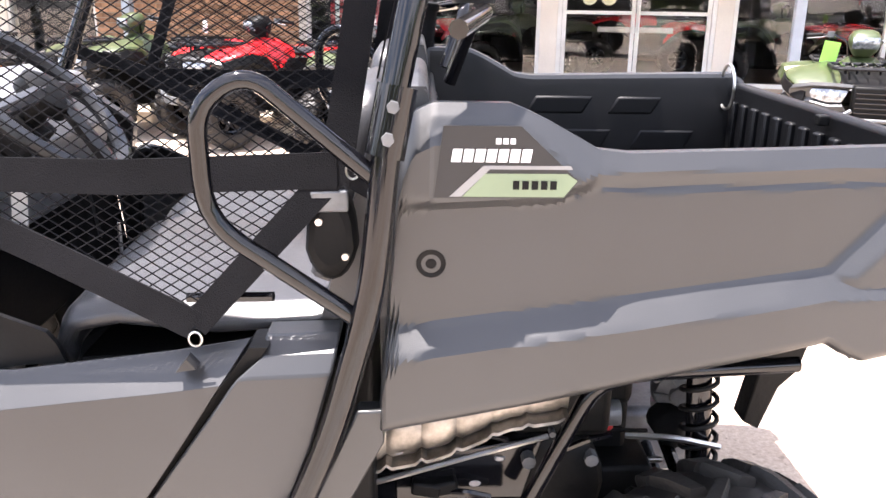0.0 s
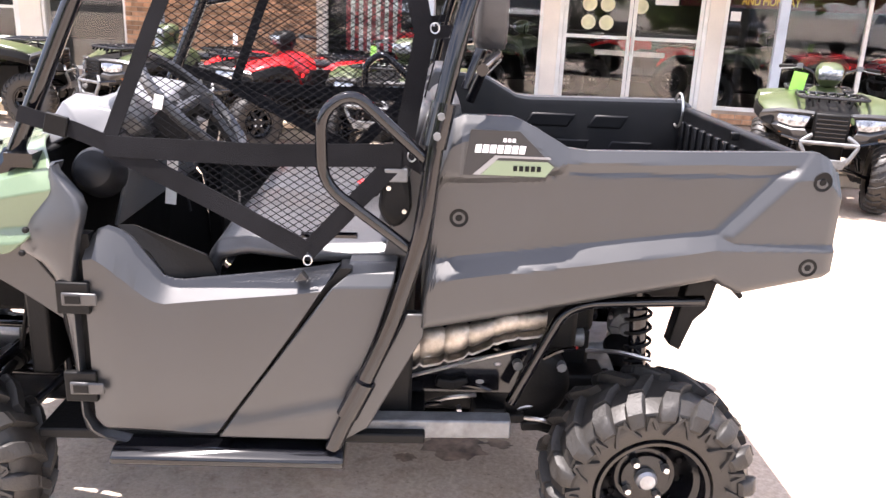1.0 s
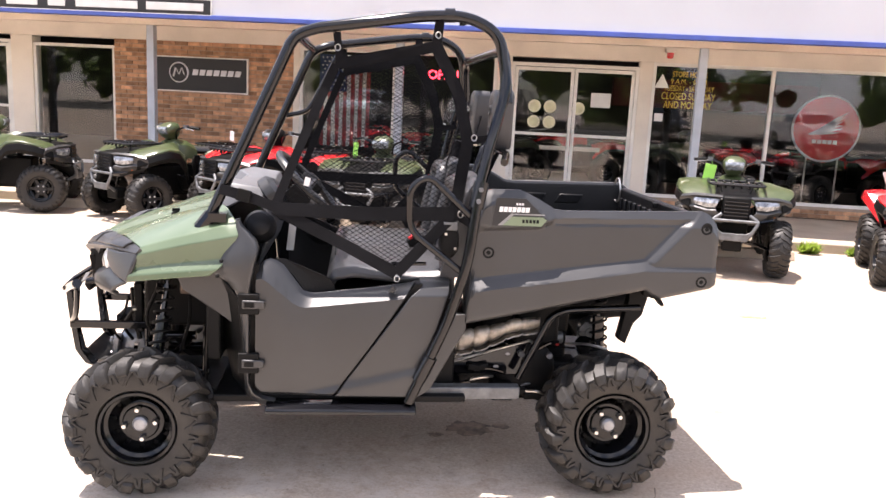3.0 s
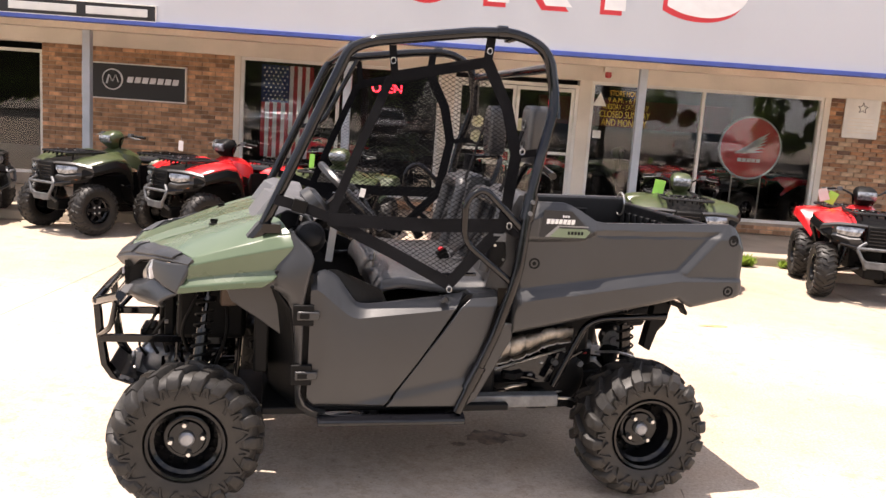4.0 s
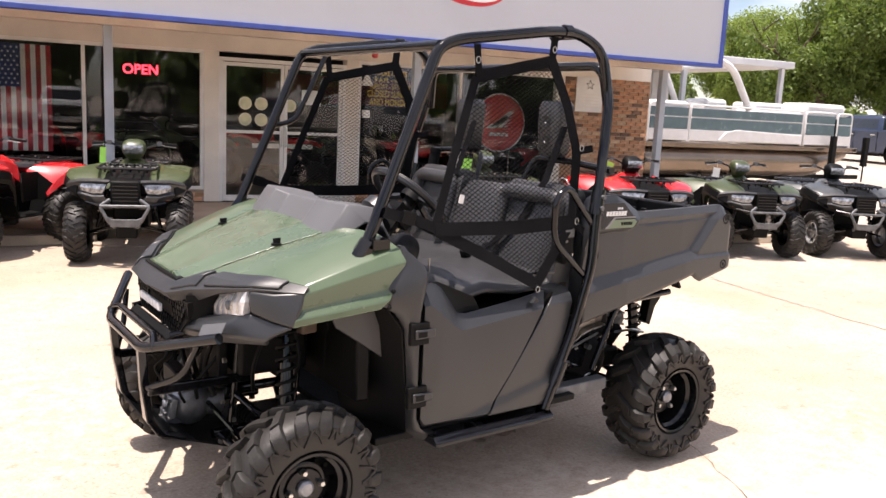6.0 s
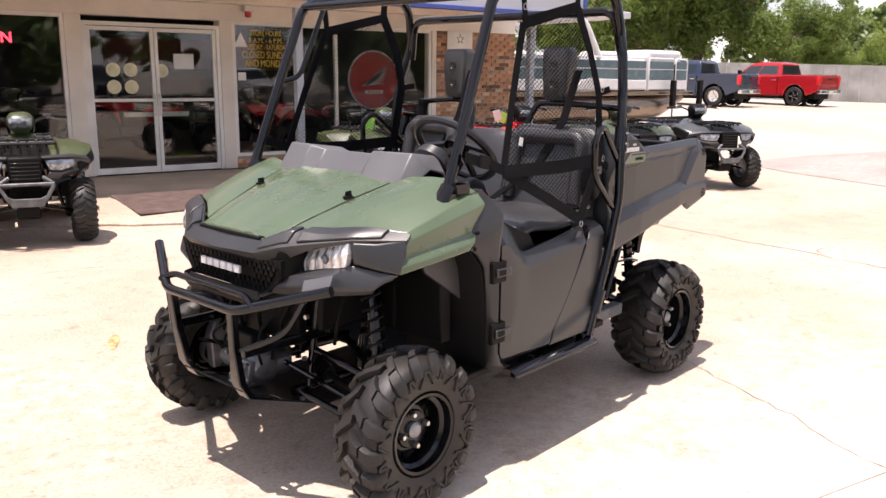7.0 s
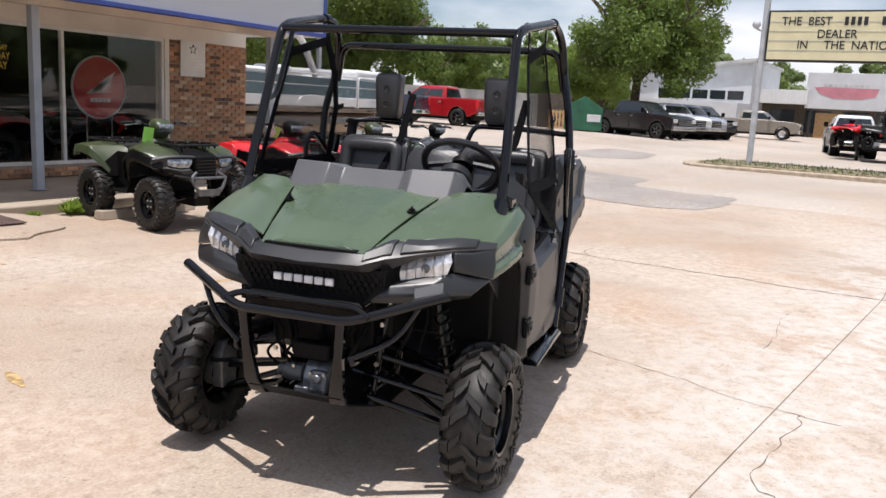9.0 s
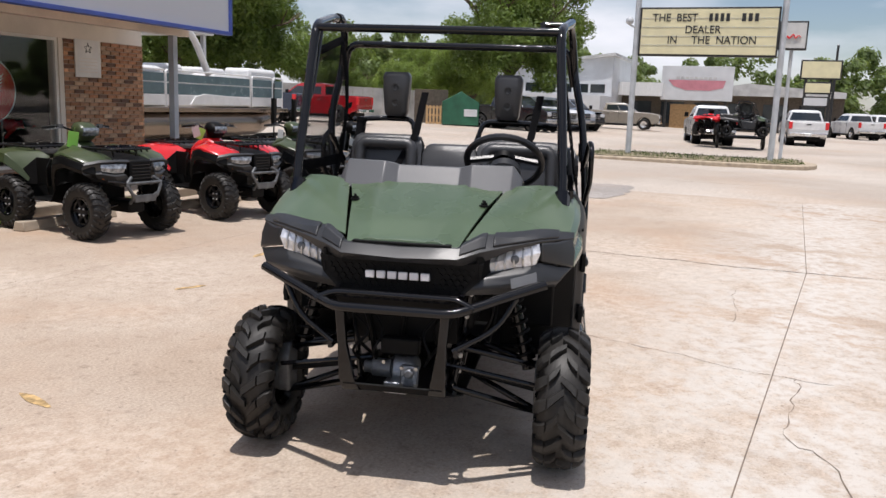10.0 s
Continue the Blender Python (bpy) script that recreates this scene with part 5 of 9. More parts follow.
# ---- roll cage
for s in (-1, 1):
    run = [(-0.70, s * 0.610, 1.155), (-0.665, s * 0.608, 1.235), (-0.385, s * 0.555, 1.880), (-0.30, s * 0.565, 1.915), (0.14, s * 0.60, 1.985), (0.30, s * 0.605, 1.992), (0.425, s * 0.62, 1.930), (0.462, s * 0.645, 1.72), (0.400, s * 0.70, 1.50), (0.360, s * 0.728, 1.30), (0.330, s * 0.755, 1.03), (0.262, s * 0.745, 0.78), (0.118, s * 0.735, 0.425)]
    if s > 0:      # the far hoop stands a little wider at its top
        run = [(x, y + along([(-0.70, 0.035), (-0.385, 0.085), (0.14, 0.115), (0.46, 0.13)], x) * along([(1.0, 0.0), (1.2, 0.55), (1.6, 1.0)], z), z) for x, y, z in run]
    bm = bmesh.new()
    tube(bm, run, 0.0225, 10, fillet=0.075, steps=5)
    hoop = part("cage_hoop", bm, M_BLACK, utv, "black steel roll-cage hoop", smooth=50)
    bm = bmesh.new()
    a, b = Vector((0.372, s * 0.722, 1.345)), Vector((0.352, s * 0.732, 1.245))
    cyl(bm, a, b, 0.031, 12)
    part("cage_clamp", bm, M_BLACK, hoop, "bolted black sleeve")
    for pa, pb, rr in (((0.20, s * 0.745, 0.625), (0.155, s * 0.742, 0.525), 0.030), ((0.245, s * 0.602 + (0.118 if s > 0 else 0), 1.992), (0.205, s * 0.601 + (0.118 if s > 0 else 0), 1.990), 0.028)):
        bm = bmesh.new()
        cyl(bm, pa, pb, rr, 12)
        part("cage_clamp", bm, M_BLACK, hoop, "bolted black sleeve")
    for p in ((0.366, 1.318), (0.358, 1.272), (0.186, 0.595), (0.168, 0.555)):
        bm = bmesh.new()
        cyl(bm, (p[0], s * 0.752, p[1]), (p[0], s * 0.768, p[1]), 0.0095, 6)
        part("bolt", bm, M_GREYMETAL, hoop, "dull steel bolt head", smooth=0)
    bm = bmesh.new()
    tube(bm, [(0.352, s * 0.725, 1.202), (0.158, s * 0.742, 1.368), (0.088, s * 0.745, 1.318), (0.090, s * 0.745, 1.162), (0.322, s * 0.740, 0.980)], 0.0145, 9, fillet=0.06, steps=5)
    part("hip_guard", bm, M_BLACK, utv, "black bent hip-guard tube", smooth=50)
    bm = bmesh.new()
    cyl(bm, (-0.69, s * 0.612, 1.16), (-0.735, s * 0.612, 1.10), 0.036, 10)
    box(bm, -0.70, -0.63, s * 0.60, s * 0.66, 1.14, 1.175)
    part("cage_foot", bm, M_BLACK, hoop, "black bolted foot")
    bm = bmesh.new()
    if s > 0:
        tube(bm, [(-0.53, 0.645, 1.53), (-0.40, 0.655, 1.56), (-0.22, 0.66, 1.925)], 0.013, 8, fillet=0.05)
    else:
        tube(bm, [(0.30, s * 0.60, 1.985), (0.30, s * 0.45, 1.985), (0.28, s * 0.45, 1.985)], 0.018, 8, fillet=0.02)
    part("cage_brace", bm, M_BLACK, utv, "short black cage brace", smooth=50)
    bm = bmesh.new()      # lower rear leg of the cage with its plate
    prism(bm, [(0.135, 0.42), (0.205, 0.46), (0.345, 0.735), (0.345, 0.80), (0.30, 0.80)], "y", s * 0.70, s * 0.66)
    part("pillar_plate", bm, M_PLASTIC, utv, "dark grey plate behind the cage leg", bevel=0.004)
for run in ([(-0.375, -0.55, 1.888), (-0.375, 0.635, 1.888)], [(0.470, -0.640, 1.66), (0.452, -0.600, 1.868), (0.452, 0.730, 1.868), (0.470, 0.770, 1.66)]):
    bm = bmesh.new()
    tube(bm, run, 0.0205, 10, fillet=0.07, steps=5)
    part("cage_crossbar", bm, M_BLACK, utv, "black cage crossbar", smooth=50)

# ---- seats
bm = bmesh.new()
rows = []
for x, z, w in ((-0.235, 0.855, 0.56), (-0.235, 0.905, 0.585), (-0.205, 0.948, 0.595), (-0.12, 0.968, 0.60), (0.05, 0.955, 0.60), (0.22, 0.962, 0.60), (0.30, 0.985, 0.60)):
    rows.append([(x, y * w, z + (0.012 if 0.12 < abs(y) < 0.8 else 0) - (0.03 if abs(y) == 1 else 0)) for y in (-1, -0.94, -0.5, -0.14, -0.06, 0, 0.06, 0.14, 0.5, 0.94, 1)])
rows.append([(0.30, r[1], 0.84) for r in rows[-1]])
loft(bm, rows, 0.03)
part("seat", bm, M_VINYL, utv, "black vinyl bench seat", bevel=0.012, smooth=60)
bm = bmesh.new()
box(bm, -0.20, 0.32, -0.58, 0.58, 0.43, 0.85)
part("seat_base", bm, M_DARK, utv, "black seat base", bevel=0.01)
for y0, y1, zt, name in ((0.235, 0.665, 1.352, "backrest"), (-0.095, 0.230, 1.305, "backrest"), (-0.60, -0.100, 1.340, "backrest")):
    bm = bmesh.new()
    rows = []
    for x, z, k in ((0.235, 0.95, 0), (0.262, 1.05, 0), (0.300, 1.18, 0), (0.335, zt - 0.04, 0), (0.362, zt, 1), (0.415, zt, 1), (0.425, zt - 0.05, 0), (0.36, 0.95, 0)):
        ins = 0.02 * k
        rows.append([(x, lerp(y0 + ins, y1 - ins, t), z - (0.012 if t in (0, 1) else 0)) for t in (0, 0.06, 0.5, 0.94, 1)])
    loft(bm, rows, 0.0)
    for col in (0, -1):
        bm.faces.new([bm.verts.new(r[col]) for r in rows])
    b = part(name, bm, M_VINYL, utv, "black vinyl seat back", bevel=0.014, segs=3, smooth=60)
    if y1 - y0 > 0.35:
        bm = bmesh.new()
        tube(bm, [(0.248, y0 + 0.055, 1.00), (0.318, y0 + 0.055, zt - 0.05), (0.318, y1 - 0.055, zt - 0.05), (0.248, y1 - 0.055, 1.00)], 0.036, 10, fillet=0.05, steps=4)
        part("bolster", bm, M_VINYL, b, "padded black rim", smooth=60)
for yc in (0.435, -0.255):
    bm = bmesh.new()
    rows = []
    for z, w, x0, x1 in ((1.455, 0.058, 0.480, 0.545), (1.475, 0.070, 0.470, 0.550), (1.62, 0.082, 0.470, 0.550), (1.695, 0.085, 0.475, 0.550), (1.715, 0.070, 0.485, 0.543)):
        rows.append([(x0, yc - w, z), (x0 - 0.012, yc - w * 0.7, z), (x0 - 0.012, yc + w * 0.7, z), (x0, yc + w, z), (x1, yc + w, z), (x1, yc - w, z)])
    loft(bm, rows, close=True)
    bm.faces.new([bm.verts.new(p) for p in rows[-1]])
    bm.faces.new([bm.verts.new(p) for p in rows[0]])
    hr = part("headrest", bm, M_VINYL, utv, "black padded headrest with two discs for its holes", bevel=0.012, segs=3, smooth=60)
    # added discs, grey for the light seen through the two holes
    for z in (1.535, 1.625):
        bm = bmesh.new()
        lathe(bm, [(0.024, 0.0), (0.024, 0.004), (0.016, 0.003), (0.013, -0.002), (0.0, -0.003)], pose(0.456, yc, z, 0, -90, 0), 14)
        part("bolt_hole", bm, M_PLASTIC, hr, "grey disc standing in for a see-through hole")
    s = 1 if yc > 0 else -1
    yin = 0.30 if s > 0 else -0.06
    ytop = 0.335 if s > 0 else -0.11
    bm = bmesh.new()
    tube(bm, [(0.46, s * 0.70, 1.425), (0.525, yc + s * 0.1, 1.440), (0.525, ytop, 1.440), (0.47, yin, 1.28)], 0.0155, 8, fillet=0.05)
    part("headrest_bar", bm, M_BLACK, utv, "black bent headrest tube", smooth=50)
    bm = bmesh.new()      # seat belt from the upper guide across the back
    pts = [(0.40, yc - 0.20, 1.60), (0.345, yc - 0.16, 1.36), (0.30, yc - 0.05, 1.17), (0.20, yc + 0.16, 0.985)]
    loft(bm, [[(x - 0.008, y - 0.022, z), (x - 0.008, y + 0.022, z)] for x, y, z in pts], 0.003)
    part("seat_belt", bm, M_WEB, utv, "black webbing seat belt")
    bm = bmesh.new()
    obox(bm, pose(0.155, yc + 0.18, 0.99, 0, -30, 20), 0.05, 0.03, 0.06)
    part("belt_buckle", bm, M_DARK, utv, "black belt buckle with red key", bevel=0.005)
bm = bmesh.new()
obox(bm, pose(0.140, -0.09, 1.02, 0, -30, 20), 0.02, 0.022, 0.012)
part("buckle_key", bm, M_REDPL, utv, "red release key")
bm = bmesh.new()
tube(bm, [(0.03, -0.66, 1.005), (0.17, -0.68, 1.012)], 0.009, 6, fillet=0)
part("seat_lever", bm, M_BLACK, utv, "thin black lever")

# ---- cargo bed
BTOP = [(0.372, 1.245), (0.395, 1.298), (0.425, 1.312), (0.545, 1.312), (0.575, 1.300), (0.690, 1.243), (0.74, 1.238), (1.315, 1.250), (1.345, 1.236), (1.372, 1.205)]
BBOT = [(0.335, 0.757), (1.075, 0.922), (1.100, 0.905), (1.145, 0.884), (1.36, 0.930), (1.378, 0.945)]


def bed_depth(x, z):
    """How far the bed's flank stands in front of its inner plane."""
    zc = along([(0.36, 1.150), (0.62, 1.165), (0.68, 1.190), (1.20, 1.198)], x)          # foot of the rail
    zl = along([(0.36, 0.948), (0.60, 0.984), (1.07, 1.050)], x)                          # head of the ledge
    zs = along([(0.36, 0.902), (0.60, 0.938), (1.07, 1.006)], x)                          # foot of the ledge
    d = 0.0
    if z > zc:
        d = 0.026 * min(1, (z - zc) / 0.022)
    elif z < zl:
        d = 0.044 * min(1, (zl - z) / max(0.02, zl - zs))
    edge = 1.062 + max(0.0, (z - 1.04)) * 0.92      # the slanted end of the hollow
    if x > edge:
        d = max(d, 0.030 * min(1, (x - edge) / 0.05))
    # the pocket of the side badge
    if 0.42 < x < 0.66 and z > 1.178 and z < along([(0.42, 1.285), (0.555, 1.285), (0.66, 1.205)], x):
        d -= 0.004
    return d


xs = [0.336 + (1.378 - 0.336) * i / 150 for i in range(151)]
for s in (-1, 1):
    bm = bmesh.new()
    rows = []
    for x in xs:
        zt, zb = along(BTOP, x), along(BBOT, x)
        if x < 0.372:
            zt = lerp(0.80, 1.245, (x - 0.336) / 0.036)
        row = []
        for k in range(65):
            q = k / 64
            z = lerp(zb, zt, q)
            lip = min(1.0, (z - zb) / 0.02, (1.384 - x) / 0.03, (x - 0.330) / 0.02)
            cham = min(1.0, (zt - z) / 0.056)
            row.append((x, s * (0.655 + bed_depth(x, z) + 0.018 * math.sqrt(max(0.0, lip)) - 0.044 * (1 - cham)), z))
        row.append((x, s * 0.618, zt - 0.002))
        row.append((x, s * 0.605, zt - 0.03))
        row.append((x, s * 0.600, max(0.955, zb)))
        rows.append(row)
    loft(bm, rows)
    side = part("bed_side", bm, M_PLASTIC, utv, "dark grey moulded cargo-bed side", smooth=25)
    bm = bmesh.new()
    loft(bm, [[(x, s * 0.603, along(BTOP, x) - 0.012), (x, s * 0.598, along(BTOP, x) - 0.03), (x, s * 0.595, 0.965)] for x in xs[14:-7:3]], 0.004)
    part("bed_lining", bm, M_BED, side, "black lining inside the bed", smooth=30)
    # ribs pressed into its inner face
    for x0, x1, z0, z1 in ((0.72, 0.92, 1.13, 1.185), (0.96, 1.12, 1.13, 1.185), (0.72, 0.98, 1.02, 1.085), (1.03, 1.22, 1.02, 1.085)):
        bm = bmesh.new()
        prism(bm, [(x0, z0), (x1 - 0.03, z0), (x1, z1), (x0 + 0.03, z1)], "y", s * 0.612, s * 0.588)
        part("bed_rib", bm, M_BED, side, "raised rib inside the bed", bevel=0.008)
    for x, z in ((0.423, 1.062), (1.318, 1.188), (1.312, 0.962)):
        bm = bmesh.new()
        y = s * (0.655 + bed_depth(x, z) + 0.0165)
        m = pose(x, y, z, -90 * s, 0, 0)
        lathe(bm, [(0.025, 0.0), (0.024, 0.003), (0.018, 0.002), (0.010, 0.0), (0.008, 0.003), (0.0, 0.003)], m, 20)
        part("bed_plug", bm, M_DARK, side, "round black plug")
for x0, x1, zt, nm, lab in ((0.405, 0.445, 1.245, "bed_front", "black bed front wall"), (1.315, 1.355, 1.225, "tailgate", "black ribbed tailgate")):
    bm = bmesh.new()
    box(bm, x0, x1, -0.605, 0.605, 0.93, zt)
    w = part(nm, bm, M_BED, utv, lab, bevel=0.012, segs=3)
    for k in range(14):
        bm = bmesh.new()
        y = -0.55 + k * 0.0846
        if nm == "tailgate":
            box(bm, x0 - 0.014, x0 + 0.005, y - 0.02, y + 0.02, 0.99, zt - 0.045)
        elif k % 3 != 2:
            box(bm, x1 - 0.005, x1 + 0.012, y - 0.03, y + 0.03, 1.0, zt - 0.05)
        else:
            box(bm, x1 - 0.005, x1 + 0.004, y - 0.01, y + 0.01, 1.0, zt - 0.05)
        part("wall_rib", bm, M_BED, w, "upright rib", bevel=0.006)
bm = bmesh.new()
box(bm, 0.40, 1.35, -0.605, 0.605, 0.925, 0.955)
for k in range(9):
    y = -0.5 + k * 0.125
    box(bm, 0.46, 1.30, y - 0.03, y + 0.03, 0.952, 0.967)
part("bed_floor", bm, M_DARK, utv, "black ribbed bed floor", bevel=0.005)
bm = bmesh.new()
tube(bm, [(1.29, 0.565 + 0.06 * math.cos(a), 1.215 + 0.06 * math.sin(a)) for a in [2 * math.pi * i / 20 for i in range(20)]], 0.0045, 6, fillet=0, closed=True)
part("cable_loop", bm, M_STEEL, utv, "silver tailgate cable loop")
bm = bmesh.new()
box(bm, 1.285, 1.31, -0.09, -0.06, 1.20, 1.222)
part("latch", bm, M_DARK, utv, "black tailgate latch", bevel=0.004)

# side decals: the maker's words as plain shapes
for s in (-1, 1):
    yd = 0.655 + 0.0262 + 0.018 - 0.0035
    bm = bmesh.new()
    prism(bm, [(0.426, 1.180), (0.440, 1.282), (0.558, 1.282), (0.650, 1.206), (0.628, 1.180)], "y", s * (yd - 0.003), s * (yd + 0.0005))
    dec = part("side_decal", bm, M_CHARCOAL, utv, "black and green side decal")
    bm = bmesh.new()
    prism(bm, [(0.470, 1.182), (0.505, 1.216), (0.632, 1.216), (0.648, 1.206), (0.628, 1.182)], "y", s * yd, s * (yd + 0.0012))
    part("decal_band", bm, M_DECAL_GREEN, dec, "pale green band")
    bm = bmesh.new()
    prism(bm, [(0.450, 1.182), (0.468, 1.182), (0.512, 1.222), (0.640, 1.222), (0.636, 1.227), (0.502, 1.227)], "y", s * yd, s * (yd + 0.0014))
    part("decal_edge", bm, M_GALV_DULL, dec, "silver edging")
    for k in range(7):
        bm = bmesh.new()
        x = 0.452 + k * 0.0178
        prism(bm, [(x, 1.232), (x + 0.0145, 1.232), (x + 0.0175, 1.250), (x + 0.003, 1.250)], "y", s * yd, s * (yd + 0.0016))
        part("decal_bar", bm, M_WHITE, dec)
    for k in range(5):
        bm = bmesh.new()
        x = 0.548 + k * 0.0145
        box(bm, x, x + 0.010, s * yd, s * (yd + 0.002), 1.194, 1.206)
        part("decal_mark", bm, M_DARK, dec)
    for k in range(3):
        bm = bmesh.new()
        box(bm, 0.520 + k * 0.011, 0.528 + k * 0.011, s * yd, s * (yd + 0.0014), 1.257, 1.265)
        part("decal_dash", bm, M_SILVER, dec)

# ---- bumper
bm = bmesh.new()
tube(bm, [(-1.235, -0.575, 0.856), (-1.395, -0.235, 0.750), (-1.395, 0.235, 0.750), (-1.235, 0.575, 0.856)], 0.0195, 10, fillet=0.05)
bump = part("bumper_bar", bm, M_BLACK, utv, "black bent steel bumper bar", smooth=50)
bm = bmesh.new()
tube(bm, [(-1.375, -0.315, 0.770), (-1.355, -0.245, 0.800), (-1.355, 0.245, 0.800), (-1.375, 0.315, 0.770)], 0.013, 8, fillet=0.03)
part("bumper_hoop", bm, M_BLACK, bump, smooth=50)
for s in (-1, 1):
    bm = bmesh.new()
    rows = [[(-1.405 + a, s * (0.225 + b), 0.745) for a, b in ((0, 0), (0, -0.035), (0.03, -0.035), (0.03, 0))], [(-1.395 + a, s * (0.215 + b), 0.60) for a, b in ((0, 0), (0, -0.035), (0.03, -0.035), (0.03, 0))], [(-1.375 + a, s * (0.215 + b), 0.46) for a, b in ((0, 0), (0, -0.06), (0.03, -0.06), (0.03, 0))], [(-1.335 + a, s * (0.21 + b), 0.395) for a, b in ((0, 0), (0, -0.07), (0.03, -0.07), (0.03, 0))], [(-1.05 + a, s * (0.21 + b), 0.295) for a, b in ((0, 0), (0, -0.06), (0.03, -0.06), (0.03, 0))]]
    loft(bm, rows, close=True)
    part("bumper_upright", bm, M_BLACK, bump, "flat black bumper upright", bevel=0.004)
    bm = bmesh.new()
    tube(bm, [(-1.375, s * 0.235, 0.60), (-1.30, s * 0.40, 0.68), (-1.27, s * 0.47, 0.81)], 0.012, 8, fillet=0.08)
    part("bumper_strut", bm, M_BLACK, bump, smooth=50)
    bm = bmesh.new()
    box(bm, -1.38, -0.98, s * 0.24, s * 0.26, 0.575, 0.61)
    part("side_rail", bm, M_BLACK, utv, "black front frame rail", bevel=0.004)
bm = bmesh.new()
rows = [[(-1.36, y, 0.43) for y in (-0.2, 0, 0.2)], [(-1.30, y, 0.385) for y in (-0.2, 0, 0.2)], [(-1.0, y, 0.285) for y in (-0.24, 0, 0.24)], [(0.9, y, 0.27) for y in (-0.28, 0, 0.28)]]
loft(bm, rows, 0.006)
part("skid_plate", bm, M_DARK, utv, "black skid plate", smooth=25)

# ---- running gear
def spring(bm, a, b, r, turns, wire, seg=14):
    a, b = Vector(a), Vector(b)
    d = b - a
    ax = d.normalized().orthogonal().normalized()
    ay = d.normalized().cross(ax)
    n = int(turns * seg)
    tube(bm, [a + d * (i / n) + ax * (r * math.cos(2 * math.pi * i / seg)) + ay * (r * math.sin(2 * math.pi * i / seg)) for i in range(n + 1)], wire, 6, fillet=0)


def shock(a, b, lo=0.12, hi=0.9, r=0.036):
    a, b = Vector(a), Vector(b)
    bm = bmesh.new()
    cyl(bm, a, a.lerp(b, 0.62), 0.026, 14)
    cyl(bm, a.lerp(b, 0.5), b, 0.013, 10)
    for t in (lo, hi):
        cyl(bm, a.lerp(b, t - 0.02), a.lerp(b, t + 0.02), r + 0.006, 14)
    sh = part("shock", bm, M_BLACK, utv, "black shock absorber")
    bm = bmesh.new()
    spring(bm, a.lerp(b, lo), a.lerp(b, hi), r, 8, 0.0056)
    part("spring", bm, M_DARK, sh, "black coil spring", smooth=60)


for s in (-1, 1):
    shock((-0.955, s * 0.515, 0.42), (-0.915, s * 0.40, 0.86))
    shock((0.985, s * 0.45, 0.45), (0.965, s * 0.40, 0.90))
    for name, a, b, c, z0, z1 in (("upper_arm", -1.05, -0.86, -0.965, 0.53, 0.44), ("lower_arm", -1.10, -0.80, -0.965, 0.36, 0.235)):
        bm = bmesh.new()
        for q in (a, b):
            tube(bm, [(q, s * 0.19, z0), (lerp(q, c, 0.8), s * 0.50, lerp(z0, z1, 0.85)), (c, s * 0.565, z1)], 0.015, 8, fillet=0.03)
        cyl(bm, (a - 0.02, s * 0.19, z0), (b + 0.02, s * 0.19, z0), 0.02, 10)
        part(name, bm, M_BLACK, utv, "black tubular suspension arm", smooth=50)
    bm = bmesh.new()
    tube(bm, [(-1.12, s * 0.14, 0.47), (-1.08, s * 0.56, 0.39)], 0.010, 8, fillet=0)
    part("tie_rod", bm, M_BLACK, utv, "black tie rod")
    bm = bmesh.new()
    cyl(bm, (-0.965, s * 0.10, 0.42), (-0.965, s * 0.56, 0.335), 0.014, 10)
    for k in range(5):
        cyl(bm, (-0.965, s * (0.14 + 0.018 * k), 0.413 - 0.003 * k), (-0.965, s * (0.149 + 0.018 * k), 0.411 - 0.003 * k), 0.042 - 0.003 * k, 14)
    part("drive_shaft", bm, M_DARK, utv, "black drive shaft with rubber boot")
    bm = bmesh.new()
    prism(bm, [(-1.02, 0.24), (-0.91, 0.24), (-0.90, 0.42), (-0.94, 0.46), (-1.0, 0.46), (-1.03, 0.40)], "y", s * 0.545, s * 0.60)
    lathe(bm, [(0.075, 0), (0.075, 0.05), (0.06, 0.06)], pose(-0.965, s * 0.59, HUB, -90 * s, 0, 0), 20)
    part("knuckle", bm, M_GREYMETAL, utv, "dull cast steering knuckle", bevel=0.008)
    bm = bmesh.new()
    for q, z in ((0.80, 0.30), (1.10, 0.30), (0.97, 0.43)):
        tube(bm, [(q, s * 0.16, z + 0.05), (0.965, s * 0.53, z)], 0.016, 8, fillet=0)
    cyl(bm, (0.965, s * 0.1, 0.38), (0.965, s * 0.53, HUB), 0.016, 10)
    part("rear_arm", bm, M_BLACK, utv, "black rear suspension arms")
    bm = bmesh.new()
    tube(bm, [(0.606, s * 0.53, 0.46), (0.735, s * 0.53, 0.755), (0.80, s * 0.53, 0.785), (1.12, s * 0.53, 0.800)], 0.0165, 9, fillet=0.06)
    part("rear_subframe", bm, M_BLACK, utv, "black bent rear frame tube", smooth=50)
    bm = bmesh.new()
    prism(bm, [(1.065, 0.62), (1.10, 0.60), (1.13, 0.70), (1.165, 0.74), (1.185, 0.83), (1.20, 0.91), (1.085, 0.91), (1.10, 0.82)], "y", s * 0.38, s * 0.44)
    prism(bm, [(1.135, 0.855), (1.20, 0.835), (1.225, 0.80), (1.235, 0.81), (1.205, 0.86), (1.135, 0.88)], "y", s * 0.46, s * 0.52)
    part("rear_bracket", bm, M_DARK, utv, "black rear mounting bracket", bevel=0.004)
    bm = bmesh.new()
    tube(bm, [(0.19, s * 0.52, 0.72), (0.25, s * 0.56, 0.51)], 0.014, 7, fillet=0)
    part("frame_strut", bm, M_BLACK, utv)
    bm = bmesh.new()
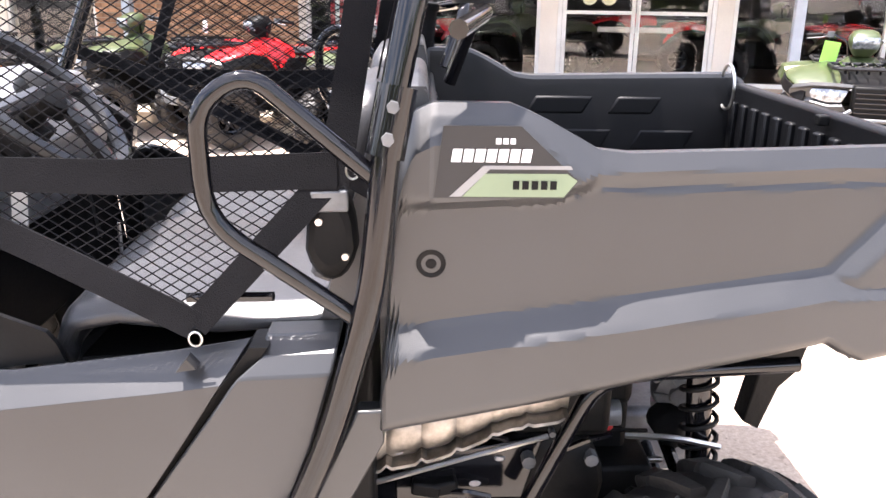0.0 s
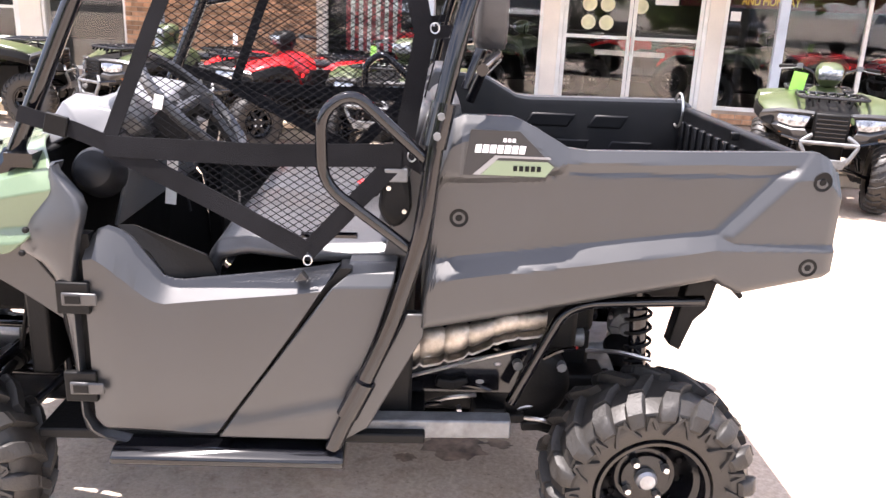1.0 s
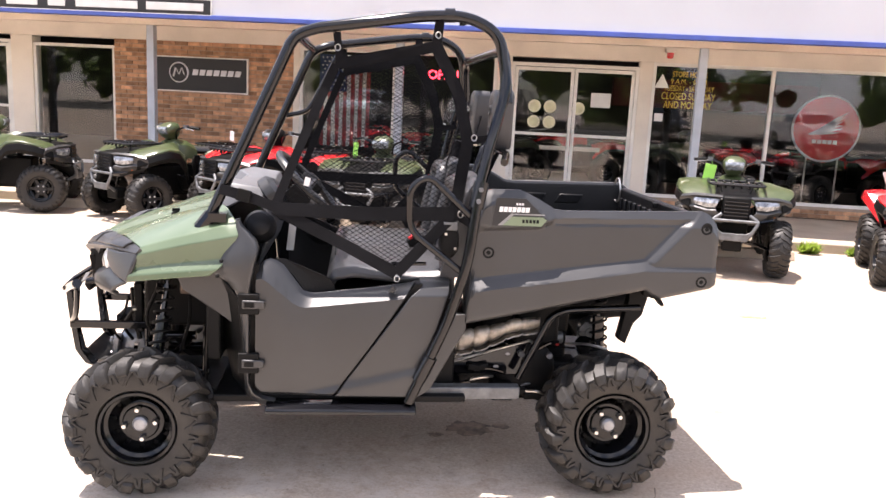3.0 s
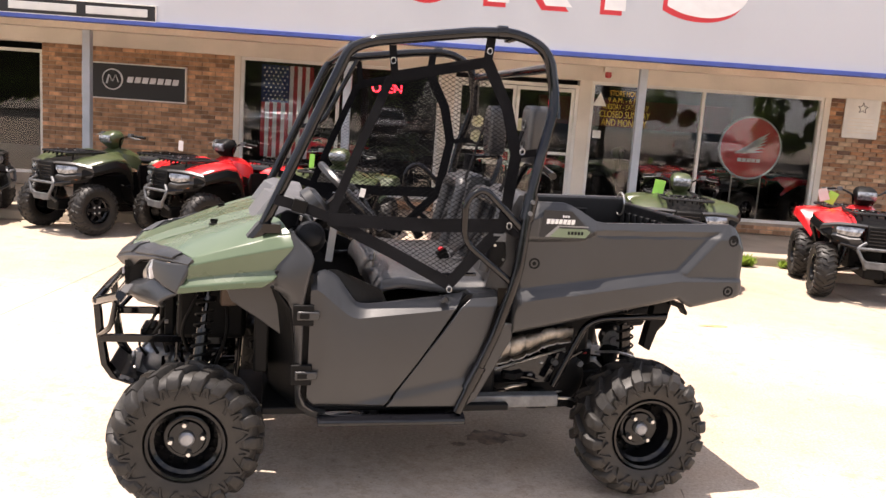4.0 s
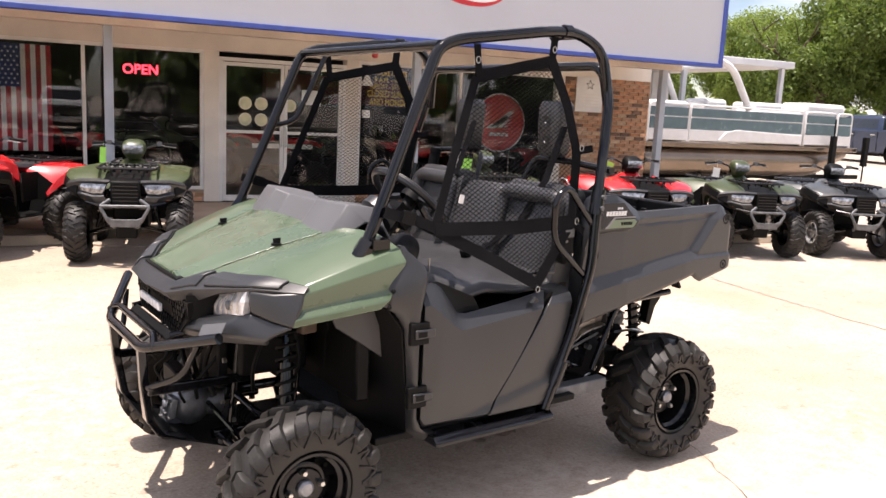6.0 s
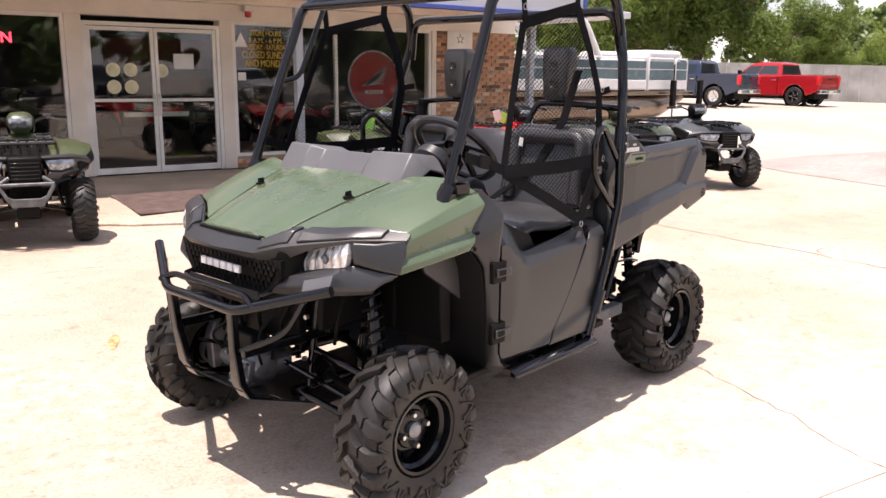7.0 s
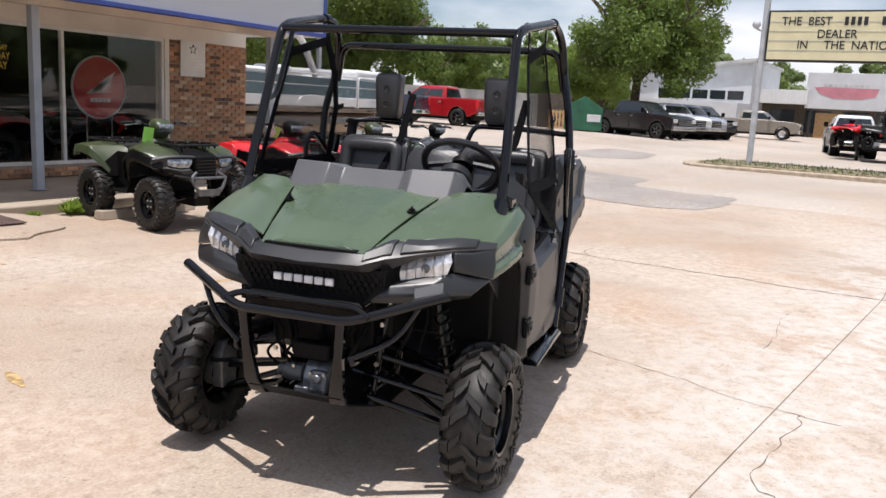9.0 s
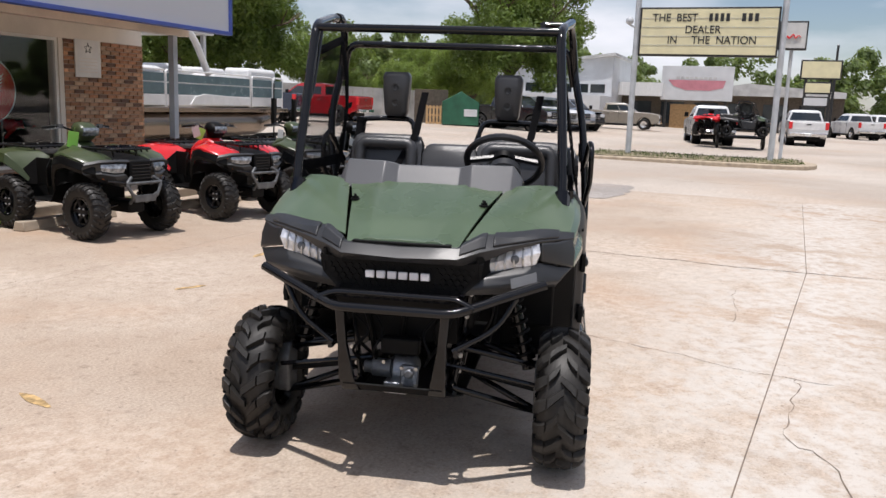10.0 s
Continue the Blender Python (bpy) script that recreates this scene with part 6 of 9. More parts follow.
    for q in (-1.06, -0.80):
        tube(bm, [(q, s * 0.20, 0.32), (q + 0.03, s * 0.28, 0.92)], 0.014, 8, fillet=0)
    tube(bm, [(-1.30, s * 0.25, 0.79), (-0.72, s * 0.30, 0.88)], 0.014, 8, fillet=0)
    part("front_frame", bm, M_BLACK, utv, "black front frame tubes", smooth=50)
    for q in range(7):
        rnd = random.Random(q + 20 * s)
        bm = bmesh.new()
        p = (-1.09 + 0.05 * (q % 2), s * (0.215 + 0.01 * q), 0.33 + 0.085 * q)
        cyl(bm, p, (p[0] - 0.014, p[1], p[2]), 0.010, 6)
        part("frame_bolt", bm, M_STEEL, utv, "small bright bolt", smooth=0)

# front differential, radiator, wiring
bm = bmesh.new()
lathe(bm, [(0.0, -0.055), (0.052, -0.055), (0.058, -0.04), (0.085, -0.03), (0.088, 0.02), (0.070, 0.045), (0.045, 0.060), (0.0, 0.062)], pose(-1.15, 0.0, 0.430, 90, 0, 0), 22)
obox(bm, pose(-1.19, 0.01, 0.385), 0.12, 0.10, 0.05)
cyl(bm, (-1.13, 0.0, 0.43), (-1.02, 0.0, 0.42), 0.055, 16)
diff = part("front_differential", bm, M_ALLOY, utv, "cast alloy front gear case", bevel=0.006)
bm = bmesh.new()
cyl(bm, (-1.205, 0.035, 0.455), (-1.205, 0.115, 0.455), 0.038, 16)
cyl(bm, (-1.205, 0.115, 0.455), (-1.205, 0.150, 0.455), 0.026, 14)
part("shift_motor", bm, M_GREYMETAL, diff, "dull grey shift motor", bevel=0.004)
bm = bmesh.new()
obox(bm, pose(-1.235, -0.045, 0.440, 0, 8, 0), 0.03, 0.075, 0.085)
cyl(bm, (-1.25, -0.045, 0.455), (-1.268, -0.045, 0.455), 0.020, 14)
part("actuator", bm, M_ALLOY, diff, "bright actuator cover", bevel=0.006)
for y, z in ((-0.075, 0.475), (-0.015, 0.475), (-0.075, 0.405), (-0.015, 0.405), (0.045, 0.375), (0.06, 0.495)):
    bm = bmesh.new()
    cyl(bm, (-1.245, y, z), (-1.258, y, z), 0.008, 6)
    part("case_bolt", bm, M_STEEL, diff, "small bright bolt", smooth=0)
bm = bmesh.new()
obox(bm, pose(-1.20, 0.0, 0.555), 0.06, 0.16, 0.07)
part("relay_box", bm, M_DARK, utv, "black relay box", bevel=0.008)
for y in (-0.10, 0.09, 0.16):
    bm = bmesh.new()
    tube(bm, [(-1.20, y, 0.47), (-1.235, y * 1.3, 0.53), (-1.19, y * 0.8, 0.60), (-1.15, y * 1.6, 0.70)], 0.006, 6, fillet=0.04)
    part("cable", bm, M_DARK, utv, "thin black cable", smooth=50)
bm = bmesh.new()
box(bm, -1.11, -1.07, -0.22, 0.22, 0.55, 0.78)
rad = part("radiator", bm, M_DARK, utv, "black radiator", bevel=0.006)
for k in range(3):
    bm = bmesh.new()
    tube(bm, [(-1.10, -0.16 + 0.15 * k, 0.50), (-1.135, -0.12 + 0.13 * k, 0.60), (-1.12, -0.20 + 0.2 * k, 0.75)], 0.011, 7, fillet=0.06)
    part("radiator_hose", bm, M_DARK, rad, "black rubber hose", smooth=50)
bm = bmesh.new()
box(bm, -1.05, -0.76, -0.28, 0.28, 0.60, 0.95)
part("front_box", bm, M_DARK, utv, "black under-bonnet tray", bevel=0.02)
for k, pts in enumerate((((-1.15, -0.10, 0.48), (-1.18, -0.16, 0.56), (-1.1, -0.2, 0.68)), ((-1.1, 0.12, 0.46), (-1.16, 0.2, 0.55), (-1.08, 0.24, 0.7)), ((-1.0, -0.3, 0.55), (-1.03, -0.36, 0.66), (-0.95, -0.34, 0.84)), ((-0.88, -0.33, 0.50), (-0.83, -0.36, 0.66), (-0.85, -0.3, 0.86)))):
    bm = bmesh.new()
    tube(bm, pts, 0.008, 6, fillet=0.06)
    part("hose", bm, M_DARK, utv, "black rubber hose")
# added block in place of the liner panel browned by light off the ground
bm = bmesh.new()
obox(bm, pose(-0.83, -0.40, 0.83, 0, 0, 10), 0.07, 0.05, 0.09)
part("coolant_tank", bm, M_LINER_LIT, utv, "brown block standing in for a ground-lit liner panel", bevel=0.008)

# engine bay under the bed
bm = bmesh.new()
box(bm, 0.22, 0.86, -0.33, 0.33, 0.33, 0.62)
box(bm, 0.30, 0.60, -0.40, 0.30, 0.36, 0.50)
lathe(bm, [(0.0, -0.08), (0.12, -0.08), (0.135, -0.05), (0.135, 0.03), (0.10, 0.05), (0.0, 0.05)], pose(0.66, -0.40, 0.47, 90, 0, 0), 22)
part("engine", bm, M_DARK, utv, "black engine and gearbox", bevel=0.015)
rnd = random.Random(5)
for k in range(26):
    bm = bmesh.new()
    p = Vector((0.24 + 0.62 * rnd.random(), -0.42 - 0.05 * rnd.random(), 0.35 + 0.26 * rnd.random()))
    if k % 3 == 0:
        cyl(bm, p, p + Vector((0.0, -0.03, 0)), 0.007 + 0.008 * rnd.random(), 8)
        part("engine_bolt", bm, M_ALLOY if k % 2 else M_GREYMETAL, utv, "metal engine fitting")
    elif k % 3 == 1:
        obox(bm, Matrix.Translation(p) @ pose(0, 0, 0, 0, rnd.uniform(-30, 30), 0), 0.05 + 0.05 * rnd.random(), 0.04, 0.03)
        part("engine_cover", bm, M_DARK, utv, "black engine fitting", bevel=0.006)
    else:
        q = p + Vector((rnd.uniform(0.08, 0.2), -0.02, rnd.uniform(-0.05, 0.05)))
        tube(bm, [p, (p + q) / 2 + Vector((0, -0.02, 0.02)), q], 0.007, 6, fillet=0.03)
        part("engine_pipe", bm, M_BLACK if k % 2 else M_STEEL, utv, "engine pipe")
ex = [(0.06, 0.560), (0.20, 0.580), (0.40, 0.625), (0.52, 0.660), (0.58, 0.690), (0.70, 0.705)]
rows = []
for i in range(56):
    x = lerp(0.06, 0.70, i / 55)
    z = along(ex, x)
    r = along([(0.06, 0.052), (0.45, 0.050), (0.52, 0.036), (0.70, 0.028)], x) * (0.80 if i % 6 == 0 else 1.0)
    row = [(x, -0.468 - 0.55 * r * math.sin(a), z + r * math.cos(a)) for a in [math.pi * j / 9 for j in range(10)]]
    row += [(x, -0.486, z - r - 0.003), (x, -0.504, z - r - 0.006), (x, -0.506, z - r - 0.012)]
    rows.append(row)
bm = bmesh.new()
loft(bm, rows, 0.003)
part("exhaust_shield", bm, M_EXHAUST, utv, "ribbed silver exhaust heat shield with a flange", smooth=38)
bm = bmesh.new()
tube(bm, [(0.10, -0.50, 0.46), (0.34, -0.505, 0.53), (0.55, -0.505, 0.60), (0.66, -0.50, 0.63)], 0.006, 6, fillet=0.05)
part("shield_rod", bm, M_STEEL, utv, "thin bright rod under the shield")
bm = bmesh.new()
prism(bm, [(0.12, 0.45), (0.62, 0.45), (0.66, 0.60), (0.50, 0.57), (0.14, 0.51)], "y", -0.452, -0.440)
guard = part("engine_guard", bm, M_BLACK, utv, "black pierced plate before the engine", bevel=0.004)
for x, z, rx in ((0.20, 0.475, 0.016), (0.29, 0.485, 0.012), (0.33, 0.522, 0.015), (0.40, 0.472, 0.018), (0.46, 0.535, 0.013), (0.52, 0.488, 0.015), (0.57, 0.548, 0.012)):
    bm = bmesh.new()
    lathe(bm, [(0.0, 0.003), (rx * 0.7, 0.003), (rx, 0.0), (rx, -0.004)], pose(x, -0.453, z, 90, 0, 0) @ Matrix.Diagonal((1, 0.6, 1, 1)), 14)
    part("guard_stud", bm, M_ALLOY, guard, "bright oval stud")
bm = bmesh.new()
turned = pose(0.985, -0.27, 0.615, 90, 0, -14)
lathe(bm, [(0.0, 0.050), (0.022, 0.050), (0.026, 0.040), (0.052, 0.034), (0.060, 0.024), (0.064, 0.0), (0.064, -0.05), (0.050, -0.09)], turned, 24)
case = part("gear_cover", bm, M_GREYMETAL, utv, "dull grey ribbed cast cover", smooth=30)
for k in range(6):
    a = 2 * math.pi * k / 6
    bm = bmesh.new()
    obox(bm, turned @ pose(0.040 * math.cos(a), 0.040 * math.sin(a), 0.038, 0, 0, math.degrees(a)), 0.034, 0.006, 0.010)
    part("cover_rib", bm, M_GREYMETAL, case)
    bm = bmesh.new()
    b = a + 0.5
    cyl(bm, turned @ Vector((0.062 * math.cos(b), 0.062 * math.sin(b), 0.0)), turned @ Vector((0.062 * math.cos(b), 0.062 * math.sin(b), 0.034)), 0.007, 8)
    part("cover_bolt", bm, M_STEEL, case, "bright bolt", smooth=0)
bm = bmesh.new()
lathe(bm, [(0.0, 0.0)] + [((0.050 if k % 2 else 0.041) - 0.0022 * k, 0.010 * (k + 1)) for k in range(12)] + [(0.0, 0.13)], Matrix.Translation(Vector((0.945, -0.33, 0.585))) @ pose(0, 0, 0, 0, 162, 0) @ pose(0, 0, 0, -28, 0, 0), 16)
part("shaft_boot", bm, M_DARK, utv, "ribbed black rubber boot", smooth=30)
bm = bmesh.new()
tube(bm, [(0.70, -0.37, 0.492), (0.93, -0.37, 0.488)], 0.007, 8, fillet=0)
part("shift_rod", bm, M_STEEL, utv, "thin bright shift rod", smooth=50)
bm = bmesh.new()
tube(bm, [(0.70, -0.34, 0.520), (0.80, -0.36, 0.560), (0.90, -0.34, 0.545)], 0.005, 6, fillet=0.03)
part("cable", bm, M_DARK, utv, "thin black cable", smooth=50)
for x, z, r in ((0.81, 0.573, 0.009), (0.812, 0.446, 0.011)):
    bm = bmesh.new()
    cyl(bm, (x, -0.372, z), (x, -0.350, z), r, 10)
    part("red_cap", bm, M_RED_CAP, utv, "small red plug", bevel=0.002)
bm = bmesh.new()
cyl(bm, (0.765, -0.365, 0.607), (0.83, -0.365, 0.607), 0.030, 16)
cyl(bm, (0.785, -0.365, 0.607), (0.800, -0.365, 0.607), 0.036, 16)
cyl(bm, (0.72, -0.365, 0.612), (0.77, -0.365, 0.607), 0.016, 12)
part("throttle_body", bm, M_GREYMETAL, utv, "dull grey throttle body", bevel=0.002)
bm = bmesh.new()
box(bm, 0.46, 0.86, -0.36, 0.36, 0.62, 0.905)
box(bm, 0.60, 0.80, -0.43, -0.30, 0.58, 0.84)
part("air_box", bm, M_DARK, utv, "black air box under the bed", bevel=0.02)
bm = bmesh.new()
box(bm, 0.61, 0.90, -0.42, -0.28, 0.41, 0.50)
part("under_guard", bm, M_DARK, utv, "black guard under the engine", bevel=0.01)
bm = bmesh.new()
cyl(bm, (0.70, -0.16, 0.70), (1.15, -0.16, 0.745), 0.085, 20)
cyl(bm, (1.15, -0.16, 0.745), (1.24, -0.16, 0.75), 0.03, 12)
part("muffler", bm, M_DARK, utv, "matt black muffler", smooth=40)
bm = bmesh.new()
box(bm, 0.86, 1.08, -0.12, 0.12, 0.30, 0.48)
part("rear_gear_case", bm, M_ALLOY, utv, "cast alloy rear gear case", bevel=0.02)
bm = bmesh.new()
box(bm, 0.50, 0.60, -0.50, -0.34, 0.34, 0.42)
part("under_box", bm, M_DARK, utv, "black box under the frame", bevel=0.01)

# ---- side nets
def inside(poly, p):
    hit = False
    for (x0, z0), (x1, z1) in zip(poly, poly[1:] + poly[:1]):
        if (z0 > p[1]) != (z1 > p[1]) and p[0] < (x1 - x0) * (p[1] - z0) / (z1 - z0) + x0:
            hit = not hit
    return hit


def cuts(poly, p, d):
    ts = []
    for (x0, z0), (x1, z1) in zip(poly, poly[1:] + poly[:1]):
        ex, ez = x1 - x0, z1 - z0
        den = d[0] * ez - d[1] * ex
        if abs(den) < 1e-9:
            continue
        t = ((x0 - p[0]) * ez - (z0 - p[1]) * ex) / den
        u = ((x0 - p[0]) * d[1] - (z0 - p[1]) * d[0]) / den
        if 0 <= u < 1:
            ts.append(t)
    return sorted(ts)


NET = [(-0.442, 1.205), (-0.330, 1.500), (-0.215, 1.780), (0.180, 1.870), (0.275, 1.690), (0.320, 1.500), (0.275, 1.215), (0.050, 0.975)]
for s in (-1, 1):
    def net_point(x, z, out=0.0):
        return Vector((x, s * (along([(0.95, 0.705), (1.20, 0.665), (1.80, 0.565)], z) + (along([(1.0, 0.0), (1.2, 0.05), (1.8, 0.11)], z) if s > 0 else 0.0) + out), z))
    bm = bmesh.new()
    w = 0.00095
    for slope in (0.62, -0.62):
        d = Vector((1, slope)).normalized()
        nrm = Vector((-d.y, d.x))
        k = -70
        while k < 70:
            p = Vector((0, 1.4)) + nrm * (k * 0.0150)
            ts = cuts(NET, p, d)
            for a, b in zip(ts[::2], ts[1::2]):
                n = max(2, int((b - a) / 0.09))
                run = [p + d * lerp(a, b, i / n) for i in range(n + 1)]
                rows = []
                for q in run:
                    lo, hi = q - nrm * w, q + nrm * w
                    o = 0.0008 * (1 if slope > 0 else -1)
                    rows.append([net_point(lo.x, lo.y, o), net_point(hi.x, hi.y, o), net_point(hi.x, hi.y, o + 0.0014), net_point(lo.x, lo.y, o + 0.0014)])
                loft(bm, rows, close=True)
            k += 1
    net = part("net_mesh", bm, M_WEB, utv, "black woven diamond mesh side net", smooth=0)
    net["kind"] = "stuff"

    def strap(pts, width, name="net_strap", out=0.003):
        bm = bmesh.new()
        rows = []
        for i, (x, z) in enumerate(pts):
            a, b = Vector(pts[max(0, i - 1)]), Vector(pts[min(len(pts) - 1, i + 1)])
            dd = (b - a).normalized()
            nn = Vector((-dd.y, dd.x)) * (width / 2)
            rows.append([net_point(x + nn.x, z + nn.y, out), net_point(x - nn.x, z - nn.y, out), net_point(x - nn.x, z - nn.y, out + 0.004), net_point(x + nn.x, z + nn.y, out + 0.004)])
        loft(bm, rows, close=True)
        for r in (rows[0], rows[-1]):
            bm.faces.new([bm.verts.new(p) for p in r])
        part(name, bm, M_WEB, utv, "wide black webbing strap", smooth=0)
    strap(NET[:3], 0.036)
    strap(NET[2:4], 0.045)
    strap(NET[3:7], 0.050)
    strap([NET[6], NET[7]], 0.045)
    strap([NET[7], (-0.18, 1.085), NET[0]], 0.048)
    strap([NET[0], (-0.05, 1.205), NET[6]], 0.050, out=0.006)
    strap([(-0.425, 1.205), (-0.52, 1.240), (-0.655, 1.275)], 0.040, "net_tie")
    strap([(-0.200, 1.780), (-0.215, 1.905)], 0.030, "net_tie")
    strap([(0.180, 1.870), (0.190, 1.975)], 0.038, "net_tie")
    strap([(0.320, 1.500), (0.415, 1.515)], 0.030, "net_tie")
    strap([(0.275, 1.215), (0.345, 1.175)], 0.028, "net_tie")
    for x, z in ((-0.21, 1.845), (0.345, 1.515), (0.30, 1.215), (0.052, 0.955), (0.185, 1.915)):
        bm = bmesh.new()
        c = net_point(x, z, 0.012)
        tube(bm, [c + Vector((0.0105 * math.cos(a), 0, 0.0125 * math.sin(a))) for a in [2 * math.pi * i / 12 for i in range(12)]], 0.0018, 5, fillet=0, closed=True)
        part("net_ring", bm, M_STEEL, utv, "small bright steel ring")
    bm = bmesh.new()
    obox(bm, Matrix.Translation(net_point(-0.56, 1.252, 0.012)) @ pose(0, 0, 0, 0, 14, 0), 0.055, 0.014, 0.05)
    part("net_buckle", bm, M_DARK, utv, "black strap buckle", bevel=0.003)
bm = bmesh.new()
obox(bm, pose(-0.40, -0.30, 1.05, 0, 6, 0), 0.032, 0.003, 0.165)
part("key_tag", bm, M_TAG, utv, "tall white paper key tag")
bm = bmesh.new()
cyl(bm, (-0.207, -0.30, 0.915), (-0.205, -0.30, 1.02), 0.004, 6)
part("gear_lever", bm, M_STEEL, utv, "thin bright gear lever")
bm = bmesh.new()
rows = []
for y, k in ((-0.672, 0.62), (-0.668, 0.86), (-0.655, 1.0), (-0.612, 1.0), (-0.600, 0.9)):
    rows.append([(0.262 + 0.044 * k * math.cos(a) * (1.0 if math.sin(a) < 0 else 0.9), y, 1.108 + 0.078 * k * math.sin(a)) for a in [2 * math.pi * i / 20 for i in range(20)]])
loft(bm, rows, close=True)
for row in (rows[0], rows[-1]):
    bm.faces.new([bm.verts.new(p) for p in row])
reel = part("belt_reel", bm, M_DARK, utv, "black rounded seat-belt reel case", smooth=40)
bm = bmesh.new()
box(bm, 0.232, 0.292, -0.676, -0.664, 1.150, 1.186)
part("belt_bracket", bm, M_GREYMETAL, reel, "dull steel belt bracket", bevel=0.004)
for x, z in ((0.245, 1.135), (0.285, 1.075)):
    bm = bmesh.new()
    cyl(bm, (x, -0.668, z), (x, -0.678, z), 0.006, 8)
    part("reel_screw", bm, M_STEEL, reel, "bright screw", smooth=0)
for x, z, w, h in ((-0.315, 1.315, 0.022, 0.034),):
    bm = bmesh.new()
    obox(bm, pose(x, -0.655, z, 0, 12, 0), w, 0.003, h)
    part("net_label", bm, M_TAG, utv, "small white label on the net")

bm = bmesh.new()
cyl(bm, (0.40, 0.655, 1.20), (0.43, 0.635, 1.44), 0.030, 12)
for t in (0.05, 0.5, 0.95):
    p = Vector((0.40, 0.655, 1.20)).lerp(Vector((0.43, 0.635, 1.44)), t)
    cyl(bm, p - Vector((0.0012, -0.0008, 0.01)), p + Vector((0.0012, -0.0008, 0.01)), 0.034, 12)
roll = part("net_roll", bm, M_WEB, utv, "rolled black webbing strapped to the cage", smooth=40)
bm = bmesh.new()
box(bm, 0.368, 0.372, 0.635, 0.672, 1.215, 1.232)
box(bm, 0.368, 0.372, 0.645, 0.662, 1.238, 1.256)
part("roll_label", bm, M_TAG, roll, "small white label")

# ---- the rear half narrows behind the doors, and the bed runs on past the axle
LONGER = [(0.0, 0.0), (0.35, 0.006), (0.7, 0.012), (1.0, 0.025), (1.378, 0.045), (1.6, 0.05)]
LOWER = [(0.55, 0.0), (0.90, 0.012), (1.19, 0.012), (1.28, 0.0)]
NARROW = [(0.10, 1.0), (0.32, 0.968), (0.60, 0.975), (1.0, 0.955), (1.40, 0.905)]


def tail_off(ob):
    for c in ob.children:
        if c.name.split(".")[0] == "wheel":
            continue
        for v in c.data.vertices:
            k = along(NARROW, v.co.x)
            v.co.y *= k
            v.co.z -= along(LOWER, v.co.z) * max(0.0, min(1.0, (v.co.x + 0.3) / 0.3))
            v.co.x += along(LONGER, v.co.x)
        tail_off(c)


tail_off(utv)

